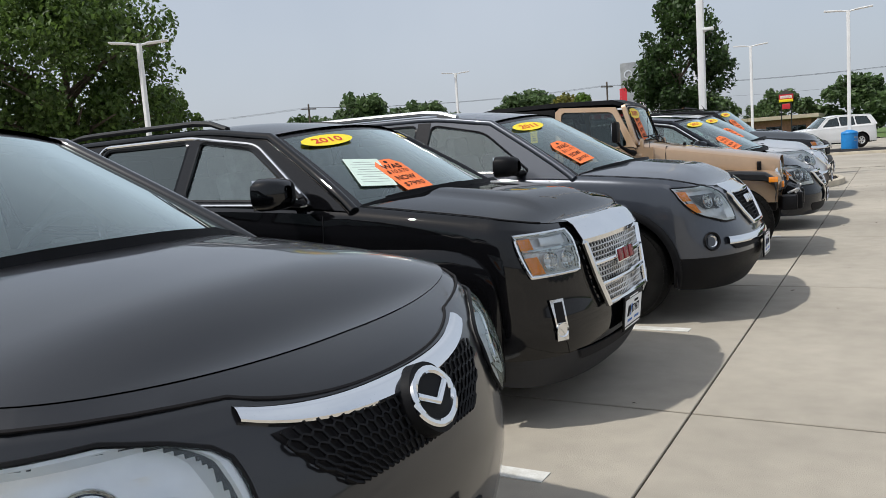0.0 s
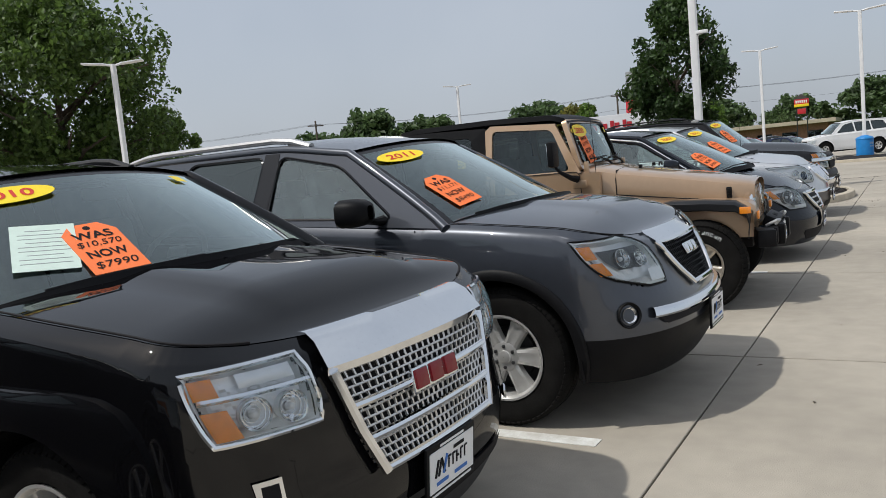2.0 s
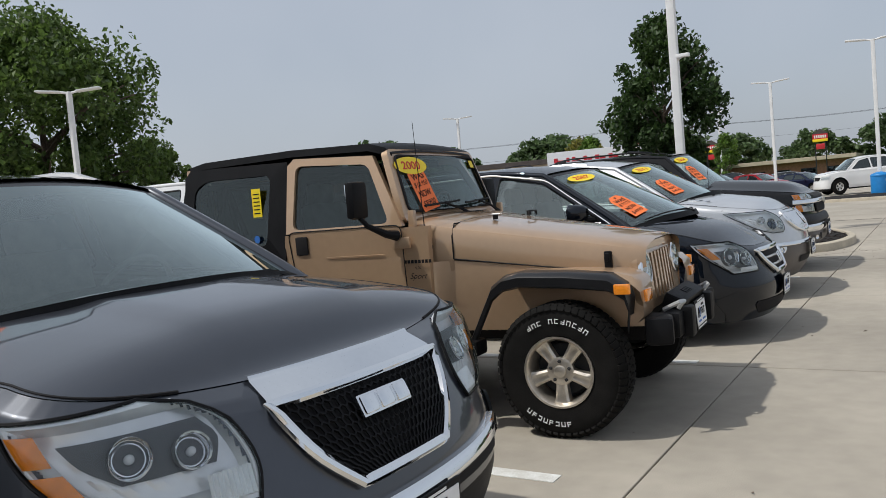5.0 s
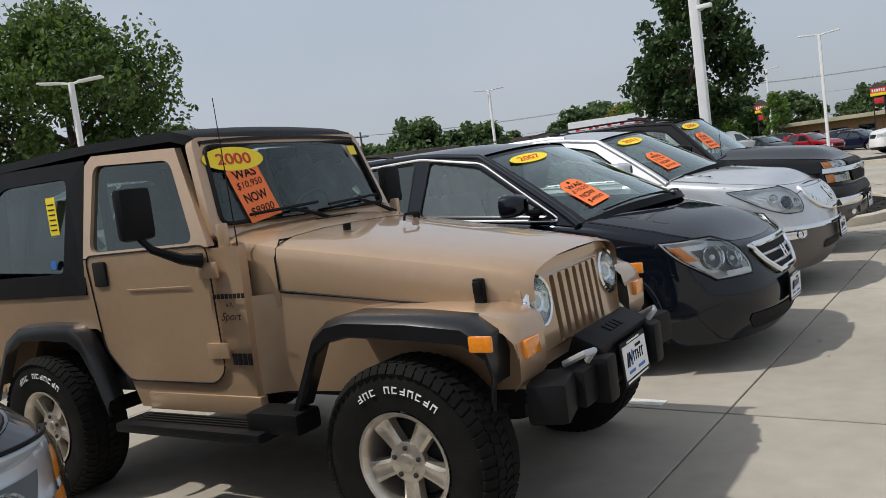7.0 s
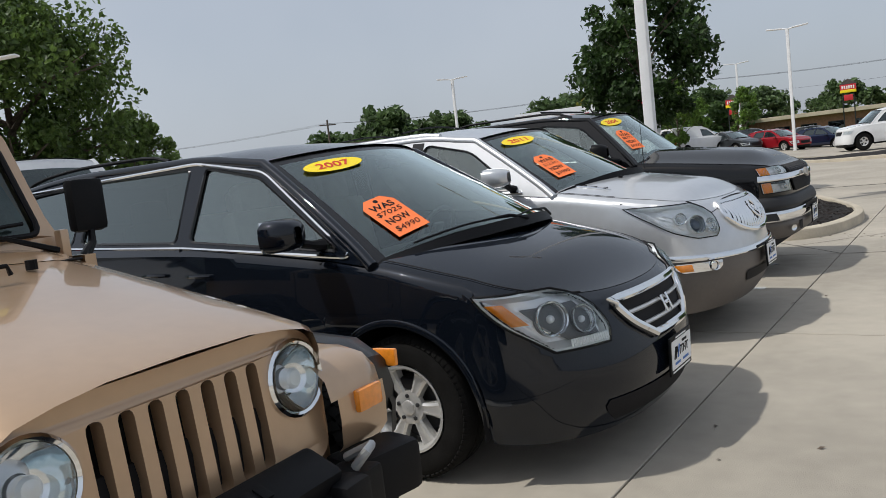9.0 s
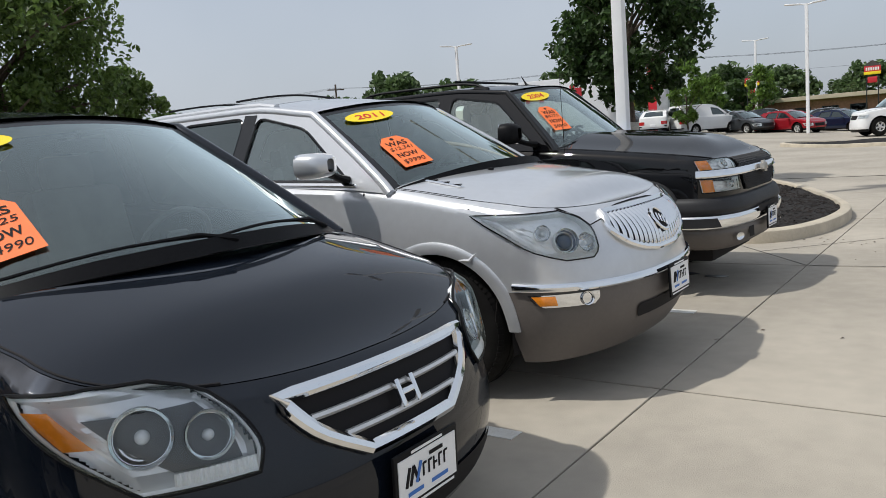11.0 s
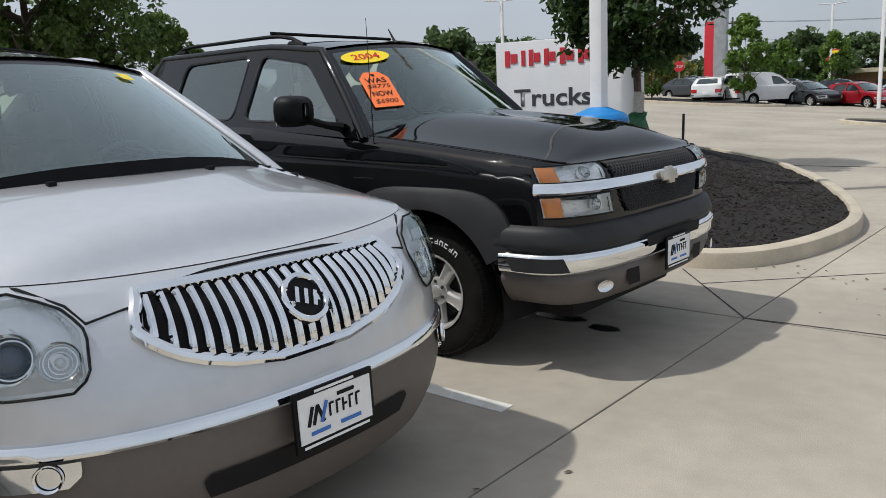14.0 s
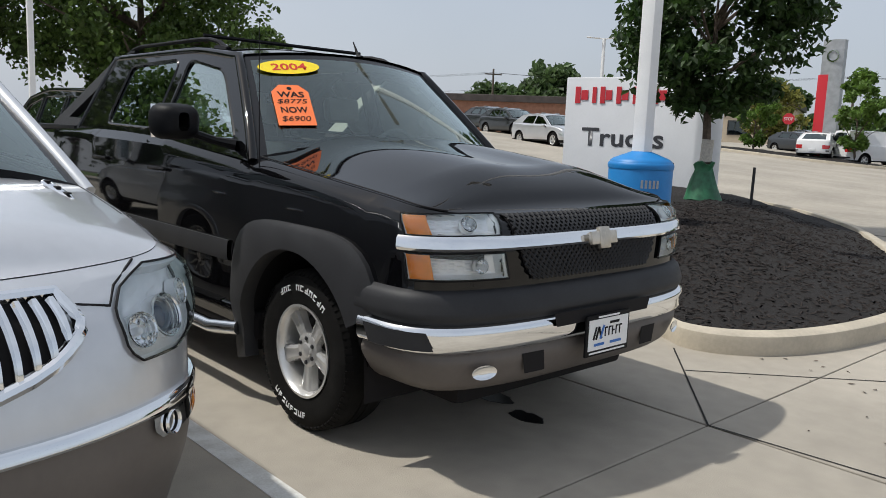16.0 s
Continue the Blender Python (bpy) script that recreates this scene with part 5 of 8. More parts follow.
# ---- dark minivan ----
c = dict(L=5.10, nose=0.62, pw=2.25, tail=0.35, hw=[(0.4, 0.90), (1.0, 0.965), (3.9, 0.965), (4.9, 0.92)], df=1.02, dr=4.02, rw=0.355, arch=0.425, tw=0.235, rim=0.21,
         top=[(0, 0.82), (0.3, 0.885), (0.7, 0.985), (1.1, 1.07), (1.6, 1.13), (2.6, 1.20), (4.9, 1.24)], bottom=[(0, 0.2), (0.5, 0.21), (1.5, 0.26), (4.9, 0.32)],
         pf=[(0.15, 0.12), (0.32, 0.02), (0.46, 0.0), (0.6, 0.03), (0.82, 0.12)], ps=[(0.25, 0.05), (0.5, 0), (0.8, 0.0), (1.1, 0.03)], round_front=0.05,
         paint=ODY_PAINT, cowl=1.12, crown=0.095, bow=0.36, roof_crown=0.05, tum=0.36, dw=1.98, dre=4.75, drb=5.0, cowl_rise=0.07,
         roof=[(1.98, 1.62), (2.6, 1.69), (3.8, 1.70), (4.8, 1.62)],
         windows=[([(1.33, 1.13), (1.98, 1.545), (2.46, 1.64), (2.52, 1.22)], GLASS_CLEAR), ([(2.64, 1.22), (2.6, 1.65), (3.6, 1.65), (3.65, 1.25)], GLASS_TINT), ([(3.75, 1.25), (3.7, 1.65), (4.55, 1.60), (4.75, 1.28)], GLASS_TINT)],
         chrome_line=[(1.24, 1.10), (1.95, 1.575), (2.55, 1.675), (4.6, 1.635), (4.82, 1.26), (2.55, 1.19)], spokes=6, style=(0.026, 0.046),
         shut=((0, [(1.45, 1.1), (1.46, 0.7), (1.44, 0.36)]), (0, [(2.58, 1.19), (2.56, 0.8), (2.54, 0.36)])), handles=((2.38, 1.03), (2.78, 1.04)), handle_mat=ODY_PAINT, seat=SEATTAN)
car, sh, sf, yat, shield = build_car("minivan", pose(-1.735, 13.84, 0), c, "dark blue-black minivan with chrome-framed grille on concrete")
qy, qd = sh.q_of_y, sh.q_of_d
gt = [(0.585, -0.20, 0.20), (0.68, -0.36, 0.36), (0.79, -0.46, 0.46)]
obj("grille", Geo().grid(patch(sh, gt, 0.008, 8, 18)), INK, car)
gs = Geo().tube(rim_of(patch(sh, gt, 0.02, 8, 18)), 0.022, 8, closed=True)
obj("grille_surround", gs, CHROME, car, "thick chrome grille surround", fix=False)
for z, w in ((0.645, 0.27), (0.715, 0.37)):
    obj("grille_slat", Geo().tube([sh.at_q(lerp(-w, w, k / 14), z, 0.018) for k in range(15)], 0.011, 6), ALLOY, car, fix=False)
badge(sh.local_axes(0, 0.692, 0.03), car, CHROME, "posts", 0.085)
lamp(sh, car, [(0.625, qy(0.54), qy(0.79)), (0.685, qy(0.52), qd(0.33)), (0.76, qy(0.55), qd(0.44)), (0.85, qy(0.64), qd(0.54)), (0.90, qy(0.77), qd(0.58))], bowls=((qy(0.785), 0.77, 0.076), (qy(0.645), 0.745, 0.062)), mask=[(0.665, qy(0.57), qd(0.20)), (0.74, qy(0.59), qd(0.29)), (0.825, qy(0.67), qd(0.38))], amber=[(0.76, qd(0.34), qd(0.41)), (0.86, qd(0.44), qd(0.52))], rim=(0.006, BLACKP), dome=0.028)
flutes(sh, car, 0.640, 0.672, qy(0.54), qd(0.20), 16)
plate(car, sh.local_axes(0, 0.447, 0.02))
obj("lower_intake", Geo().grid(patch(sh, [(0.25, -0.55, 0.55), (0.33, -0.62, 0.62), (0.36, -0.6, 0.6)], 0.006, 4, 16)), INK, car)
flare(sh, c["df"], 0.025, 0.010, ODY_PAINT, car)
door_mirror(car, (-1.56, -1.10, 1.245), (0.15, 0.24, 0.165), ODY_PAINT, foot=(-1.45, -0.88, 1.17))
roof = lambda d: curve_at(c["roof"], d)
roof_rails(car, yat, roof, 2.9, 4.6, BLACKP, 0.04, 0.07, 0.016)
for y in (-0.3, 0.3):
    obj("washer_nozzle", Geo().box((-0.93, y, sh.hood_z(0.93, y) + 0.006), (0.03, 0.035, 0.018), 0.006), BLACKP, car)
year_decal(car, sf(-0.62, 0.84, 0.008, 0), "2007")
text_decal(car, sf(-0.70, 0.30, 0.008, 14), "$7025", "$4990")

# ---- silver crossover ----
c = dict(L=5.12, nose=0.56, pw=2.3, tail=0.35, hw=[(0.4, 0.93), (0.95, 0.985), (3.8, 0.985), (4.9, 0.91)], df=1.00, dr=4.02, rw=0.392, arch=0.445, tw=0.255, rim=0.248,
         top=[(0, 1.03), (0.3, 1.055), (0.7, 1.105), (1.3, 1.19), (1.7, 1.225), (2.7, 1.265), (4.9, 1.33)], bottom=[(0, 0.24), (0.5, 0.23), (1.5, 0.29), (4.9, 0.36)],
         pf=[(0.2, 0.16), (0.36, 0.05), (0.55, 0.0), (0.68, 0.02), (0.85, 0.07), (1.0, 0.17)], ps=[(0.25, 0.06), (0.5, 0), (0.8, 0.0), (1.15, 0.04)], round_front=0.10,
         gap_from=0.8, nose_gap=lambda sh: [(0.0, 1.022), (0.25, 1.018), (0.45, 1.0), (0.55, 0.965), (sh.q_of_y(0.66), 0.945), (sh.q_of_y(0.71), 0.992), (sh.q_of_y(0.83), 1.046), (sh.q_of_d(0.78), 1.075)],
         paint=SILVER_PAINT, split=lambda d: 0.625 if d < 0.62 else 0.40, clad=TAUPE, clad_label="dull taupe lower bumper and sills", cowl=1.32, crown=0.11, bow=0.32, roof_crown=0.06, tum=0.43, dw=2.10, dre=4.5, drb=4.85, cowl_rise=0.04,
         roof=[(2.10, 1.69), (2.75, 1.765), (3.8, 1.76), (4.6, 1.64)],
         windows=[([(1.66, 1.25), (2.14, 1.60), (2.63, 1.71), (2.70, 1.285)], GLASS_CLEAR), ([(2.82, 1.29), (2.77, 1.715), (3.45, 1.71), (3.65, 1.32)], GLASS_TINT), ([(3.78, 1.34), (3.62, 1.69), (4.1, 1.66), (4.4, 1.40)], GLASS_TINT)],
         pillars=([(2.68, 1.275), (2.64, 1.73), (2.765, 1.735), (2.815, 1.28)],), chrome_line=[(1.60, 1.225), (3.7, 1.30), (3.7, 1.302), (1.60, 1.228)], win_round=0.08, spokes=14, style=(0.011, 0.02), lugs=6,
         shut=((0, [(1.52, 1.18), (1.5, 0.8), (1.5, 0.42)]), (0, [(2.78, 1.25), (2.76, 0.8), (2.75, 0.4)])), handles=((2.5, 1.07), (3.6, 1.1)))
car, sh, sf, yat, shield = build_car("crossover", pose(-1.85, 16.485, 0), c, "silver metallic crossover with chrome waterfall grille on concrete")
qy, qd = sh.q_of_y, sh.q_of_d
gt = [(0.77, -0.12, 0.12), (0.80, -0.30, 0.30), (0.85, -0.445, 0.445), (0.92, -0.52, 0.52), (0.985, -0.50, 0.50)]
mesh_grille(sh, gt, "grille", car, CHROME, 0.0098, 6, 20, 0.014, "vertical")
obj("grille_surround", Geo().tube(rim_of(patch(sh, [(0.758, -0.13, 0.13), (0.79, -0.32, 0.32), (0.85, -0.47, 0.47), (0.92, -0.545, 0.545), (1.0, -0.52, 0.52)], 0.016, 10, 18)), 0.019, 8, closed=True), CHROME, car, "chrome oval grille surround", fix=False)
mm = sh.local_axes(0, 0.90, 0.03)
obj("emblem_pad", turned([(0.082, -0.02), (0.082, 0.006), (0.0005, 0.008)], mm, 28), INK, car, fix=False)
badge(mm, car, CHROME, "ring", 0.075)
lamp(sh, car, [(0.785, qy(0.70), qd(0.25)), (0.83, qy(0.66), qd(0.38)), (0.915, qy(0.66), qd(0.54)), (0.99, qy(0.72), qd(0.68)), (1.04, qy(0.84), qd(0.76))], bowls=((qy(0.825), 0.885, 0.066), (qy(0.905), 0.935, 0.042), (qy(0.725), 0.865, 0.052)), rim=(0.004, INK), dome=0.028, smoked=PROJECTOR)
band(sh, car, "bumper_chrome", mirrored([(k * qd(0.52) / 16, 0.635 + 0.02 * (k / 16) ** 2) for k in range(17)]), 0.042, 0.022, CHROME, "chrome strip round the bumper")
for s in (-1, 1):
    fo = obj("fog_light", Geo().grid(patch(sh, [(0.545, qy(0.73), qd(0.36)), (0.58, qy(0.70), qd(0.42)), (0.612, qy(0.70), qd(0.44))], 0.012, 5, 10, 0, s)), CHROME, car, "chrome fog lamp housing")
    obj("fog_bowl", disc(0.034, sh.local_axes(s * qy(0.765), 0.58, 0.018), 0.02), INK, fo, fix=False)
    obj("fog_ring", disc(0.038, sh.local_axes(s * qy(0.765), 0.58, 0.016), 0.006, ring=0.007), CHROME, fo, fix=False)
    obj("side_marker", Geo().grid(patch(sh, [(0.555, qd(0.30), qd(0.38)), (0.605, qd(0.31), qd(0.42))], 0.016, 4, 5, 0.004, s)), AMBER, fo, "amber side marker")
obj("lower_intake", Geo().grid(patch(sh, [(0.40, -0.40, 0.40), (0.46, -0.42, 0.42), (0.48, -0.40, 0.40)], 0.008, 4, 14)), INK, car)
plate(car, sh.local_axes(0, 0.56, 0.04))
for ax in (c["df"], c["dr"]):
    flare(sh, ax, 0.06, 0.014, SILVER_PAINT, car, 2, 184, "fender_lip")
door_mirror(car, (-1.76, -1.13, 1.365), (0.18, 0.25, 0.155), SILVER_PAINT, foot=(-1.68, -0.9, 1.26))
for s in (-1, 1):
    hz = lambda d, y: sh.hood_z(d, y) + 0.001
    vt = obj("hood_vent", Geo().tube([Vector((-d, s * (0.71 + 0.03 * k), hz(d, 0.71 + 0.03 * k))) for k, d in [(v / 8, lerp(1.24, 0.92, v / 8)) for v in range(9)]], [0.006, 0.02, 0.024, 0.024, 0.024, 0.023, 0.021, 0.016, 0.006], 8, squash=0.4), CHROME, car, "slim chrome hood vent with black slots", fix=False)
    for k in range(3):
        d = 1.16 - 0.09 * k
        obj("vent_slot", Geo().box((-d, s * (0.718 + 0.008 * k), hz(d, 0.718 + 0.008 * k) + 0.008), (0.065, 0.018, 0.006), 0.002), INK, vt)
step = Geo().box((-2.6, -0.98, 0.40), (2.3, 0.14, 0.045), 0.015)
sb = obj("running_board", step, BLACKP, car, "black running board with chrome edge")
obj("board_edge", Geo().tube([(-1.45, -1.05, 0.41), (-3.75, -1.05, 0.41)], 0.012, 8), CHROME, sb, fix=False)
roof = lambda d: curve_at(c["roof"], d)
roof_rails(car, yat, roof, 2.5, 4.4, SILVER_PAINT, 0.012, 0.05, 0.026)
cb = Geo()
for d in (2.95, 3.75):
    cb.tube([Vector((-d, lerp(-0.6, 0.6, k / 8), roof(d) + 0.085 + 0.05 * math.sin(math.pi * k / 8))) for k in range(9)], 0.014, 6, squash=0.6)
    obj("cross_bar", cb, BLACKP, car, fix=False)
    cb = Geo()
for y in (-0.32, 0.32):
    obj("washer_nozzle", Geo().box((-1.0, y, sh.hood_z(1.0, y) + 0.006), (0.03, 0.03, 0.018), 0.006), BLACKP, car)
year_decal(car, sf(-0.60, 0.84, 0.008, 0), "2011")
small_tag(car, sf(0.66, 0.88, 0.008, 0))
text_decal(car, sf(-0.69, 0.38, 0.008, 7), "$12,341", "$9990")
dent = Geo().tube([sh.side(0.72, 0.84, 0.012), sh.side(0.76, 0.80, 0.014), sh.side(0.83, 0.80, 0.010)], [0.004, 0.012, 0.004], 6)
obj("fender_dent", dent, SILVER_PAINT, car, "creased dent above the wheel arch", fix=False)

# ---- black utility pickup ----
c = dict(L=5.63, nose=0.42, pw=3.4, tail=0.25, hw=[(0.4, 0.965), (0.9, 0.99), (4.5, 0.995), (5.5, 0.97)], df=1.00, dr=4.30, rw=0.395, arch=0.50, tw=0.27, rim=0.222,
         top=[(0, 1.13), (0.3, 1.17), (0.9, 1.24), (1.5, 1.30), (1.9, 1.33), (2.8, 1.38), (4.3, 1.40), (5.5, 1.40)], bottom=[(0, 0.60), (0.44, 0.60), (0.5, 0.42), (1.6, 0.40), (5.5, 0.48)],
         pf=[(0.3, 0.0), (0.7, 0.0), (0.82, 0.02), (1.0, 0.03), (1.15, 0.08)], ps=[(0.4, 0.04), (0.6, 0.0), (0.95, 0.0), (1.3, 0.03)], round_front=0.06,
         paint=BLACK_PAINT, cowl=1.53, crown=0.085, bow=0.24, roof_crown=0.05, tum=0.40, dw=2.11, dre=4.10, drb=4.35, cowl_rise=0.03, edge_r=0.03,
         bulge=lambda y, d: 0.055 * (1 - smoothstep(0.32, 0.86, abs(y))) * smoothstep(0.02, 0.5, d) - 0.018 * (1 - smoothstep(0.05, 0.3, abs(y))) * smoothstep(0.2, 0.6, d),
         roof=[(2.11, 1.86), (2.8, 1.925), (4.1, 1.93)],
         windows=[([(1.75, 1.37), (2.20, 1.78), (2.74, 1.87), (2.79, 1.415)], GLASS_CLEAR), ([(2.92, 1.42), (2.88, 1.875), (3.70, 1.86), (3.78, 1.44)], GLASS_TINT)],
         win_round=0.09, spokes=5, style=(0.034, 0.05), lugs=6, letters=True, seat=SEATTAN, head=1.6,
         shut=((0, [(1.62, 1.28), (1.64, 0.8), (1.62, 0.5)]), (0, [(2.86, 1.35), (2.84, 0.8), (2.82, 0.48)])), handles=((2.62, 1.18), (3.62, 1.2)), handle_mat=BLACKP, rear_glass=GLASS_CLEAR)
car, sh, sf, yat, shield = build_car("pickup_truck", pose(-2.0, 19.275, 0), c, "black utility pickup with chrome and grey bumper on concrete")
qy, qd = sh.q_of_y, sh.q_of_d
mesh_grille(sh, [(1.05, -0.53, 0.53), (1.135, -0.545, 0.545)], "upper_grille", car, GREYP, 0.006, 3, 34, 0.014, "diamond")
mesh_grille(sh, [(0.86, -0.42, 0.42), (0.92, -0.47, 0.47), (0.99, -0.5, 0.5)], "lower_grille", car, GREYP, 0.006, 4, 30, 0.014, "diamond")
band(sh, car, "chrome_bar", mirrored([(k * qd(0.27) / 14, 1.025) for k in range(15)]), 0.06, 0.035, CHROME, "chrome bar across the grille")
badge(sh.local_axes(0, 1.02, 0.045), car, GOLDALLOY, "cross", 0.095)
lamp(sh, car, [(1.055, qy(0.60), qd(0.25)), (1.14, qy(0.585), qd(0.29))], bowls=((qy(0.75), 1.10, 0.034),), amber=[(1.06, qd(0.15), qd(0.24)), (1.135, qd(0.18), qd(0.28))], rim=(0.005, BLACKP), dome=0.012)
lamp(sh, car, [(0.875, qy(0.56), qd(0.23)), (0.985, qy(0.585), qd(0.25))], name="turn_light", bowls=((qy(0.70), 0.93, 0.03),), amber=[(0.88, qd(0.14), qd(0.22)), (0.98, qd(0.155), qd(0.24))], rim=(0.005, BLACKP), dome=0.012)
# bumper of three bands on the nose line, proud of the grille
def bumper_band(z0, z1, o0, o1, mat, name, dend, label):
    rows = []
    qe = qd(dend)
    for k in range(9):
        z = lerp(z0, z1, k / 8)
        o = lerp(o0, o1, k / 8) - 0.03 * abs(k / 4 - 1) ** 4
        rows.append([sh.at_q(lerp(-qe, qe, j / 60), z, o) for j in range(61)])
    back = [[sh.at_q(lerp(-qe, qe, j / 60), z0 + (z1 - z0) * v, -0.12) for j in range(61)] for v in (1, 0)]
    return obj(name, Geo().grid([back[1]] + rows + [back[0]]), mat, car, label)


bumper_band(0.70, 0.835, 0.055, 0.035, GREYP, "bumper_top", 0.50, "dark grey plastic bumper top")
cbm = bumper_band(0.575, 0.70, 0.05, 0.06, CHROME, "chrome_bumper", 0.47, "bright chrome bumper blade")
bumper_band(0.40, 0.575, -0.02, 0.04, TAUPE, "valance", 0.48, "grey plastic valance under the bumper")
for s in (-1, 1):
    obj("bumper_recess", Geo().grid(patch(sh, [(0.60, qy(0.88), qd(0.38)), (0.675, qy(0.90), qd(0.42))], 0.062, 4, 8, 0, s)), GREYP, cbm)
    obj("fog_light", disc(0.045, sh.local_axes(s * qy(0.70), 0.50, 0.05) @ Matrix.Diagonal((1.3, 0.7, 1, 1)), 0.012), CHROME, car, fix=False)
    obj("tow_opening", Geo().grid(patch(sh, [(0.46, qy(0.36), qy(0.48)), (0.55, qy(0.37), qy(0.50))], 0.026, 3, 4, 0, s)), INK, car)
obj("bumper_slot", Geo().grid(patch(sh, [(0.655, -0.34, 0.34), (0.715, -0.36, 0.36)], 0.066, 3, 14)), INK, car)
plate(car, sh.local_axes(0, 0.585, 0.075))
for ax in (c["df"], c["dr"]):
    flare(sh, ax, 0.12, 0.045, GREYP, car, 26 if ax < 2 else -10, 196, "fender_flare", square=4.0, label="dark grey plastic fender flare")
band(sh, car, "side_moulding", [(-qd(lerp(1.66, 3.6, k / 10)), 0.80) for k in range(11)], 0.11, 0.02, GREYP, "grey plastic door moulding")
door_mirror(car, (-1.86, -1.22, 1.47), (0.15, 0.25, 0.19), BLACKP, foot=(-1.72, -0.93, 1.36))
stp = obj("running_board", Geo().tube([(-1.55, -1.0, 0.40), (-1.75, -1.06, 0.38), (-3.55, -1.06, 0.38), (-3.75, -1.0, 0.40)], 0.038, 10), CHROME, car, "chrome tube side step", fix=False)
obj("tread_pad", Geo().box((-2.6, -1.06, 0.415), (1.2, 0.06, 0.012), 0.004), BLACKP, stp)
roof = lambda d: curve_at(c["roof"], d)
roof_rails(car, yat, roof, 2.35, 4.0, BLACKP, 0.05, 0.06, 0.018, BLACKP)
cb = Geo().tube([Vector((-2.75, lerp(-0.62, 0.62, k / 8), roof(2.75) + 0.105)) for k in range(9)], 0.013, 6)
obj("cross_bar", cb, BLACKP, car, fix=False)
for s in (-1, 1):
    sail = Geo()
    pts = [(4.05, 1.93), (4.16, 1.90), (5.0, 1.44), (5.0, 1.38), (4.05, 1.38)]
    hole = [(4.22, 1.72), (4.66, 1.48), (4.30, 1.46)]
    sail = polygon_panel(pts, [hole], lambda d, z: Vector((-d, s * yat(z), z)), Vector((0, -s * 0.07, 0)))
    obj("sail_panel", sail, GREYP, car, "grey plastic buttress behind the cab", smooth=False)
bed = Geo().box((-4.98, 0, 1.395), (1.22, 1.86, 0.04), 0.015)
obj("cargo_cover", bed, BLACKP, car)
for s in (-1, 1):
    obj("tail_light", Geo().box((-5.58, s * 0.88, 1.15), (0.08, 0.12, 0.36), 0.02), REDLENS, car)
obj("antenna", Geo().tube([sh.side(1.42, 1.24, -0.01), sh.side(1.42, 1.24, -0.01) + Vector((-0.01, 0, 0.75))], [0.004, 0.0018], 5), INK, car, fix=False)
obj("roof_aerial", Geo().tube([(-2.5, 0.45, 1.97), (-2.54, 0.45, 1.995), (-2.60, 0.45, 2.09)], [0.022, 0.012, 0.004], 6), BLACKP, car, fix=False)
year_decal(car, sf(-0.655, 0.85, 0.008, 0), "2004")
text_decal(car, sf(-0.72, 0.46, 0.008, -2), "$8775", "$6900")

# ---- tan two-door off-roader with black hardtop ----
JM = pose(-1.824, 11.196, 0, 0, 0, 3.8) @ Matrix.Diagonal((0.945, 1, 1, 1))
jeep = thing("off_roader", JM, "tan two-door off-roader with black hardtop and knobbly tyres", "car", "cars in the front row")
RW = 0.395


def plan_loft(sections, mat, name, parent, label=""):
    """Loft of closed (y, z) half sections mirrored about y, at depths d."""
    rows = []
    for d, half in sections:
        pts = [Vector((-d, -y, z)) for y, z in half] + [Vector((-d, y, z)) for y, z in half[::-1]]
        rows.append(pts)
    return obj(name, Geo().grid(rows), mat, parent, label, sharp=35)


# hood: domed, narrowing to the front
def hood_half(w, z, side):
    return [(w, z - side), (w + 0.004, z - 0.07), (w - 0.012, z - 0.025), (w - 0.05, z - 0.004), (w - 0.14, z + 0.014), (w * 0.45, z + 0.028), (0.001, z + 0.032)]


secs = [(0.20, hood_half(0.475, 1.075, 0.12)), (0.24, hood_half(0.50, 1.088, 0.15)), (0.5, hood_half(0.53, 1.135, 0.19)), (0.9, hood_half(0.575, 1.20, 0.21)), (1.3, hood_half(0.62, 1.265, 0.22)), (1.47, hood_half(0.64, 1.29, 0.22))]
plan_loft(secs, TAN_PAINT, "hood", jeep)
secs = [(1.472, hood_half(0.642, 1.292, 0.3)), (1.62, hood_half(0.66, 1.325, 0.34)), (1.80, hood_half(0.675, 1.34, 0.3))]
plan_loft(secs, TAN_PAINT, "cowl", jeep)
obj("hood_gap", Geo().tube([(-1.471, -0.646, 1.07), (-1.471, -0.645, 1.22), (-1.471, -0.60, 1.298), (-1.471, 0.60, 1.298)], 0.005, 5).tube([(-1.471, -0.648, 1.07), (-0.8, -0.575, 0.985), (-0.24, -0.51, 0.93)], 0.005, 5), INK, jeep, fix=False)
# fender inner sides
for s in (-1, 1):
    g = Geo().grid([[Vector((-d, s * y, z)) for y, z in ((w + 0.002, zt), (w + 0.012, 0.85), (w + 0.012, 0.60))] for d, w, zt in ((0.22, 0.48, 0.96), (0.6, 0.535, 0.98), (1.1, 0.60, 1.02), (1.5, 0.64, 1.06), (1.62, 0.72, 1.06))])
    obj("fender_side", g, TAN_PAINT, jeep)
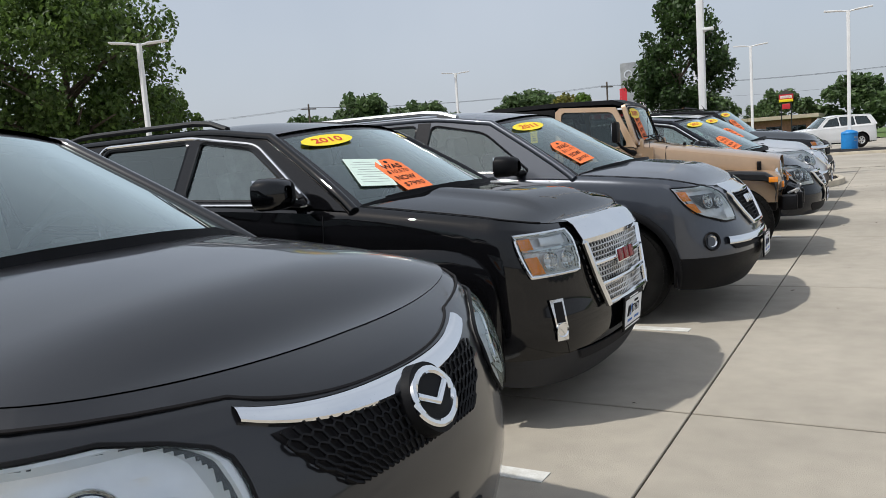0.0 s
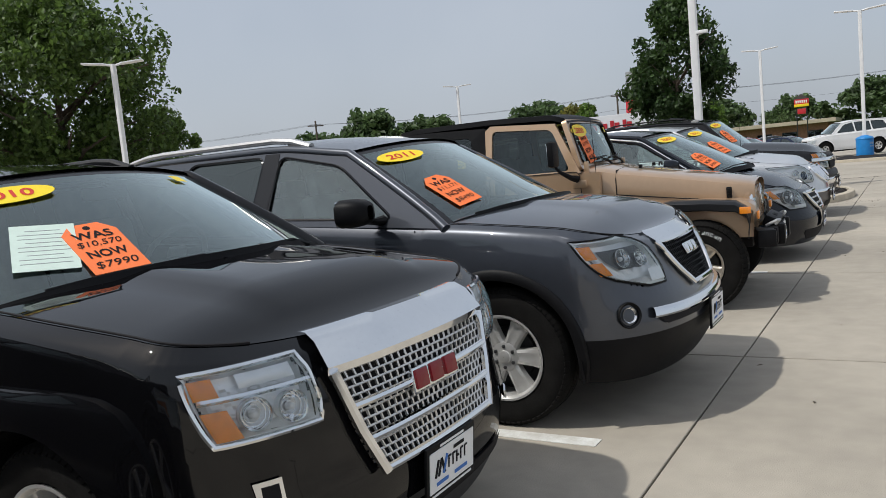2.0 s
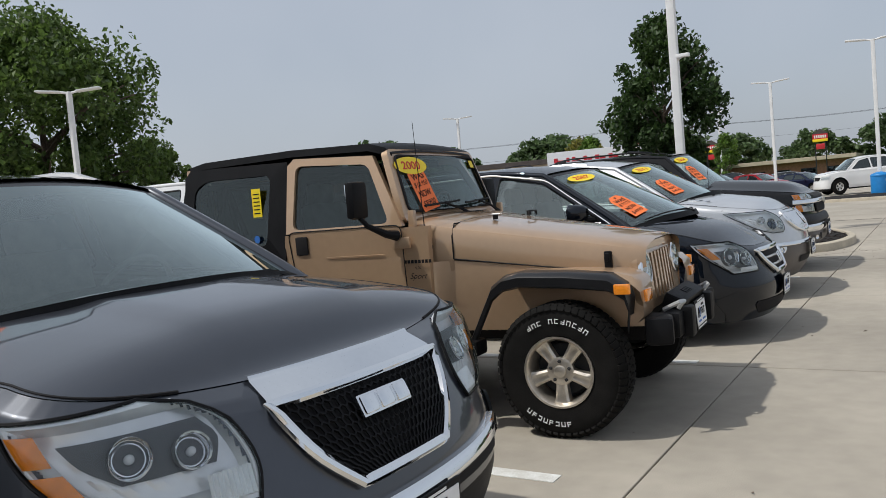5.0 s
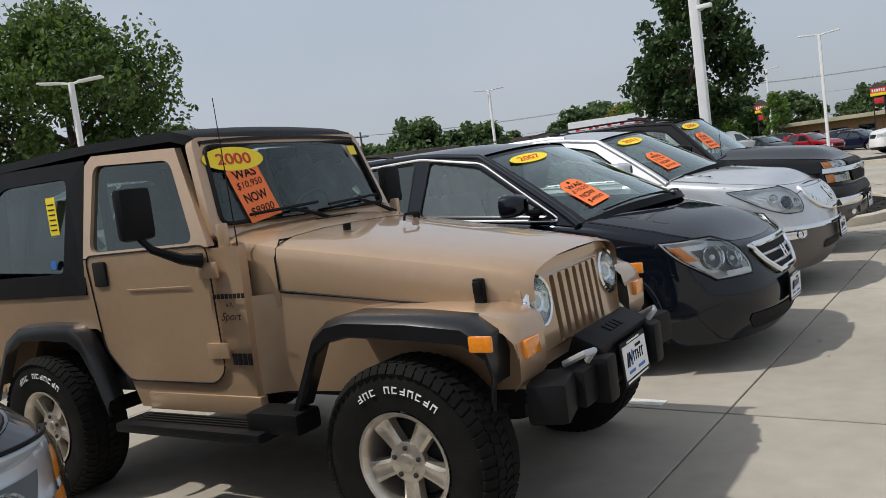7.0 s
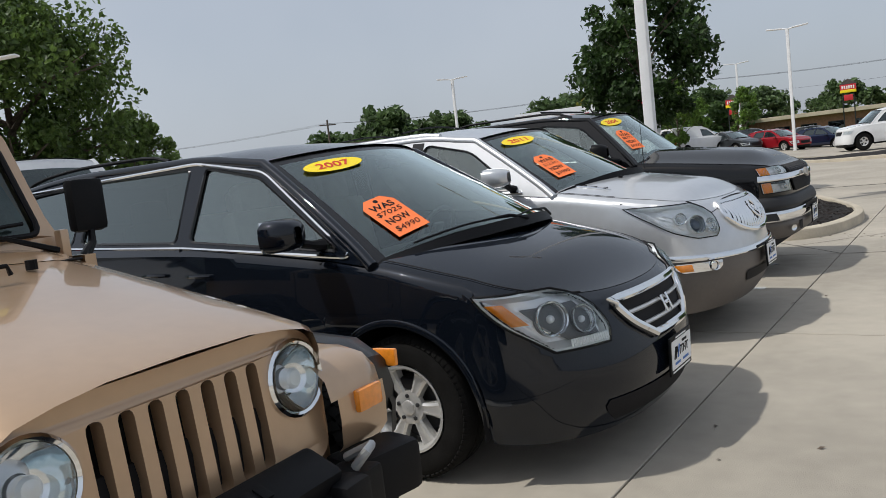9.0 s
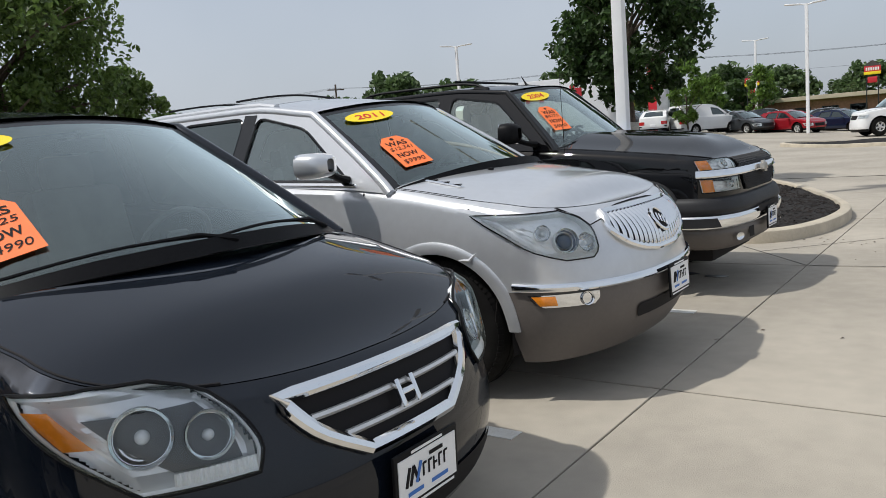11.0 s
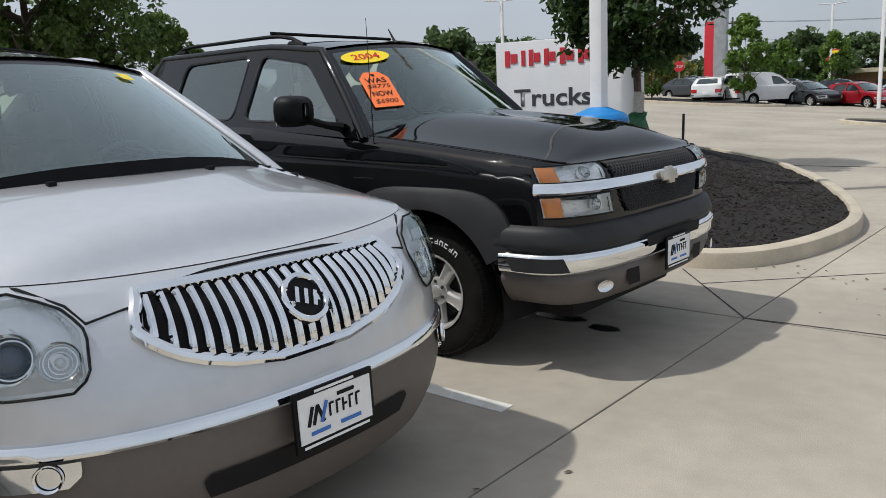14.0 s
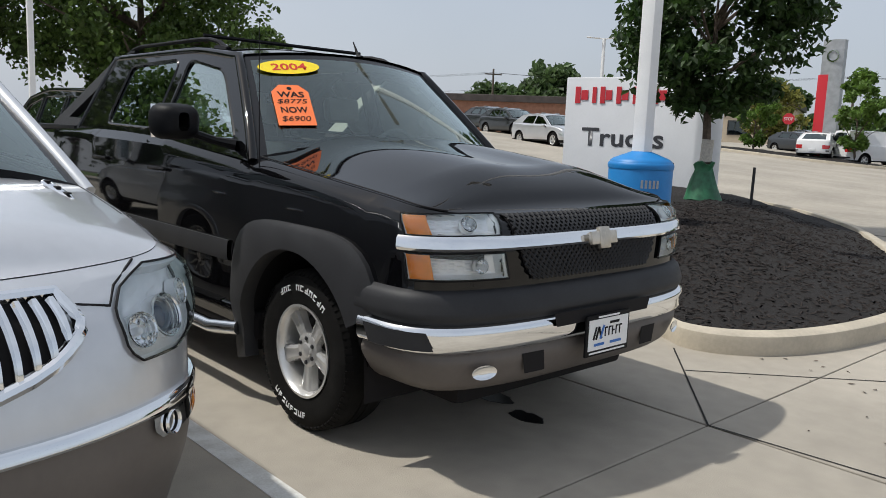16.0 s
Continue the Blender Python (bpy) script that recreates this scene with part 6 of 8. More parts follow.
# grille face with seven slots and round lamps
face = rounded([(-0.50, 0.68), (0.50, 0.68), (0.51, 1.03), (0.40, 1.088), (-0.40, 1.088), (-0.51, 1.03)], 0.08)
slots = [rounded([(k * 0.079 - 0.021, 0.735), (k * 0.079 + 0.021, 0.735), (k * 0.079 + 0.021, 1.02), (k * 0.079 - 0.021, 1.02)], 0.02, 3) for k in range(-3, 4)]
slots += [[(s * 0.395 + 0.098 * math.cos(2 * math.pi * k / 28), 0.935 + 0.098 * math.sin(2 * math.pi * k / 28)) for k in range(28)] for s in (-1, 1)]
gp = lambda y, z: Vector((-0.20 - 0.10 * (z - 0.7) - 0.02 * (y / 0.5) ** 2, y, z))
obj("grille", polygon_panel(face, slots, gp, Vector((-0.05, 0, 0))), TAN_PAINT, jeep, "tan seven-slot grille")
obj("radiator", Geo().box((-0.33, 0, 0.87), (0.03, 0.56, 0.36), 0.005), INK, jeep)
for s in (-1, 1):
    m = pose(-0.236, s * 0.395, 0.935, 90, 0, 90) @ pose(0, 0, 0, -6, 0, 0)
    hl = obj("headlight", turned([(0.112, -0.02), (0.112, 0.012), (0.104, 0.02), (0.096, 0.014)], m, 32), CHROME, jeep, "round headlight in a chrome ring", fix=False)
    obj("reflector", disc(0.094, m @ pose(0, 0, 0.012), 0.05), CHROME, hl, fix=False)
    obj("bulb_shield", turned([(0.03, -0.03), (0.03, 0.0), (0.022, 0.008), (0.0005, 0.01)], m, 18), REFLECT, hl, fix=False)
    obj("lens", turned([(0.096, 0.014), (0.08, 0.024), (0.05, 0.032), (0.0005, 0.036)], m, 32), LENS, hl, fix=False)
    # flat front fender with sloping nose, plastic flare
    fd = [(0.17, 0.84), (0.185, 0.90), (0.23, 0.94), (0.32, 0.962), (0.6, 0.975), (0.95, 0.985), (1.08, 0.955)]
    g = Geo().grid([[Vector((-d, s * y, z + dz)) for y, dz in ((0.47, 0.0), (0.66, 0.0), (0.715, -0.012), (0.73, -0.06))] for d, z in fd])
    obj("fender", g, TAN_PAINT, jeep)
    nose = Geo().grid([[Vector((-0.165 - 0.02 * abs(v), s * y, z)) for y in (0.50, 0.60, 0.70, 0.73)] for v, z in ((0.25, 0.84), (0, 0.78), (0.25, 0.70), (2.0, 0.66))])
    obj("fender_nose", nose, TAN_PAINT, jeep)
    obj("turn_light", Geo().box((-0.162, s * 0.635, 0.81), (0.03, 0.12, 0.07), 0.01, Matrix()), AMBER, jeep, "amber turn signal")
    ft = [(0.235, 0.70), (0.22, 0.80), (0.245, 0.885), (0.34, 0.942), (0.6, 0.965), (0.92, 0.975), (1.03, 0.955), (1.11, 0.90), (1.22, 0.70), (1.30, 0.555)]
    rows = [[Vector((-d + k * 0.0, s * y, z + dz)) for y, dz in ((0.70, 0.012), (0.77, 0.012), (0.83, 0.004), (0.855, -0.02), (0.855, -0.075), (0.83, -0.085))] for k, (d, z) in enumerate(ft)]
    fl = obj("fender_flare", Geo().grid(rows), SATIN, jeep, "black plastic fender flare")
    obj("side_marker", Geo().box((-0.25, s * 0.862, 0.872), (0.10, 0.02, 0.06), 0.008, Matrix.Translation((0, 0, 0))), AMBER, fl, "amber side marker")
    rt = [(2.42, 0.56), (2.50, 0.75), (2.60, 0.90), (2.70, 0.955), (2.95, 0.965), (3.2, 0.955), (3.36, 0.88), (3.50, 0.68), (3.55, 0.6)]
    rows = [[Vector((-d, s * y, z + dz)) for y, dz in ((0.75, 0.012), (0.80, 0.01), (0.84, 0.0), (0.855, -0.03), (0.855, -0.075), (0.835, -0.08))] for d, z in [(a + 0.24, b) for a, b in rt]]
    obj("fender_flare", Geo().grid(rows), SATIN, jeep, "black plastic fender flare")
    # tub side with rear wheel opening; the door lies on it
    tub = [(1.60, 1.30), (1.60, 0.52), (2.50, 0.52), (2.58, 0.70), (2.68, 0.86), (2.80, 0.93), (3.28, 0.93), (3.42, 0.85), (3.56, 0.65), (3.58, 0.55), (3.88, 0.55), (3.90, 1.12), (2.86, 1.12), (2.84, 1.30)]
    obj("tub_side", polygon_panel(tub, [], lambda d, z: Vector((-d, s * (0.755 - 0.03 * max(0, z - 1.0)), z)), Vector((0, -s * 0.05, 0))), TAN_PAINT, jeep, smooth=False)
    dr = rounded([(1.80, 1.32), (1.78, 0.72), (1.86, 0.66), (2.55, 0.66), (2.72, 0.82), (2.80, 1.32)], 0.06)
    door = obj("door", polygon_panel(dr, [], lambda d, z: Vector((-d, s * (0.768 - 0.03 * max(0, z - 1.0)), z)), Vector((0, -s * 0.02, 0))), TAN_PAINT, jeep, smooth=False)
    fro = [(1.79, 1.31), (2.06, 1.80), (2.78, 1.845), (2.84, 1.80), (2.82, 1.31)]
    fri = rounded([(1.90, 1.335), (2.10, 1.745), (2.76, 1.79), (2.76, 1.335)], 0.06)
    jy = lambda z: 0.76 - 0.22 * max(0, z - 1.3)
    obj("door_frame", polygon_panel(fro, [fri], lambda d, z: Vector((-d, s * jy(z), z)), Vector((0, -s * 0.04, 0))), TAN_PAINT, door, smooth=False)
    obj("door_window", Geo().add([Vector((-d, s * (jy(z) - 0.02), z)) for d, z in fri], [tuple(range(len(fri)))]), GLASS_MID, door, smooth=False)
    obj("door_gap", Geo().tube([Vector((-d, s * (0.771 - 0.03 * max(0, z - 1.0)), z)) for d, z in dr], 0.004, 5, closed=True), INK, door, fix=False)
    hb = obj("door_handle", Geo().box((-2.67, s * 0.768, 1.22), (0.11, 0.02, 0.13), 0.012), INK, door, "black paddle door handle")
    for z in (0.82, 1.20):
        obj("door_hinge", Geo().box((-1.80, s * 0.775, z), (0.15, 0.02, 0.075), 0.008), TAN_PAINT, door)
    obj("door_crease", Geo().tube([(-1.95, s * 0.771, 1.13), (-2.45, s * 0.771, 1.13)], 0.004, 5), TAN_PAINT, door, fix=False)
    obj("rocker", Geo().box((-2.0, s * 0.74, 0.555), (0.85, 0.05, 0.09), 0.012), TAN_PAINT, jeep)
    st = obj("side_step", Geo().box((-1.93, s * 0.86, 0.475), (1.05, 0.20, 0.05), 0.018), BLACKP, jeep, "black plastic side step")
    for k in range(4):
        obj("step_rib", Geo().box((-1.93, s * (0.80 + 0.03 * k), 0.503), (0.85, 0.012, 0.008), 0.002), BLACKP, st)
    obj("step_bracket", Geo().box((-1.37, s * 0.83, 0.53), (0.32, 0.16, 0.10), 0.025), BLACKP, st)
    # hood latch and cowl hinge
    obj("hood_latch", Geo().box((-0.42, s * 0.545, 1.00), (0.05, 0.03, 0.13), 0.01).box((-0.42, s * 0.56, 1.03), (0.035, 0.03, 0.05), 0.008), BLACKP, jeep, "black rubber hood latch")
    # windshield frame hinge and quarter of hardtop
    ht = [(2.84, 1.83), (3.86, 1.86), (3.92, 1.80), (3.92, 1.115), (2.84, 1.115)]
    hw_ = rounded([(3.0, 1.235), (3.0, 1.75), (3.68, 1.76), (3.80, 1.70), (3.80, 1.235)], 0.07)
    hs = obj("hardtop_side", polygon_panel(ht, [hw_], lambda d, z: Vector((-d, s * (jy(z) + 0.004), z)), Vector((0, -s * 0.04, 0))), BLACKP, jeep, "black textured hardtop side", smooth=False)
    obj("quarter_window", Geo().add([Vector((-d, s * (jy(z) - 0.005), z)) for d, z in hw_], [tuple(range(len(hw_)))]), GLASS_MID, hs, smooth=False)
    m = Matrix.Translation((-3.12, s * (jy(1.55) + 0.008), 1.55)) @ pose(0, 0, 0, 90, 0, 0 if s < 0 else 180)
    if s < 0:
        nt = obj("yellow_notice", Geo().slab([(-0.045, -0.11), (0.045, -0.11), (0.045, 0.11), (-0.045, 0.11)], 0.001, m), YELLOW, hs, "yellow printed window notice", smooth=False)
        nl = Geo()
        for k in range(6):
            nl.box((0, 0.07 - 0.028 * k, 0.002), (0.06, 0.008, 0.001), 0, m)
        obj("printed_lines", nl, INK, nt, smooth=False)
        m2 = Matrix.Translation((-3.10, -(jy(1.29) + 0.004), 1.29)) @ pose(0, 0, 0, 90, 0, 0)
        obj("round_sticker", turned([(0.028, 0.0), (0.028, 0.002), (0.0005, 0.002)], m2, 18), BLUEINK, hs, fix=False)
# hardtop roof
rows = []
for d, z, y in ((1.93, 1.80, 0.60), (1.97, 1.845, 0.625), (2.1, 1.885, 0.64), (2.8, 1.91, 0.645), (3.7, 1.905, 0.645), (3.88, 1.88, 0.64), (3.93, 1.80, 0.64)):
    rows.append([Vector((-d, y * u, z - (0.05 if abs(u) == 1 else 0.0) + 0.02 * (1 - u * u))) for u in (-1, -0.985, -0.93, -0.7, -0.35, 0, 0.35, 0.7, 0.93, 0.985, 1)])
obj("hardtop_roof", Geo().grid(rows), BLACKP, jeep, "black textured hardtop roof")
tb = polygon_panel([(-0.76, 0.55), (0.76, 0.55), (0.64, 1.86), (-0.64, 1.86)], [rounded([(-0.6, 1.22), (0.6, 1.22), (0.55, 1.76), (-0.55, 1.76)], 0.06)], lambda y, z: Vector((-3.91, y, z)), Vector((0.04, 0, 0)))
obj("tailgate", tb, TAN_PAINT, jeep, smooth=False)
obj("rear_window", Geo().add([(-3.9, -0.6, 1.22), (-3.9, 0.6, 1.22), (-3.9, 0.55, 1.76), (-3.9, -0.55, 1.76)], [(0, 1, 2, 3)]), GLASS_PLAIN, jeep, smooth=False)
# windshield frame, nearly upright
wx = lambda z: -1.73 - 0.36 * (z - 1.36)
wp = lambda y, z: Vector((wx(z) - 0.06 * (y / 0.7) ** 2, y, z))
fo = rounded([(-0.715, 1.335), (0.715, 1.335), (0.635, 1.835), (-0.635, 1.835)], 0.05)
fi = rounded([(-0.645, 1.40), (0.645, 1.40), (0.585, 1.785), (-0.585, 1.785)], 0.05)
wf = obj("windshield_frame", polygon_panel(fo, [fi], wp, Vector((-0.05, 0, -0.01))), TAN_PAINT, jeep)
N = 16
P = [[wp(lerp(-1, 1, j / N) * lerp(0.648, 0.588, i / 8), lerp(1.398, 1.788, i / 8)) + Vector((-0.012, 0, 0)) for j in range(N + 1)] for i in range(9)]
obj("windshield", Geo().grid(P), GLASS_PLAIN, wf)
obj("windshield_seal", Geo().tube([wp(y, z) + Vector((0.002, 0, 0)) for y, z in fi], 0.012, 6, closed=True), INK, wf, fix=False)
for s in (-1, 1):
    obj("windshield_hinge", Geo().box((-1.74, s * 0.70, 1.33), (0.05, 0.04, 0.16), 0.012), TAN_PAINT, wf)
wpr = Geo()
for y0, y1 in ((-0.50, -0.02), (0.06, 0.56)):
    wpr.tube([wp(lerp(y0, y1, k / 6), 1.43 + 0.02 * k / 6) + Vector((0.035, 0, 0)) for k in range(7)], 0.008, 5)
    wpr.tube([wp(y1 + 0.1, 1.33) + Vector((0.06, 0, 0)), wp(lerp(y0, y1, 0.8), 1.40) + Vector((0.06, 0, 0)), wp(lerp(y0, y1, 0.5), 1.44) + Vector((0.04, 0, 0))], [0.014, 0.01, 0.007], 5)
obj("wiper", wpr, BLACKP, jeep, fix=False)


def jeep_frame(y, z, roll=0):
    o = wp(y, z)
    uy = (wp(y, z + 0.05) - wp(y, z - 0.05)).normalized()
    ux = (wp(y + 0.05, z) - wp(y - 0.05, z)).normalized()
    uz = ux.cross(uy).normalized()
    uy = uz.cross(ux)
    return Matrix(((ux.x, uy.x, uz.x, o.x), (ux.y, uy.y, uz.y, o.y), (ux.z, uy.z, uz.z, o.z), (0, 0, 0, 1))) @ pose(0, 0, 0.004, 0, 0, roll)


year_decal(jeep, jeep_frame(-0.44, 1.715), "2000")
text_decal(jeep, jeep_frame(-0.40, 1.56, 10) @ pose(0, 0, -0.003), "$10,950", "$8900")
obj("yellow_tag", Geo().slab([(-0.04, -0.03), (0.04, -0.03), (0.04, 0.03), (-0.04, 0.03)], 0.001, jeep_frame(0.53, 1.73)), YELLOW, jeep, smooth=False)
# bumper, guard, plate
obj("bumper", Geo().box((-0.085, 0, 0.60), (0.14, 0.98, 0.15), 0.02), BLACKP, jeep, "worn black steel bumper")
for s in (-1, 1):
    obj("bumper_end", Geo().box((0, 0, 0), (0.17, 0.26, 0.16), 0.03, pose(-0.12, s * 0.575, 0.60, 0, 0, -s * 14)), BLACKP, jeep)
    obj("bumper_guard", Geo().box((-0.01, s * 0.31, 0.60), (0.10, 0.11, 0.19), 0.022), BLACKP, jeep)
    obj("tow_hook", Geo().tube([(-0.12, s * 0.45, 0.69), (-0.02, s * 0.45, 0.735), (0.0, s * 0.40, 0.735), (-0.04, s * 0.39, 0.69)], 0.014, 8), GALV, jeep, fix=False)
brow = obj("bumper_brow", Geo().box((0, 0, 0), (0.14, 0.62, 0.10), 0.02, pose(-0.09, 0, 0.705, 0, 24, 0)), BLACKP, jeep)
mk = Geo()
for k in range(4):
    mk.box((0, (k - 1.5) * 0.045, 0.052), (0.05, 0.032, 0.006), 0.004, pose(-0.09, 0, 0.705, 0, 24, 0))
obj("raised_mark", mk, BLACKP, brow, "raised maker's mark as blocks")
plate(jeep, pose(0.0, 0.03, 0.595, 90, 0, 90) @ pose(0, 0, 0, -4, 0, 0))
# underside, axle, floor, seats
ub = Geo().box((-2.0, 0, 0.55), (3.5, 0.74, 0.12), 0.02).tube([(-0.68, -0.6, RW), (-0.68, 0.6, RW)], 0.045, 8).tube([(-3.25, -0.6, RW), (-3.25, 0.6, RW)], 0.045, 8).box((-0.68, 0.1, RW), (0.24, 0.24, 0.24), 0.08)
ub.box((-2.75, 0, 0.62), (2.3, 1.42, 0.08), 0.02).box((-0.8, 0, 0.75), (1.1, 0.9, 0.3), 0.05)
obj("underbody", ub, INK, jeep)
for y in (-0.34, 0.34):
    st = Geo().box((-2.45, y, 0.92), (0.48, 0.46, 0.14), 0.05).box((0, 0, 0), (0.13, 0.46, 0.60), 0.05, pose(-2.72, y, 1.22, 0, -12, 0)).box((-2.80, y, 1.58), (0.09, 0.26, 0.17), 0.04)
    obj("front_seat", st, SEATGREY, jeep)
obj("dashboard", Geo().box((-1.98, 0, 1.25), (0.22, 1.30, 0.20), 0.05), DASH, jeep)
t = pose(-2.16, 0.36, 1.36, 0, -64, 0)
obj("steering_wheel", Geo().tube([t @ Vector((0.185 * math.cos(2 * math.pi * k / 24), 0.185 * math.sin(2 * math.pi * k / 24), 0)) for k in range(24)], 0.014, 8, closed=True).box((0, 0, 0), (0.13, 0.12, 0.03), 0.01, t), DASH, jeep, fix=False)
rb = Geo()
for s in (-1, 1):
    rb.tube([(-2.85, s * 0.55, 0.7), (-2.88, s * 0.54, 1.70), (-2.92, s * 0.50, 1.78), (-3.6, s * 0.52, 1.72), (-3.85, s * 0.55, 1.1)], 0.028, 8)
rb.tube([(-2.9, -0.5, 1.78), (-2.9, 0.5, 1.78)], 0.028, 8)
obj("roll_bar", rb, INK, jeep, fix=False)
obj("rear_view_mirror", Geo().box((-1.97, 0, 1.74), (0.03, 0.22, 0.06), 0.012), INK, jeep)
# mirrors on brackets, antenna, hood fittings, badges
for s in (-1, 1):
    mh = obj("door_mirror", Geo().box((-1.98, s * 0.99, 1.50), (0.07, 0.17, 0.24), 0.03), BLACKP, jeep, "square black door mirror")
    obj("mirror_glass", Geo().box((-2.017, s * 0.99, 1.50), (0.006, 0.14, 0.21), 0.002), CHROME, mh)
    obj("mirror_arm", Geo().tube([(-1.97, s * 0.99, 1.39), (-1.93, s * 0.96, 1.33), (-1.86, s * 0.86, 1.27), (-1.82, s * 0.78, 1.25)], [0.016, 0.018, 0.026, 0.035], 8), BLACKP, mh, fix=False)
an = obj("antenna", Geo().tube([(-1.63, -0.70, 1.15), (-1.645, -0.70, 1.2), (-1.68, -0.69, 1.98)], [0.01, 0.004, 0.002], 5), INK, jeep, fix=False)
obj("antenna_base", turned([(0.03, 0), (0.028, 0.03), (0.012, 0.05), (0.0005, 0.05)], pose(-1.63, -0.69, 1.16, 90, 0, 0), 16), BLACKP, an, fix=False)
hv = Geo()
for k in range(9):
    hv.box((-1.62, -0.12 + 0.03 * k, 1.362), (0.09, 0.008, 0.006), 0.002)
obj("cowl_vent", hv, BLACKP, jeep)
obj("hood_bumper", Geo().tube([(-1.30, -0.30, 1.297), (-1.30, -0.30, 1.33)], 0.02, 8).tube([(-1.30, 0.30, 1.297), (-1.30, 0.30, 1.33)], 0.02, 8), BLACKP, jeep, fix=False)
obj("hood_loop", Geo().tube([(-1.18, 0.02, 1.30), (-1.18, 0.03, 1.33), (-1.18, 0.15, 1.33), (-1.18, 0.16, 1.30)], 0.008, 6), BLACKP, jeep, fix=False)
lettering("4.0L", 0.022, Matrix.Translation((-1.68, -0.772, 1.035)) @ pose(0, 0, 0, 90, 0, 0), jeep, INK)
lettering("Sport", 0.05, Matrix.Translation((-1.68, -0.772, 0.975)) @ pose(0, 0, 0, 90, 0, 0), jeep, INK, shear=0.4, width=0.14)
for k in range(8):
    obj("name_badge", Geo().box((-1.78 + 0.028 * k, -0.772, 1.075), (0.02, 0.003, 0.022), 0), INK, jeep, smooth=False)
for k in range(4):
    obj("name_badge", Geo().box((-1.70 + 0.035 * k, -0.773, 0.78), (0.028, 0.006, 0.055), 0.002), INK, jeep, smooth=False)
for d in (0.68, 3.25):
    for s in (-1, 1):
        e = wheel(jeep, (-d, s * 0.75, RW), s, RW, 0.27, 0.205, 5, (0.035, 0.05), GOLDALLOY, True, True, 5)
        e.scale = (1 / 0.945, 1, 1)


# ---- rising far lot and lawns ----
def rise(x, y):
    return 0.07 * min(24.0, max(0.0, -x - 6)) * smoothstep(26, 42, y)


def sheet(name, x0, x1, nx, y0, y1, ny, mat, lift, label, cat):
    rows = [[(lerp(x0, x1, i / nx), lerp(y0, y1, j / ny), rise(lerp(x0, x1, i / nx), lerp(y0, y1, j / ny)) + lift) for i in range(nx + 1)] for j in range(ny + 1)]
    tagged(obj(name, Geo().grid(rows), mat), label, cat, kind="structure")


sheet("road", -70, 69, 60, 31.13, 96, 40, CONCRETE, 0.006, "pale concrete drive and far parking lot", "road")
sheet("ground_lawn", -300, 300, 60, 96.01, 420, 20, GRASS, 0.01, "far lawn beyond the parking lot", "ground")
sheet("ground_verge", -300, -70.01, 20, -60, 96, 16, GRASS, 0.01, "lawn beside the lot under the trees", "ground")

# ---- planting island with kerb and mulch ----
def smooth_loop(pts, n=6):
    out, m = [], len(pts)
    for i in range(m):
        p0, p1, p2, p3 = (Vector(pts[(i + k) % m]) for k in (-1, 0, 1, 2))
        for j in range(n):
            t = j / n
            out.append(0.5 * (2 * p1 + (p2 - p0) * t + (2 * p0 - 5 * p1 + 4 * p2 - p3) * t * t + (3 * p1 - p0 - 3 * p2 + p3) * t ** 3))
    return out


def island(name, outline, height, group=""):
    loop = smooth_loop(outline)
    cen = sum(loop, Vector((0, 0))) / len(loop)
    g = Geo()
    prof = ((0.0, -0.02), (0.0, 0.10), (0.012, 0.135), (0.05, 0.15), (0.17, 0.15), (0.185, 0.13), (0.185, 0.0))
    rows = []
    for ins, z in prof:
        rows.append([Vector((*(p - (p - cen).normalized() * ins), z + rise(p.x, p.y))) for p in loop])
    tagged(obj("kerb", g.grid(rows, wrap=True), KERB), "pale rounded concrete kerb round the planting bed", "kerb", group, "structure")
    g = Geo()
    rows = []
    for k in range(15):
        f = k / 14
        r = []
        for p in loop:
            q = cen + (p - cen) * (1 - f) * ((p - cen).length - 0.18) / (p - cen).length
            dist = (p - q).length
            z = 0.10 + height * smoothstep(0, 3.5, dist) + 0.05 * noise.noise(Vector((q.x * 1.7, q.y * 1.7, 0))) * smoothstep(0, 0.5, dist) + 0.02 * noise.noise(Vector((q.x * 9, q.y * 9, 3)))
            r.append(Vector((q.x, q.y, z + rise(q.x, q.y))))
        rows.append(r)
    tagged(obj(name, g.grid(rows, wrap=True), MULCH), "dark brown shredded bark mulch heaped in the bed", "mulch", kind="stuff")
    return loop, cen, rows


ISLE = [(-3.3, 21.55), (-2.65, 21.36), (-2.2, 21.72), (-1.95, 22.6), (-1.93, 23.8), (-2.25, 25.1), (-3.0, 27.1), (-4.0, 29.1), (-5.4, 31.4), (-7.6, 33.6), (-10.6, 34.6), (-13.2, 33.8), (-13.6, 30.5), (-11.6, 25.5), (-8.5, 21.9), (-5.5, 21.5)]
loop, cen, mrows = island("mulch", ISLE, 0.36)
rnd = random.Random(5)
chips = Geo()
for k in range(15000):
    i, j, u, v = rnd.randrange(13), rnd.randrange(len(loop)), rnd.random(), rnd.random()
    a, b, cc = mrows[i][j], mrows[i][(j + 1) % len(loop)], mrows[i + 1][j]
    p = a + (b - a) * u + (cc - a) * v
    if p.x < -7 or p.y > 30:
        continue
    s = rnd.uniform(0.5, 1.3)
    m = Matrix.Translation(p + Vector((0, 0, 0.006))) @ pose(0, 0, 0, rnd.uniform(-28, 28), rnd.uniform(-28, 28), rnd.uniform(0, 360))
    w, h, t = 0.035 * s, 0.009 * s, 0.005
    chips.add([m @ Vector(q) for q in ((-w, -h, 0), (w, -h * 0.6, 0), (w * 0.9, h, 0), (-w * 0.8, h * 0.7, 0), (0, 0, t * 2))], [(0, 1, 4), (1, 2, 4), (2, 3, 4), (3, 0, 4)])
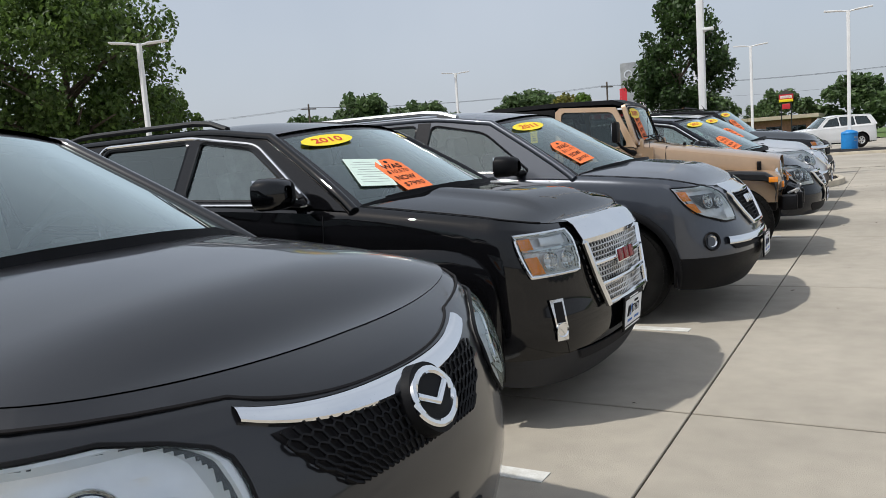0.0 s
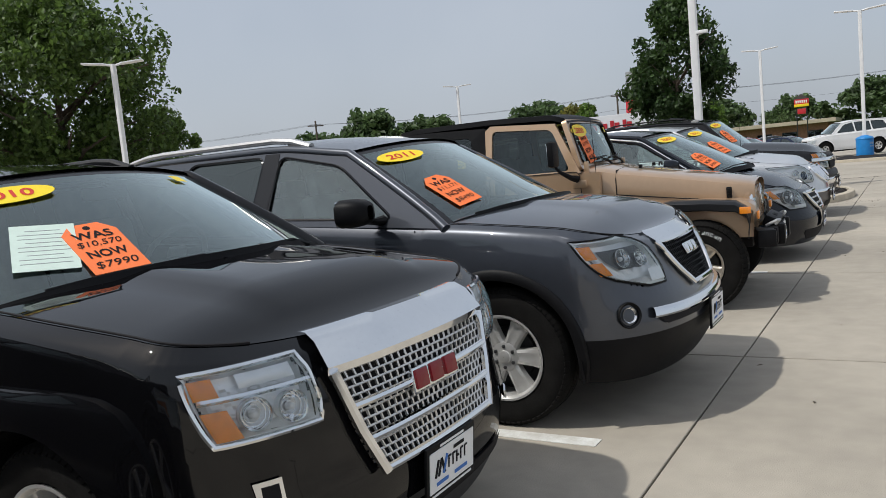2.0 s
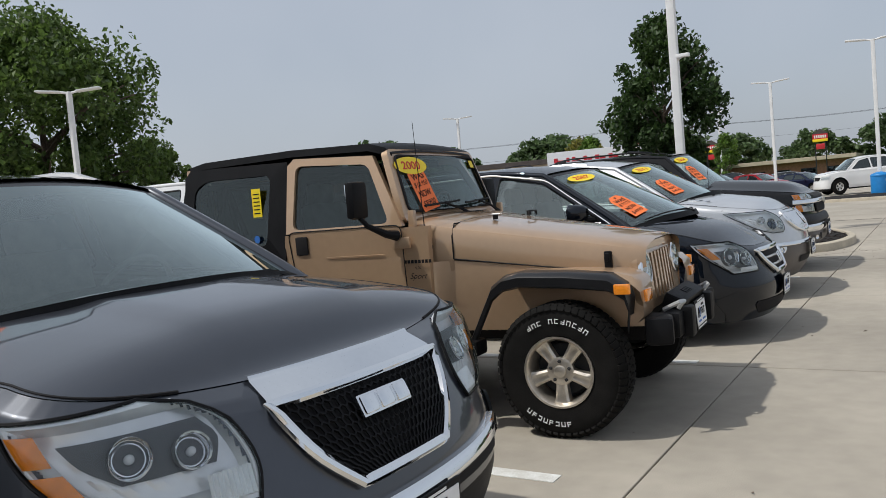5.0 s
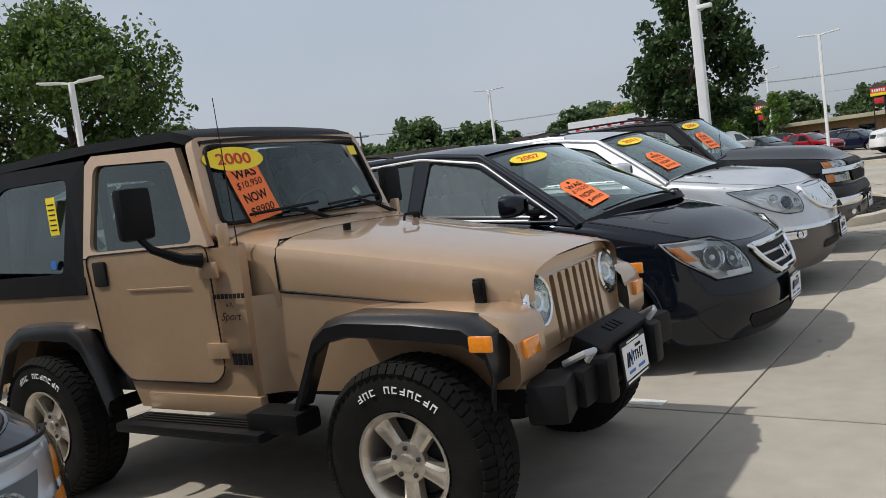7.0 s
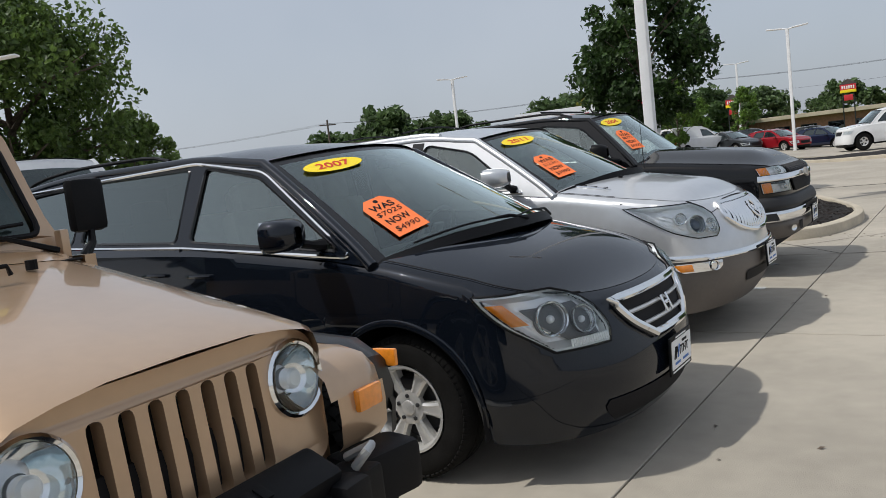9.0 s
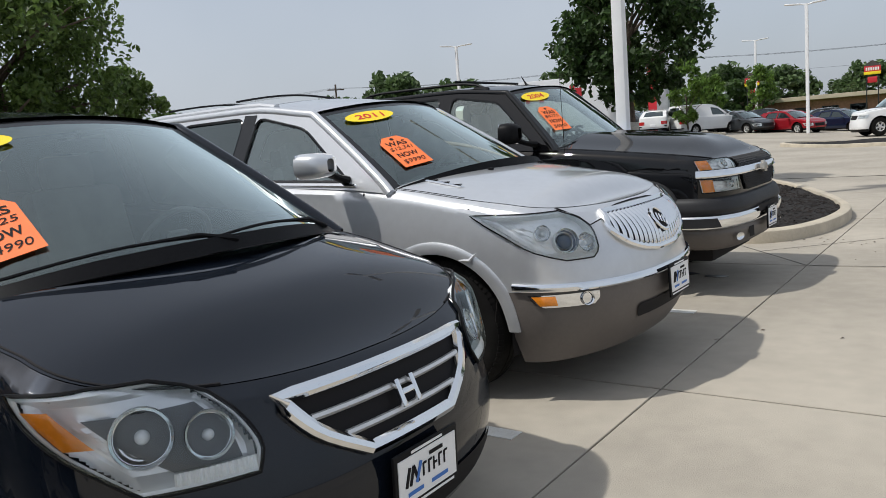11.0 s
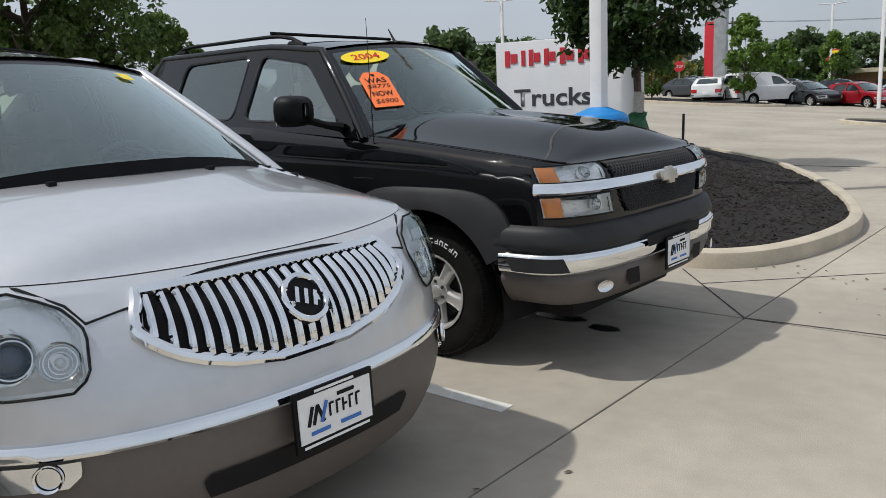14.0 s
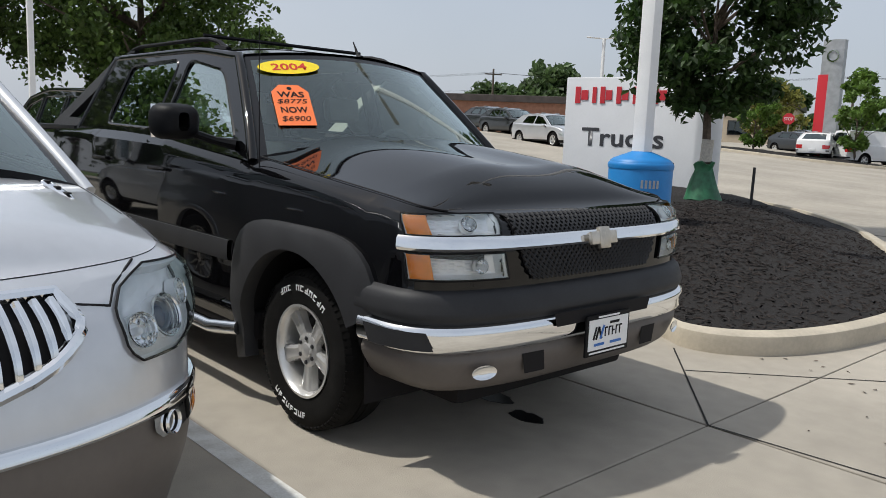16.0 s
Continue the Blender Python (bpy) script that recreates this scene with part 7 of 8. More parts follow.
tagged(obj("mulch_chips", chips, CHIP, smooth=False, fix=False), "scattered dark bark chips on the bed", "bark chips", kind="stuff")
island("mulch", [(-7.2, 46.6), (-3, 45.6), (6, 45.4), (8, 47.5), (6, 49.6), (-3, 50.0), (-7.0, 49.4), (-8.0, 48.0)], 0.12)
island("mulch", [(-24, 58.2), (-18.5, 57.6), (-14.5, 58.6), (-14, 60.5), (-18, 62), (-24, 61.5)], 0.12)

g = Geo()
for a, b in (((JX, 20.05), (-2.75, 21.28)), ((JX, 20.05), (-0.2, 20.15)), ((-2.4, 20.85), (-0.6, 22.6))):
    a, b = Vector((*a, 0.003)), Vector((*b, 0.003))
    n_ = (b - a).cross(Vector((0, 0, 1))).normalized() * 0.006
    w = Geo().add([a - n_, b - n_, b + n_, a + n_], [(0, 1, 2, 3)])
    tagged(obj("joint", w, JOINT, smooth=False), "dark sealed joint cut at an angle by the kerb", "joint", kind="structure")
OIL = material("oil_stain", (0.02, 0.02, 0.02), 0.35, vary=0.3, scale=9)
for x, y, r1, r2 in ((-2.84, 19.45, 0.20, 0.075), (-2.45, 19.36, 0.11, 0.06)):
    pts = [(x + r1 * math.cos(a) * (1 + 0.35 * noise.noise(Vector((math.cos(a) * 2, math.sin(a) * 2, x)))), y + r2 * math.sin(a) * (1 + 0.5 * noise.noise(Vector((math.cos(a) * 3, math.sin(a) * 3, y))))) for a in [2 * math.pi * k / 30 for k in range(30)]]
    tagged(obj("oil_stain", Geo().slab(pts, 0.0025, pose(0, 0, 0.001)), OIL, smooth=False), "dark oily stain soaked into the concrete", "stain", "oil stains", "structure")
for k in range(46):
    x, y = rnd.uniform(-2.6, 0.6), rnd.uniform(2, 22.5)
    if k > 22:
        x, y = rnd.uniform(-2.3, 0.2), rnd.uniform(20.3, 22.5)
    s = rnd.uniform(0.008, 0.03)
    m = pose(x, y, 0.004, rnd.uniform(-20, 20), rnd.uniform(-20, 20), rnd.uniform(0, 360))
    lf = Geo().add([m @ Vector(q) for q in ((-s, 0, 0), (0, -s * 0.4, 0.004), (s, 0, 0.002), (0, s * 0.45, 0.006))], [(0, 1, 2), (0, 2, 3)])
    tagged(obj("dry_leaf", lf, BARK, smooth=False, fix=False), "small dry brown leaf on the concrete", "leaf", "fallen leaves")


# ---- lamp posts ----
def lamp_post(x, y, z0, top, yaw=0.0, base=True, w=0.15, heads=True, boxed=False):
    e = thing("lamp_post", pose(x, y, z0), "white steel lamp post " + ("rising from a blue drum" if base else "with two flat heads"), "lamp post", "lamp posts")
    h = top - z0
    obj("pole", Geo().slab(rounded([(-w / 2, -w / 2), (w / 2, -w / 2), (w / 2, w / 2), (-w / 2, w / 2)], 0.02, 2), h), WHITE, e)
    for s in (-1, 1):
        m = pose(0, 0, h, 0, 0, yaw)
        hd = Geo().box((0, 0, 0), (0.86, 0.36, 0.07), 0.03, m @ pose(s * 0.72, 0, 0.04, 0, -s * 5, 0)).tube([m @ Vector((0, 0, -0.06)), m @ Vector((s * 0.4, 0, 0.02))], 0.045, 8)
        obj("lamp_head", hd, WHITE, e)
    if boxed:
        cam_ = Geo().box((0.22, -0.05, 4.1), (0.3, 0.12, 0.09), 0.02).tube([(0.05, 0, 4.02), (0.2, -0.04, 4.08)], 0.03, 6)
        obj("camera_box", cam_, WHITE, e)
    if base:
        b = obj("base_drum", turned([(0.405, 0.0), (0.405, 0.86), (0.39, 0.90), (0.35, 0.93), (0.12, 1.02), (0.11, 0.0)], Matrix(), 36), BLUEBIN, e, "blue plastic drum round the foot", fix=False)
        rim_ = turned([(0.412, 0.80), (0.418, 0.84), (0.412, 0.87), (0.40, 0.88)], Matrix(), 36)
        obj("drum_rim", rim_, BLUEBIN, b, fix=False)
        for k in range(5):
            a = radians(-52 + k * 7)
            for zz, hh in ((0.62, 0.10), (0.46, 0.05)):
                obj("drum_mark", Geo().box((0, 0, 0), (0.03, 0.004, hh), 0.001, Matrix.Translation((0.407 * math.cos(a), 0.407 * math.sin(a), zz)) @ pose(0, 0, 0, 0, 0, math.degrees(a) + 90)), GALV, b, smooth=False)
    return e


lamp_post(-5.62, 25.0, 0.32, 9.0, 20, True, 0.19, boxed=True)
lamp_post(-27.3, 23.6, 0.0, 6.75, 38, False, 0.17)
lamp_post(-32.2, 59.6, 0.0, 8.1, 30, False, 0.17)
lamp_post(-2.8, 48.4, 0.2, 7.4, 5, True, 0.17)
lamp_post(-9.4, 61.0, 0.3, 7.5, 5, False, 0.17)
lamp_post(-19.0, 89.0, 0.9, 8.4, 5, False, 0.17)
lamp_post(0.5, 110, 0.0, 9.5, 5, False, 0.2)

# ---- truck sign ----
sg = thing("dealer_sign", pose(-10.15, 31.7, 0.21, 0, 0, 16), "pale grey curved sign panel with red and dark words", "sign")
W2, T2 = 1.78, 0.34
outl = [(-W2, -T2 * 0.6), (W2 - 0.5, -T2)] + [(W2 - 0.5 + 0.5 * math.sin(a), -T2 * math.cos(a)) for a in [math.pi * k / 12 for k in range(1, 12)]] + [(W2 - 0.5, T2), (-W2, T2 * 0.6)]
obj("panel", Geo().slab(outl, 2.55, pose(0, 0, 0.12), inset=0.02), SIGNWHITE, sg)
obj("plinth", Geo().slab([(-W2 * 0.95, -0.2), (W2 * 0.9, -0.3), (W2 * 0.9, 0.3), (-W2 * 0.95, 0.2)], 0.5, pose(0, 0, -0.36)), GALV, sg)
sm = pose(0, -0.284, 0, 90, 0, -2.54)
x = -1.55
for k, w in enumerate((0.34, 0.10, 0.30, 0.30, 0.36, 0.34)):
    mk = Geo().box((x + w / 2, 2.27, 0.006), (w, 0.36, 0.02), 0.004, sm)
    if w > 0.2:
        mk = Geo().box((x + w * 0.2, 2.27, 0.006), (w * 0.38, 0.38, 0.02), 0.004, sm).box((x + w * 0.7, 2.27, 0.006), (w * 0.5, 0.22, 0.02), 0.004, sm)
    x += w + 0.09
    obj("brand_mark", mk, SIGNRED, sg, "red plain block", smooth=False)
lettering("Trucks", 0.42, sm @ pose(-0.35, 1.32, 0.006), sg, SIGNDARK, width=1.95, bold=0.02)
py = thing("pylon", pose(-18.6, 62.6, 0.9), "tall curved grey pylon sign with a red stripe", "sign")
obj("panel", Geo().slab([(-0.55, -0.25), (0.15, -0.35), (0.6, -0.2), (0.6, 0.2), (0.15, 0.35), (-0.55, 0.25)], 6.6), GALV, py)
obj("stripe", Geo().box((-0.62, 0, 2.4), (0.12, 0.44, 4.6), 0.01).box((-0.30, -0.31, 2.4), (0.45, 0.02, 4.6), 0), SIGNRED, py)
obj("round_mark", turned([(0.34, 0), (0.34, 0.03), (0.25, 0.03), (0.25, 0.0)], pose(0.1, -0.36, 5.7, 90, 0, 0), 24), CHROME, py, fix=False)
st = thing("stop_sign", pose(-25.5, 73.0, 1.3), "red octagonal stop sign on a thin post", "sign")
obj("post", Geo().tube([(0, 0, 0), (0, 0, 2.3)], 0.04, 6), GALV, st, fix=False)
oc = [(0.42 * math.cos(math.pi / 8 + k * math.pi / 4), 0.42 * math.sin(math.pi / 8 + k * math.pi / 4)) for k in range(8)]
fm = pose(0, -0.05, 2.2, 90, 0, 22)
obj("face", Geo().slab(oc, 0.02, fm), SIGNRED, st, smooth=False)
lettering("STOP", 0.22, fm @ pose(0, 0, 0.025), st, PLATEWHITE, width=0.6)
for x, y in ((-14.2, 128), (-28.5, 126)):
    cs = thing("roadside_sign", pose(x, y, 2.1), "tall roadside sign with red gable and yellow panel", "sign", "roadside signs")
    cs.scale = (0.42, 0.42, 0.42)
    obj("posts", Geo().tube([(-1.6, 0, -5), (-1.6, 0, 9)], 0.18, 6).tube([(1.6, 0, -5), (1.6, 0, 9)], 0.18, 6), STEELDARK, cs, fix=False)
    obj("panel", Geo().box((0, 0, 10.2), (4.6, 0.5, 2.0), 0.05), SIGNRED, cs)
    obj("band", Geo().box((0, -0.3, 9.0), (4.6, 0.5, 0.9), 0.05), YELLOW, cs)
    obj("gable", Geo().add([(-2.5, -0.3, 11.2), (2.5, -0.3, 11.2), (0, -0.3, 12.9), (-2.5, 0.3, 11.2), (2.5, 0.3, 11.2), (0, 0.3, 12.9)], [(0, 1, 2), (3, 5, 4), (0, 2, 5, 3), (1, 4, 5, 2), (0, 3, 4, 1)]), ROOFDARK, cs, smooth=False)
    for k in range(6):
        obj("word_bar", Geo().box((-1.6 + 0.64 * k, -0.28, 10.25), (0.42, 0.06, 0.95), 0.02), PLATEWHITE, cs)
    obj("price_board", Geo().box((0, -0.1, 7.0), (2.6, 0.3, 1.8), 0.05), SIGNRED, cs)


# ---- trees ----
def leafy(rnd, centres, per, size, spread):
    g = Geo()
    for cpos, r in centres:
        for k in range(per):
            d = Vector((rnd.gauss(0, 1), rnd.gauss(0, 1), rnd.gauss(0, 0.8)))
            d = d.normalized() * r * rnd.random() ** 0.45 * spread
            p = cpos + d
            s = size * rnd.uniform(0.6, 1.35)
            m = Matrix.Translation(p) @ pose(0, 0, 0, rnd.uniform(-70, 70), rnd.uniform(-70, 70), rnd.uniform(0, 360))
            n = len(g.v)
            g.v += [tuple(m @ Vector(q)) for q in ((-s, 0, 0), (-s * 0.1, -s * 0.62, s * 0.18), (s, 0, -s * 0.1), (-s * 0.1, s * 0.62, s * 0.18))]
            g.f += [(n, n + 1, n + 2), (n, n + 2, n + 3)]
    return g


def tree(name, x, y, z, h, crown_z, rad, leaves, leaf_mat, label, seed, trunk_r=0.2, size=0.2, clumps=60, limbs=9, tall=1.0, group="trees"):
    rnd = random.Random(seed)
    e = thing(name, pose(x, y, z), label, "tree", group)
    tr = Geo()
    top = Vector((0, 0, crown_z + (h - crown_z) * 0.75))
    tr.tube([Vector((0, 0, -0.1)), Vector((0.02, 0.01, h * 0.08)), Vector((0.05 * rad * rnd.uniform(-1, 1), 0, crown_z)), top], [trunk_r * 1.35, trunk_r, trunk_r * 0.8, trunk_r * 0.2], 9)
    centres = []
    mid = crown_z + (h - crown_z) * 0.48
    for k in range(limbs):
        a = 2 * math.pi * (k + rnd.random() * 0.6) / limbs
        zz = crown_z + (h - crown_z) * rnd.uniform(-0.02, 0.45)
        tip = Vector((math.cos(a) * rad * rnd.uniform(0.6, 0.92), math.sin(a) * rad * rnd.uniform(0.6, 0.92), zz + (h - crown_z) * rnd.uniform(0.1, 0.35)))
        st_ = Vector((0, 0, zz - (h - crown_z) * 0.05))
        bend = lerp(st_, tip, 0.5) + Vector((0, 0, 0.08 * rad))
        tr.tube([st_, bend, tip], [trunk_r * 0.45, trunk_r * 0.28, trunk_r * 0.08], 6)
    for k in range(clumps):
        u = rnd.random()
        zz = crown_z + (h - crown_z) * u
        rr = rad * max(0.12, math.sin(math.pi * min(1, (u * 0.86 + 0.10)) ** tall)) * rnd.uniform(0.35, 1.0)
        a = rnd.uniform(0, 2 * math.pi)
        centres.append((Vector((math.cos(a) * rr, math.sin(a) * rr, zz)), rad * rnd.uniform(0.12, 0.27)))
    obj("trunk", tr, BARK, e, fix=False)
    cr = obj("crown", leafy(rnd, centres, leaves // clumps, size, 1.0), leaf_mat, e, smooth=False, fix=False)
    return e


mp = tree("maple_tree", -7.2, 29.4, 0.40, 5.95, 1.7, 1.72, 12500, LEAF_MAPLE, "young maple with dense dark green leaves in mulch", 3, 0.085, 0.085, 190, 12, 0.8)
obj("trunk_wrap", Geo().tube([(0.0, 0, 0.75), (0.02, 0, 1.15)], 0.105, 12), WRAP, mp, "pale wrap on the trunk", fix=False)
bg = thing("watering_bag", pose(-7.2, 29.36, 0.40), "dark green plastic watering bag slumped round the trunk", "bag")
rows = []
for zz, r in ((0, 0.30), (0.05, 0.36), (0.2, 0.30), (0.45, 0.22), (0.62, 0.15), (0.72, 0.19), (0.74, 0.13)):
    rows.append([Vector((r * math.cos(a) * (1 + 0.18 * noise.noise(Vector((math.cos(a) * 2.5, math.sin(a) * 2.5, zz * 4)))), r * 0.8 * math.sin(a), zz + 0.03 * math.sin(3 * a))) for a in [2 * math.pi * k / 26 for k in range(26)]])
obj("bag", Geo().grid(rows, wrap=True), BAGGREEN, bg)
for x, y in ((-6.3, 29.45), (-7.75, 29.2)):
    tagged(obj("stake", Geo().tube([(x, y, 0.3), (x + 0.01, y, 1.1)], 0.025, 6), STEELDARK, fix=False), "dark steel tree stake standing in the mulch", "stake", "tree stakes")
for i, (x, y, h, r, n) in enumerate(((-49, 35.5, 14.8, 8.6, 36000), (-52, 21, 16.5, 9.4, 42000), (-46, 6, 15, 9, 28000))):
    tree("oak_tree", x, y, 0.08, h, 3.2, r, n, LEAF_OAK, "large spreading shade tree with many limbs", 20 + i, 0.42, 0.20, 170, 16)
tree("small_tree", -51, 45.0, 0.5, 7.6, 2.0, 3.6, 8000, LEAF_OAK, "small round shade tree beyond the lot", 31, 0.16, 0.17, 40, 8)
far = tree("far_tree", -68, 97, 0, 10, 1.2, 7.5, 5200, LEAF_FAR, "far green tree beyond the lot, haze put into its leaf colour", 41, 0.3, 0.5, 60, 7, group="far trees")
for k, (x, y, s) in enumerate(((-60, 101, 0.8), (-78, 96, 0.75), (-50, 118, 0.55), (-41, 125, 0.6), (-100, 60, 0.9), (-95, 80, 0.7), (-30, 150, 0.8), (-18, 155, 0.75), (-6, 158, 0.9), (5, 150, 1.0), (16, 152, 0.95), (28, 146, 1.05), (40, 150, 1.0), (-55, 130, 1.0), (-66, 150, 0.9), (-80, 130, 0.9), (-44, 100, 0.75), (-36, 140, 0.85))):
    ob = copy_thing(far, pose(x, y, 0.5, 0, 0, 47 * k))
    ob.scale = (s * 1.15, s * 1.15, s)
yg = tree("young_tree", -15.9, 59.8, 0.75, 4.6, 0.9, 1.5, 3200, LEAF_BRIGHT, "bright green young tree in a planting bed", 51, 0.06, 0.13, 50, 7, group="young trees")
for k, (x, y, s) in enumerate(((-21.5, 60.0, 0.95), (-17.5, 84, 1.05), (-22.5, 88, 1.0), (-12, 48.3, 0.0))):
    if s:
        ob = copy_thing(yg, pose(x, y, 0.8, 0, 0, 80 * k))
        ob.scale = (s, s, s)
tree("yellowing_tree", -31, 82, 1.4, 5.2, 0.8, 3.0, 3500, LEAF_YELLOW, "tree with yellowing leaves by the far drive", 61, 0.12, 0.22, 45, 8)


# ---- buildings, wires ----
def building(x, y, z, w, d, h, yaw, wall_mat, label, bays, roof_over=0.6, roof_mat=ROOFDARK):
    b = thing("building", pose(x, y, z, 0, 0, yaw), label, "building")
    obj("wall", Geo().box((0, 0, h / 2), (w, d, h), 0.02), wall_mat, b, smooth=False)
    obj("roof", Geo().box((0, 0, h + 0.25), (w + roof_over, d + roof_over, 0.6), 0.05), roof_mat, b, smooth=False)
    for k in range(bays):
        xx = -w / 2 + w * (k + 0.5) / bays
        wn = obj("window", Geo().box((xx, -d / 2 - 0.03, h * 0.45), (w / bays * 0.6, 0.08, h * 0.4), 0.02), STEELDARK, b, smooth=False)
        obj("pane", Geo().box((xx, -d / 2 - 0.08, h * 0.45), (w / bays * 0.52, 0.02, h * 0.34), 0), GLASS_TINT, wn, smooth=False)


# dark wall colour stands in for shade beneath the overhanging fascia
building(-29, 148, 0.2, 34, 12, 3.2, 0, BRICK_SHADE, "low strip building, pale fascia over a wall coloured dark as shade", 9, 2.4, BUFF)
building(-53, 70, 1.2, 16, 10, 3.3, 38, BRICK_SHADE, "low brown brick building with dark roof", 6)
building(-42, 95, 1.6, 14, 9, 3.6, 20, BUFF, "low grey-tan building beyond the drive", 4)
wires = Geo()
poles = [(-120, 75), (-74, 92), (-36, 112), (6, 130), (50, 148)]
for x, y in poles:
    up = thing("utility_pole", pose(x, y, 0), "weathered wooden utility pole with crossarm", "utility pole", "utility poles")
    obj("post", Geo().tube([(0, 0, 0), (0, 0, 10.2)], [0.17, 0.12], 8), WOODPOLE, up, fix=False)
    obj("crossarm", Geo().box((0, 0, 9.5), (2.4, 0.14, 0.16), 0.02, pose(0, 0, 0, 0, 0, 65)), WOODPOLE, up)
for a, b in zip(poles, poles[1:]):
    for off, zz in ((-0.9, 9.7), (0.0, 9.7), (0.9, 9.7), (0, 7.6)):
        w = Geo().tube([Vector((lerp(a[0], b[0], k / 14), lerp(a[1], b[1], k / 14) + off, zz - 3.2 * (k / 14) * (1 - k / 14))) for k in range(15)], 0.011, 4)
        tagged(obj("power_line", w, STEELDARK, fix=False), "thin dark power line sagging between poles", "cable", "power lines")
tw = thing("lattice_tower", pose(3.2, 168, 0), "thin grey power pylon with cross arms", "tower")
obj("mast", Geo().tube([(0, 0, 0), (0, 0, 17)], [0.35, 0.12], 4), GALV, tw, fix=False)
for zz in (12.5, 14.2, 15.9):
    obj("arm", Geo().tube([(-1.4, 0, zz), (1.4, 0, zz)], 0.07, 4), GALV, tw, fix=False)


# ---- parked cars farther off ----
def far_car(name, paint_mat, label, kind):
    base = dict(nose=0.5, pw=2.6, tail=0.3, cols=26, rw=0.33, arch=0.40, tw=0.22, rim=0.20, spokes=5, style=(0.03, 0.045), paint=paint_mat, crown=0.05, bow=0.25, roof_crown=0.04, tum=0.4,
                pf=[(0.2, 0.1), (0.4, 0.0), (0.6, 0.02), (0.9, 0.12)], ps=[(0.25, 0.05), (0.5, 0), (0.8, 0), (1.1, 0.03)], bottom=[(0, 0.2), (1.5, 0.25), (4.6, 0.3)], clad=BLACKP, split=lambda d: 0.33)
    if kind == "suv":
        base.update(L=5.0, hw=[(0.4, 0.92), (1, 0.98), (4, 0.98), (4.9, 0.93)], df=0.95, dr=3.95, rw=0.40, arch=0.47, top=[(0, 1.05), (1.3, 1.18), (2, 1.2), (4.9, 1.26)], cowl=1.35, dw=2.0, dre=4.6, drb=4.9, roof=[(2.0, 1.72), (2.8, 1.82), (4.6, 1.78)],
                    windows=[([(1.65, 1.23), (2.1, 1.62), (2.6, 1.72), (2.65, 1.25)], GLASS_TINT), ([(2.75, 1.25), (2.7, 1.73), (3.55, 1.73), (3.6, 1.27)], GLASS_TINT), ([(3.7, 1.28), (3.65, 1.73), (4.35, 1.70), (4.55, 1.30)], GLASS_TINT)])
    elif kind == "van":
        base.update(L=4.75, hw=[(0.4, 0.84), (1, 0.88), (4, 0.88), (4.7, 0.85)], df=0.85, dr=3.75, top=[(0, 0.9), (0.8, 1.08), (1.6, 1.14), (4.7, 1.16)], cowl=0.95, dw=1.7, dre=4.55, drb=4.7, roof=[(1.7, 1.66), (2.3, 1.84), (4.6, 1.84)], windows=[([(1.3, 1.2), (1.75, 1.58), (2.3, 1.66), (2.3, 1.2)], GLASS_TINT)])
    else:
        base.update(L=4.45, hw=[(0.4, 0.86), (1, 0.90), (3.6, 0.90), (4.4, 0.84)], df=0.92, dr=3.60, top=[(0, 0.72), (0.9, 0.92), (1.4, 0.97), (4.4, 1.05)], cowl=1.15, dw=1.9, dre=3.6, drb=4.25, roof=[(1.9, 1.36), (2.5, 1.45), (3.7, 1.38)],
                    windows=[([(1.45, 0.99), (1.95, 1.29), (2.4, 1.37), (2.45, 1.02)], GLASS_TINT), ([(2.55, 1.02), (2.5, 1.375), (3.2, 1.35), (3.45, 1.06)], GLASS_TINT)])
    car, sh, sf, yat, shield = build_car(name, pose(0, 0, 0), base, label, "cars parked farther off")
    t = base["top"][0][1]
    lamp(sh, car, [(t - 0.26, sh.q_of_y(0.5), sh.q_of_d(0.35)), (t - 0.1, sh.q_of_y(0.52), sh.q_of_d(0.5))], bowls=(), dome=0.015, deep=0.0)
    obj("grille", Geo().grid(patch(sh, [(t - 0.3, -0.36, 0.36), (t - 0.12, -0.42, 0.42)], 0.01, 4, 10)), INK, car)
    for s in (-1, 1):
        q = sh.qs[-1]
        obj("tail_light", Geo().grid(patch(sh, [(t - 0.15, q - 0.85, q - 0.5), (t + 0.05, q - 0.9, q - 0.5)], 0.015, 4, 6, 0, s)), REDLENS, car)
    obj("rear_plate", Geo().box((-base["L"] - 0.01, 0, t - 0.2), (0.03, 0.32, 0.16), 0.005), PLATEWHITE, car)
    door_mirror(car, (-base["cowl"] - 0.35, -base["hw"][1][1] - 0.12, base["roof"][0][1] - 0.42), (0.13, 0.2, 0.14), paint_mat)
    return car


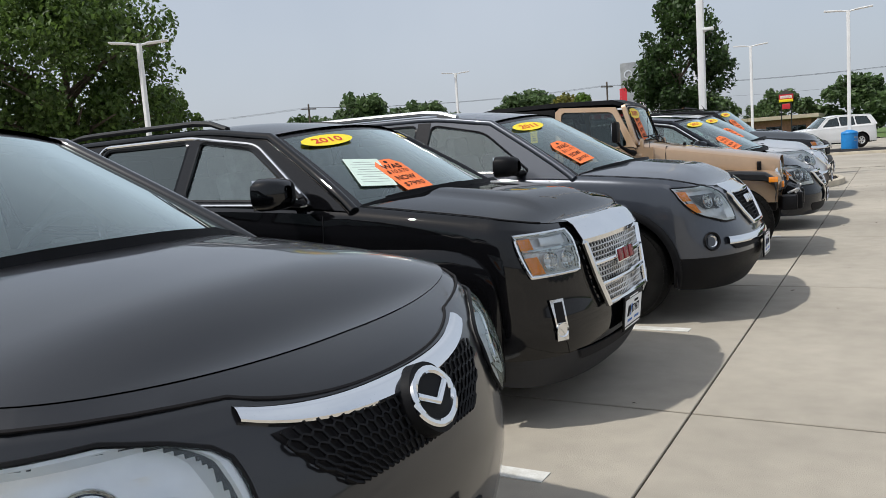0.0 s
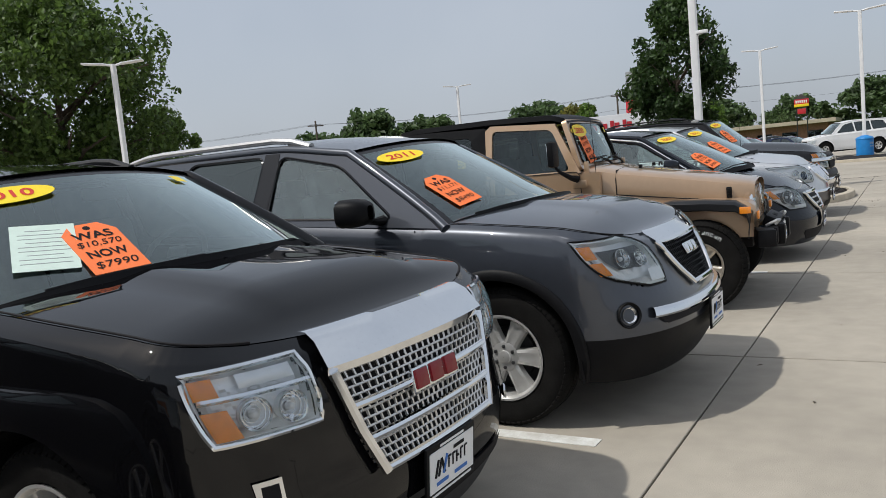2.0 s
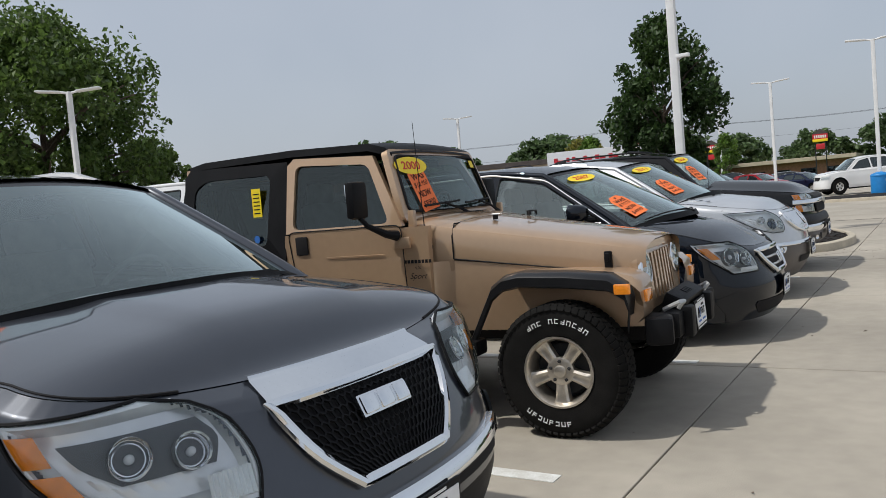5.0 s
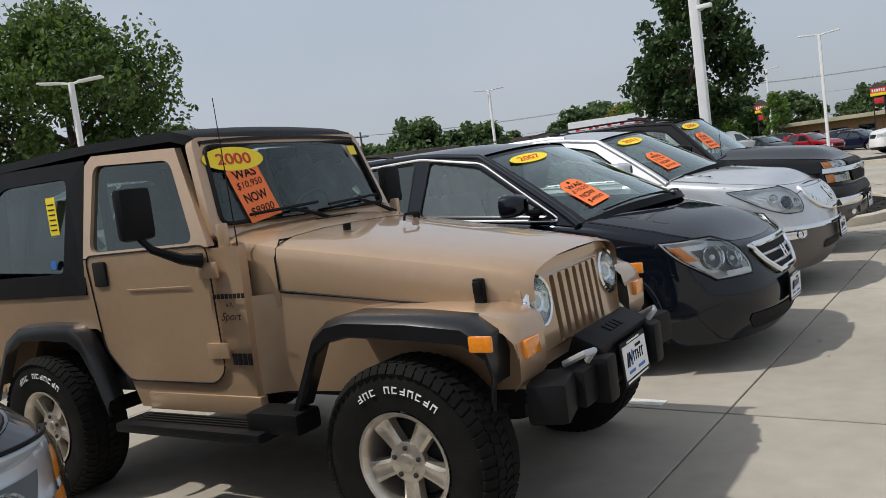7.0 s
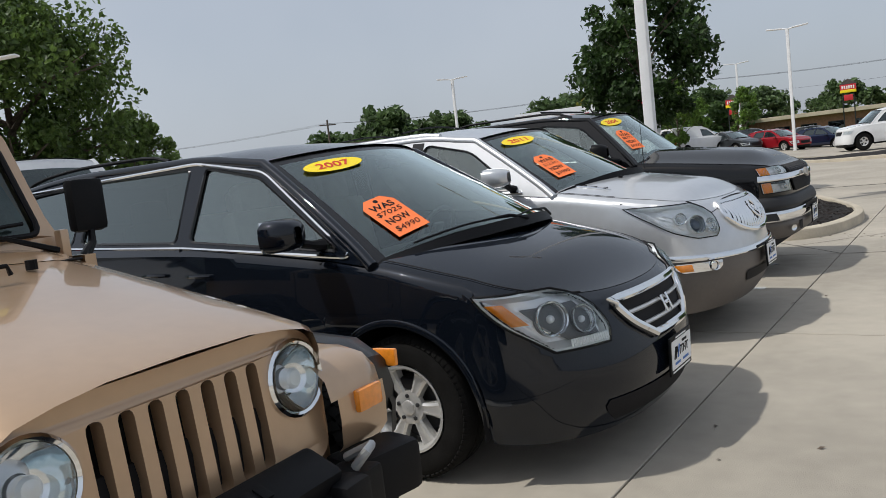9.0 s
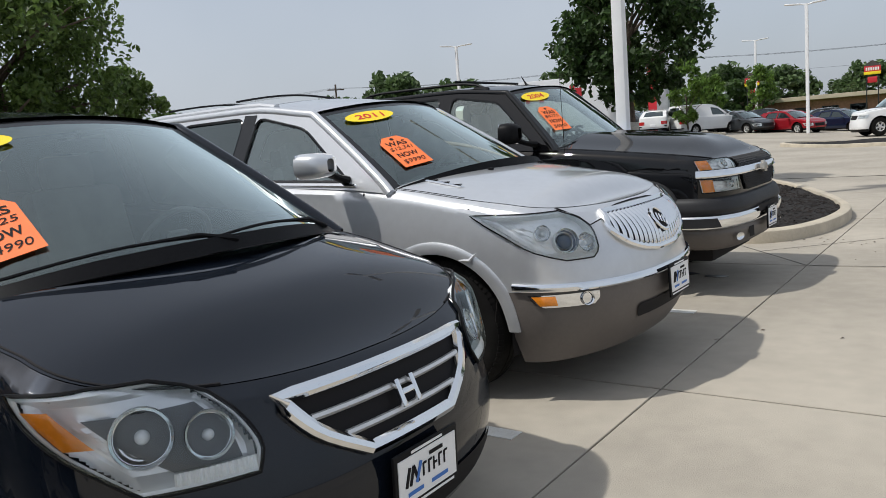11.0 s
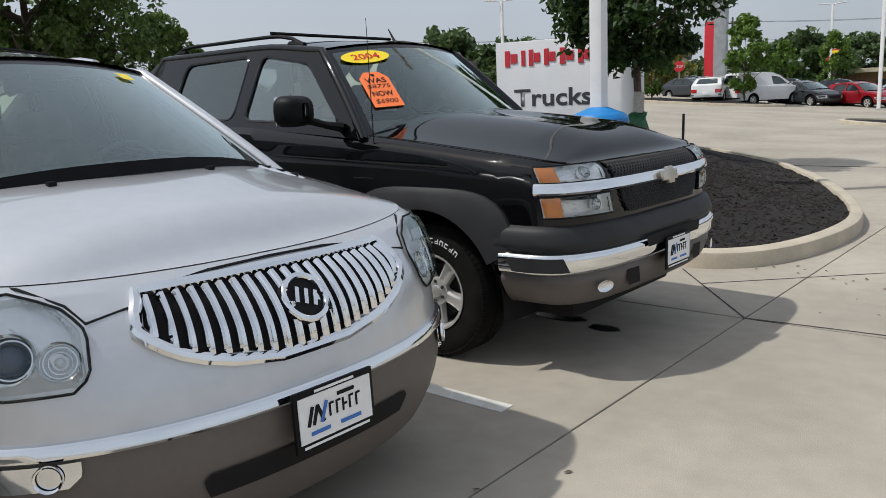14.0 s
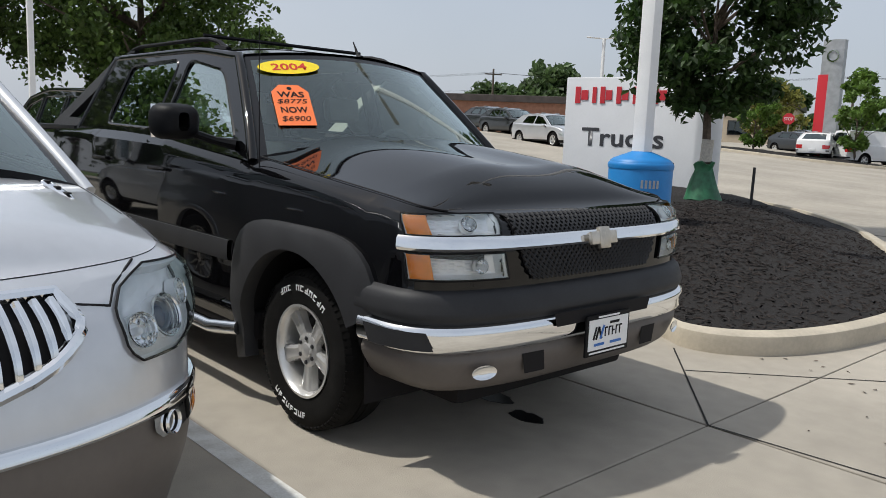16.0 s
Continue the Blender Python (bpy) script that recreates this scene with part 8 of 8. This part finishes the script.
def put(proto, x, y, yaw, first=False):
    m = pose(x, y, rise(x, y) + 0.01, 0, 0, yaw)
    if first:
        proto.matrix_basis = m
        return proto
    return copy_thing(proto, m)


DARKGREY_CAR = paint("dark_grey_car_paint", (0.05, 0.055, 0.06), 0.4, 0.3)
NAVY_CAR = paint("navy_car_paint", (0.012, 0.02, 0.05), 0.3, 0.3)
wsuv = far_car("white_suv", WHITE_CAR, "white full-size sport utility parked across the lot", "suv")
put(wsuv, -6.6, 57.0, 207, True).scale = (1.04, 1.04, 1.14)
wcar = far_car("white_hatchback", WHITE_CAR, "white compact hatchback on the far drive", "sedan")
put(wcar, -18.6, 63.5, 100, True)
put(wcar, 1.8, 74, 200)
rcar = far_car("red_hatchback", RED_CAR, "red compact crossover parked across the lot", "sedan")
put(rcar, -9.2, 63.5, -30, True)
put(rcar, 3.5, 63, 160)
gcar = far_car("grey_hatchback", DARKGREY_CAR, "dark grey compact hatchback parked across the lot", "sedan")
put(gcar, -12.0, 63.0, -30, True)
for x, y, a in ((-14.5, 84, 20), (-19, 86, 15), (-24, 88, 20), (-29, 90, 10), (-9.5, 83, 25), (-17.6, 66.5, -20), (-21.0, 69, -20), (-17.0, 70.5, -25), (-27, 47.5, -12), (-31, 50, -12)):
    put(gcar, x, y, a)
ncar = far_car("navy_hatchback", NAVY_CAR, "navy compact car parked across the lot", "sedan")
put(ncar, -6.6, 66.0, -30, True)
put(ncar, -34, 78, 0)
van = far_car("white_van", WHITE_CAR, "small white delivery van parked across the lot", "van")
put(van, -14.6, 64.5, 60, True)
scar = far_car("silver_hatchback", SILVER_PAINT, "silver compact hatchback in the back row", "sedan")
put(scar, -21.0, 43.5, -15, True)
put(scar, -28.0, 62, -15)
bsuv = far_car("black_suv", BLACK_PAINT, "black sport utility parked in the back row", "suv")
put(bsuv, -13.4, 11.9, 180, True)
for x, y, a in ((-13.9, 20.2, 180), (-13.6, 6.2, 180), (-13.4, 0.8, 180)):
    put(bsuv, x, y, a)
wsuv2 = put(wsuv, -13.7, 14.7, 180)
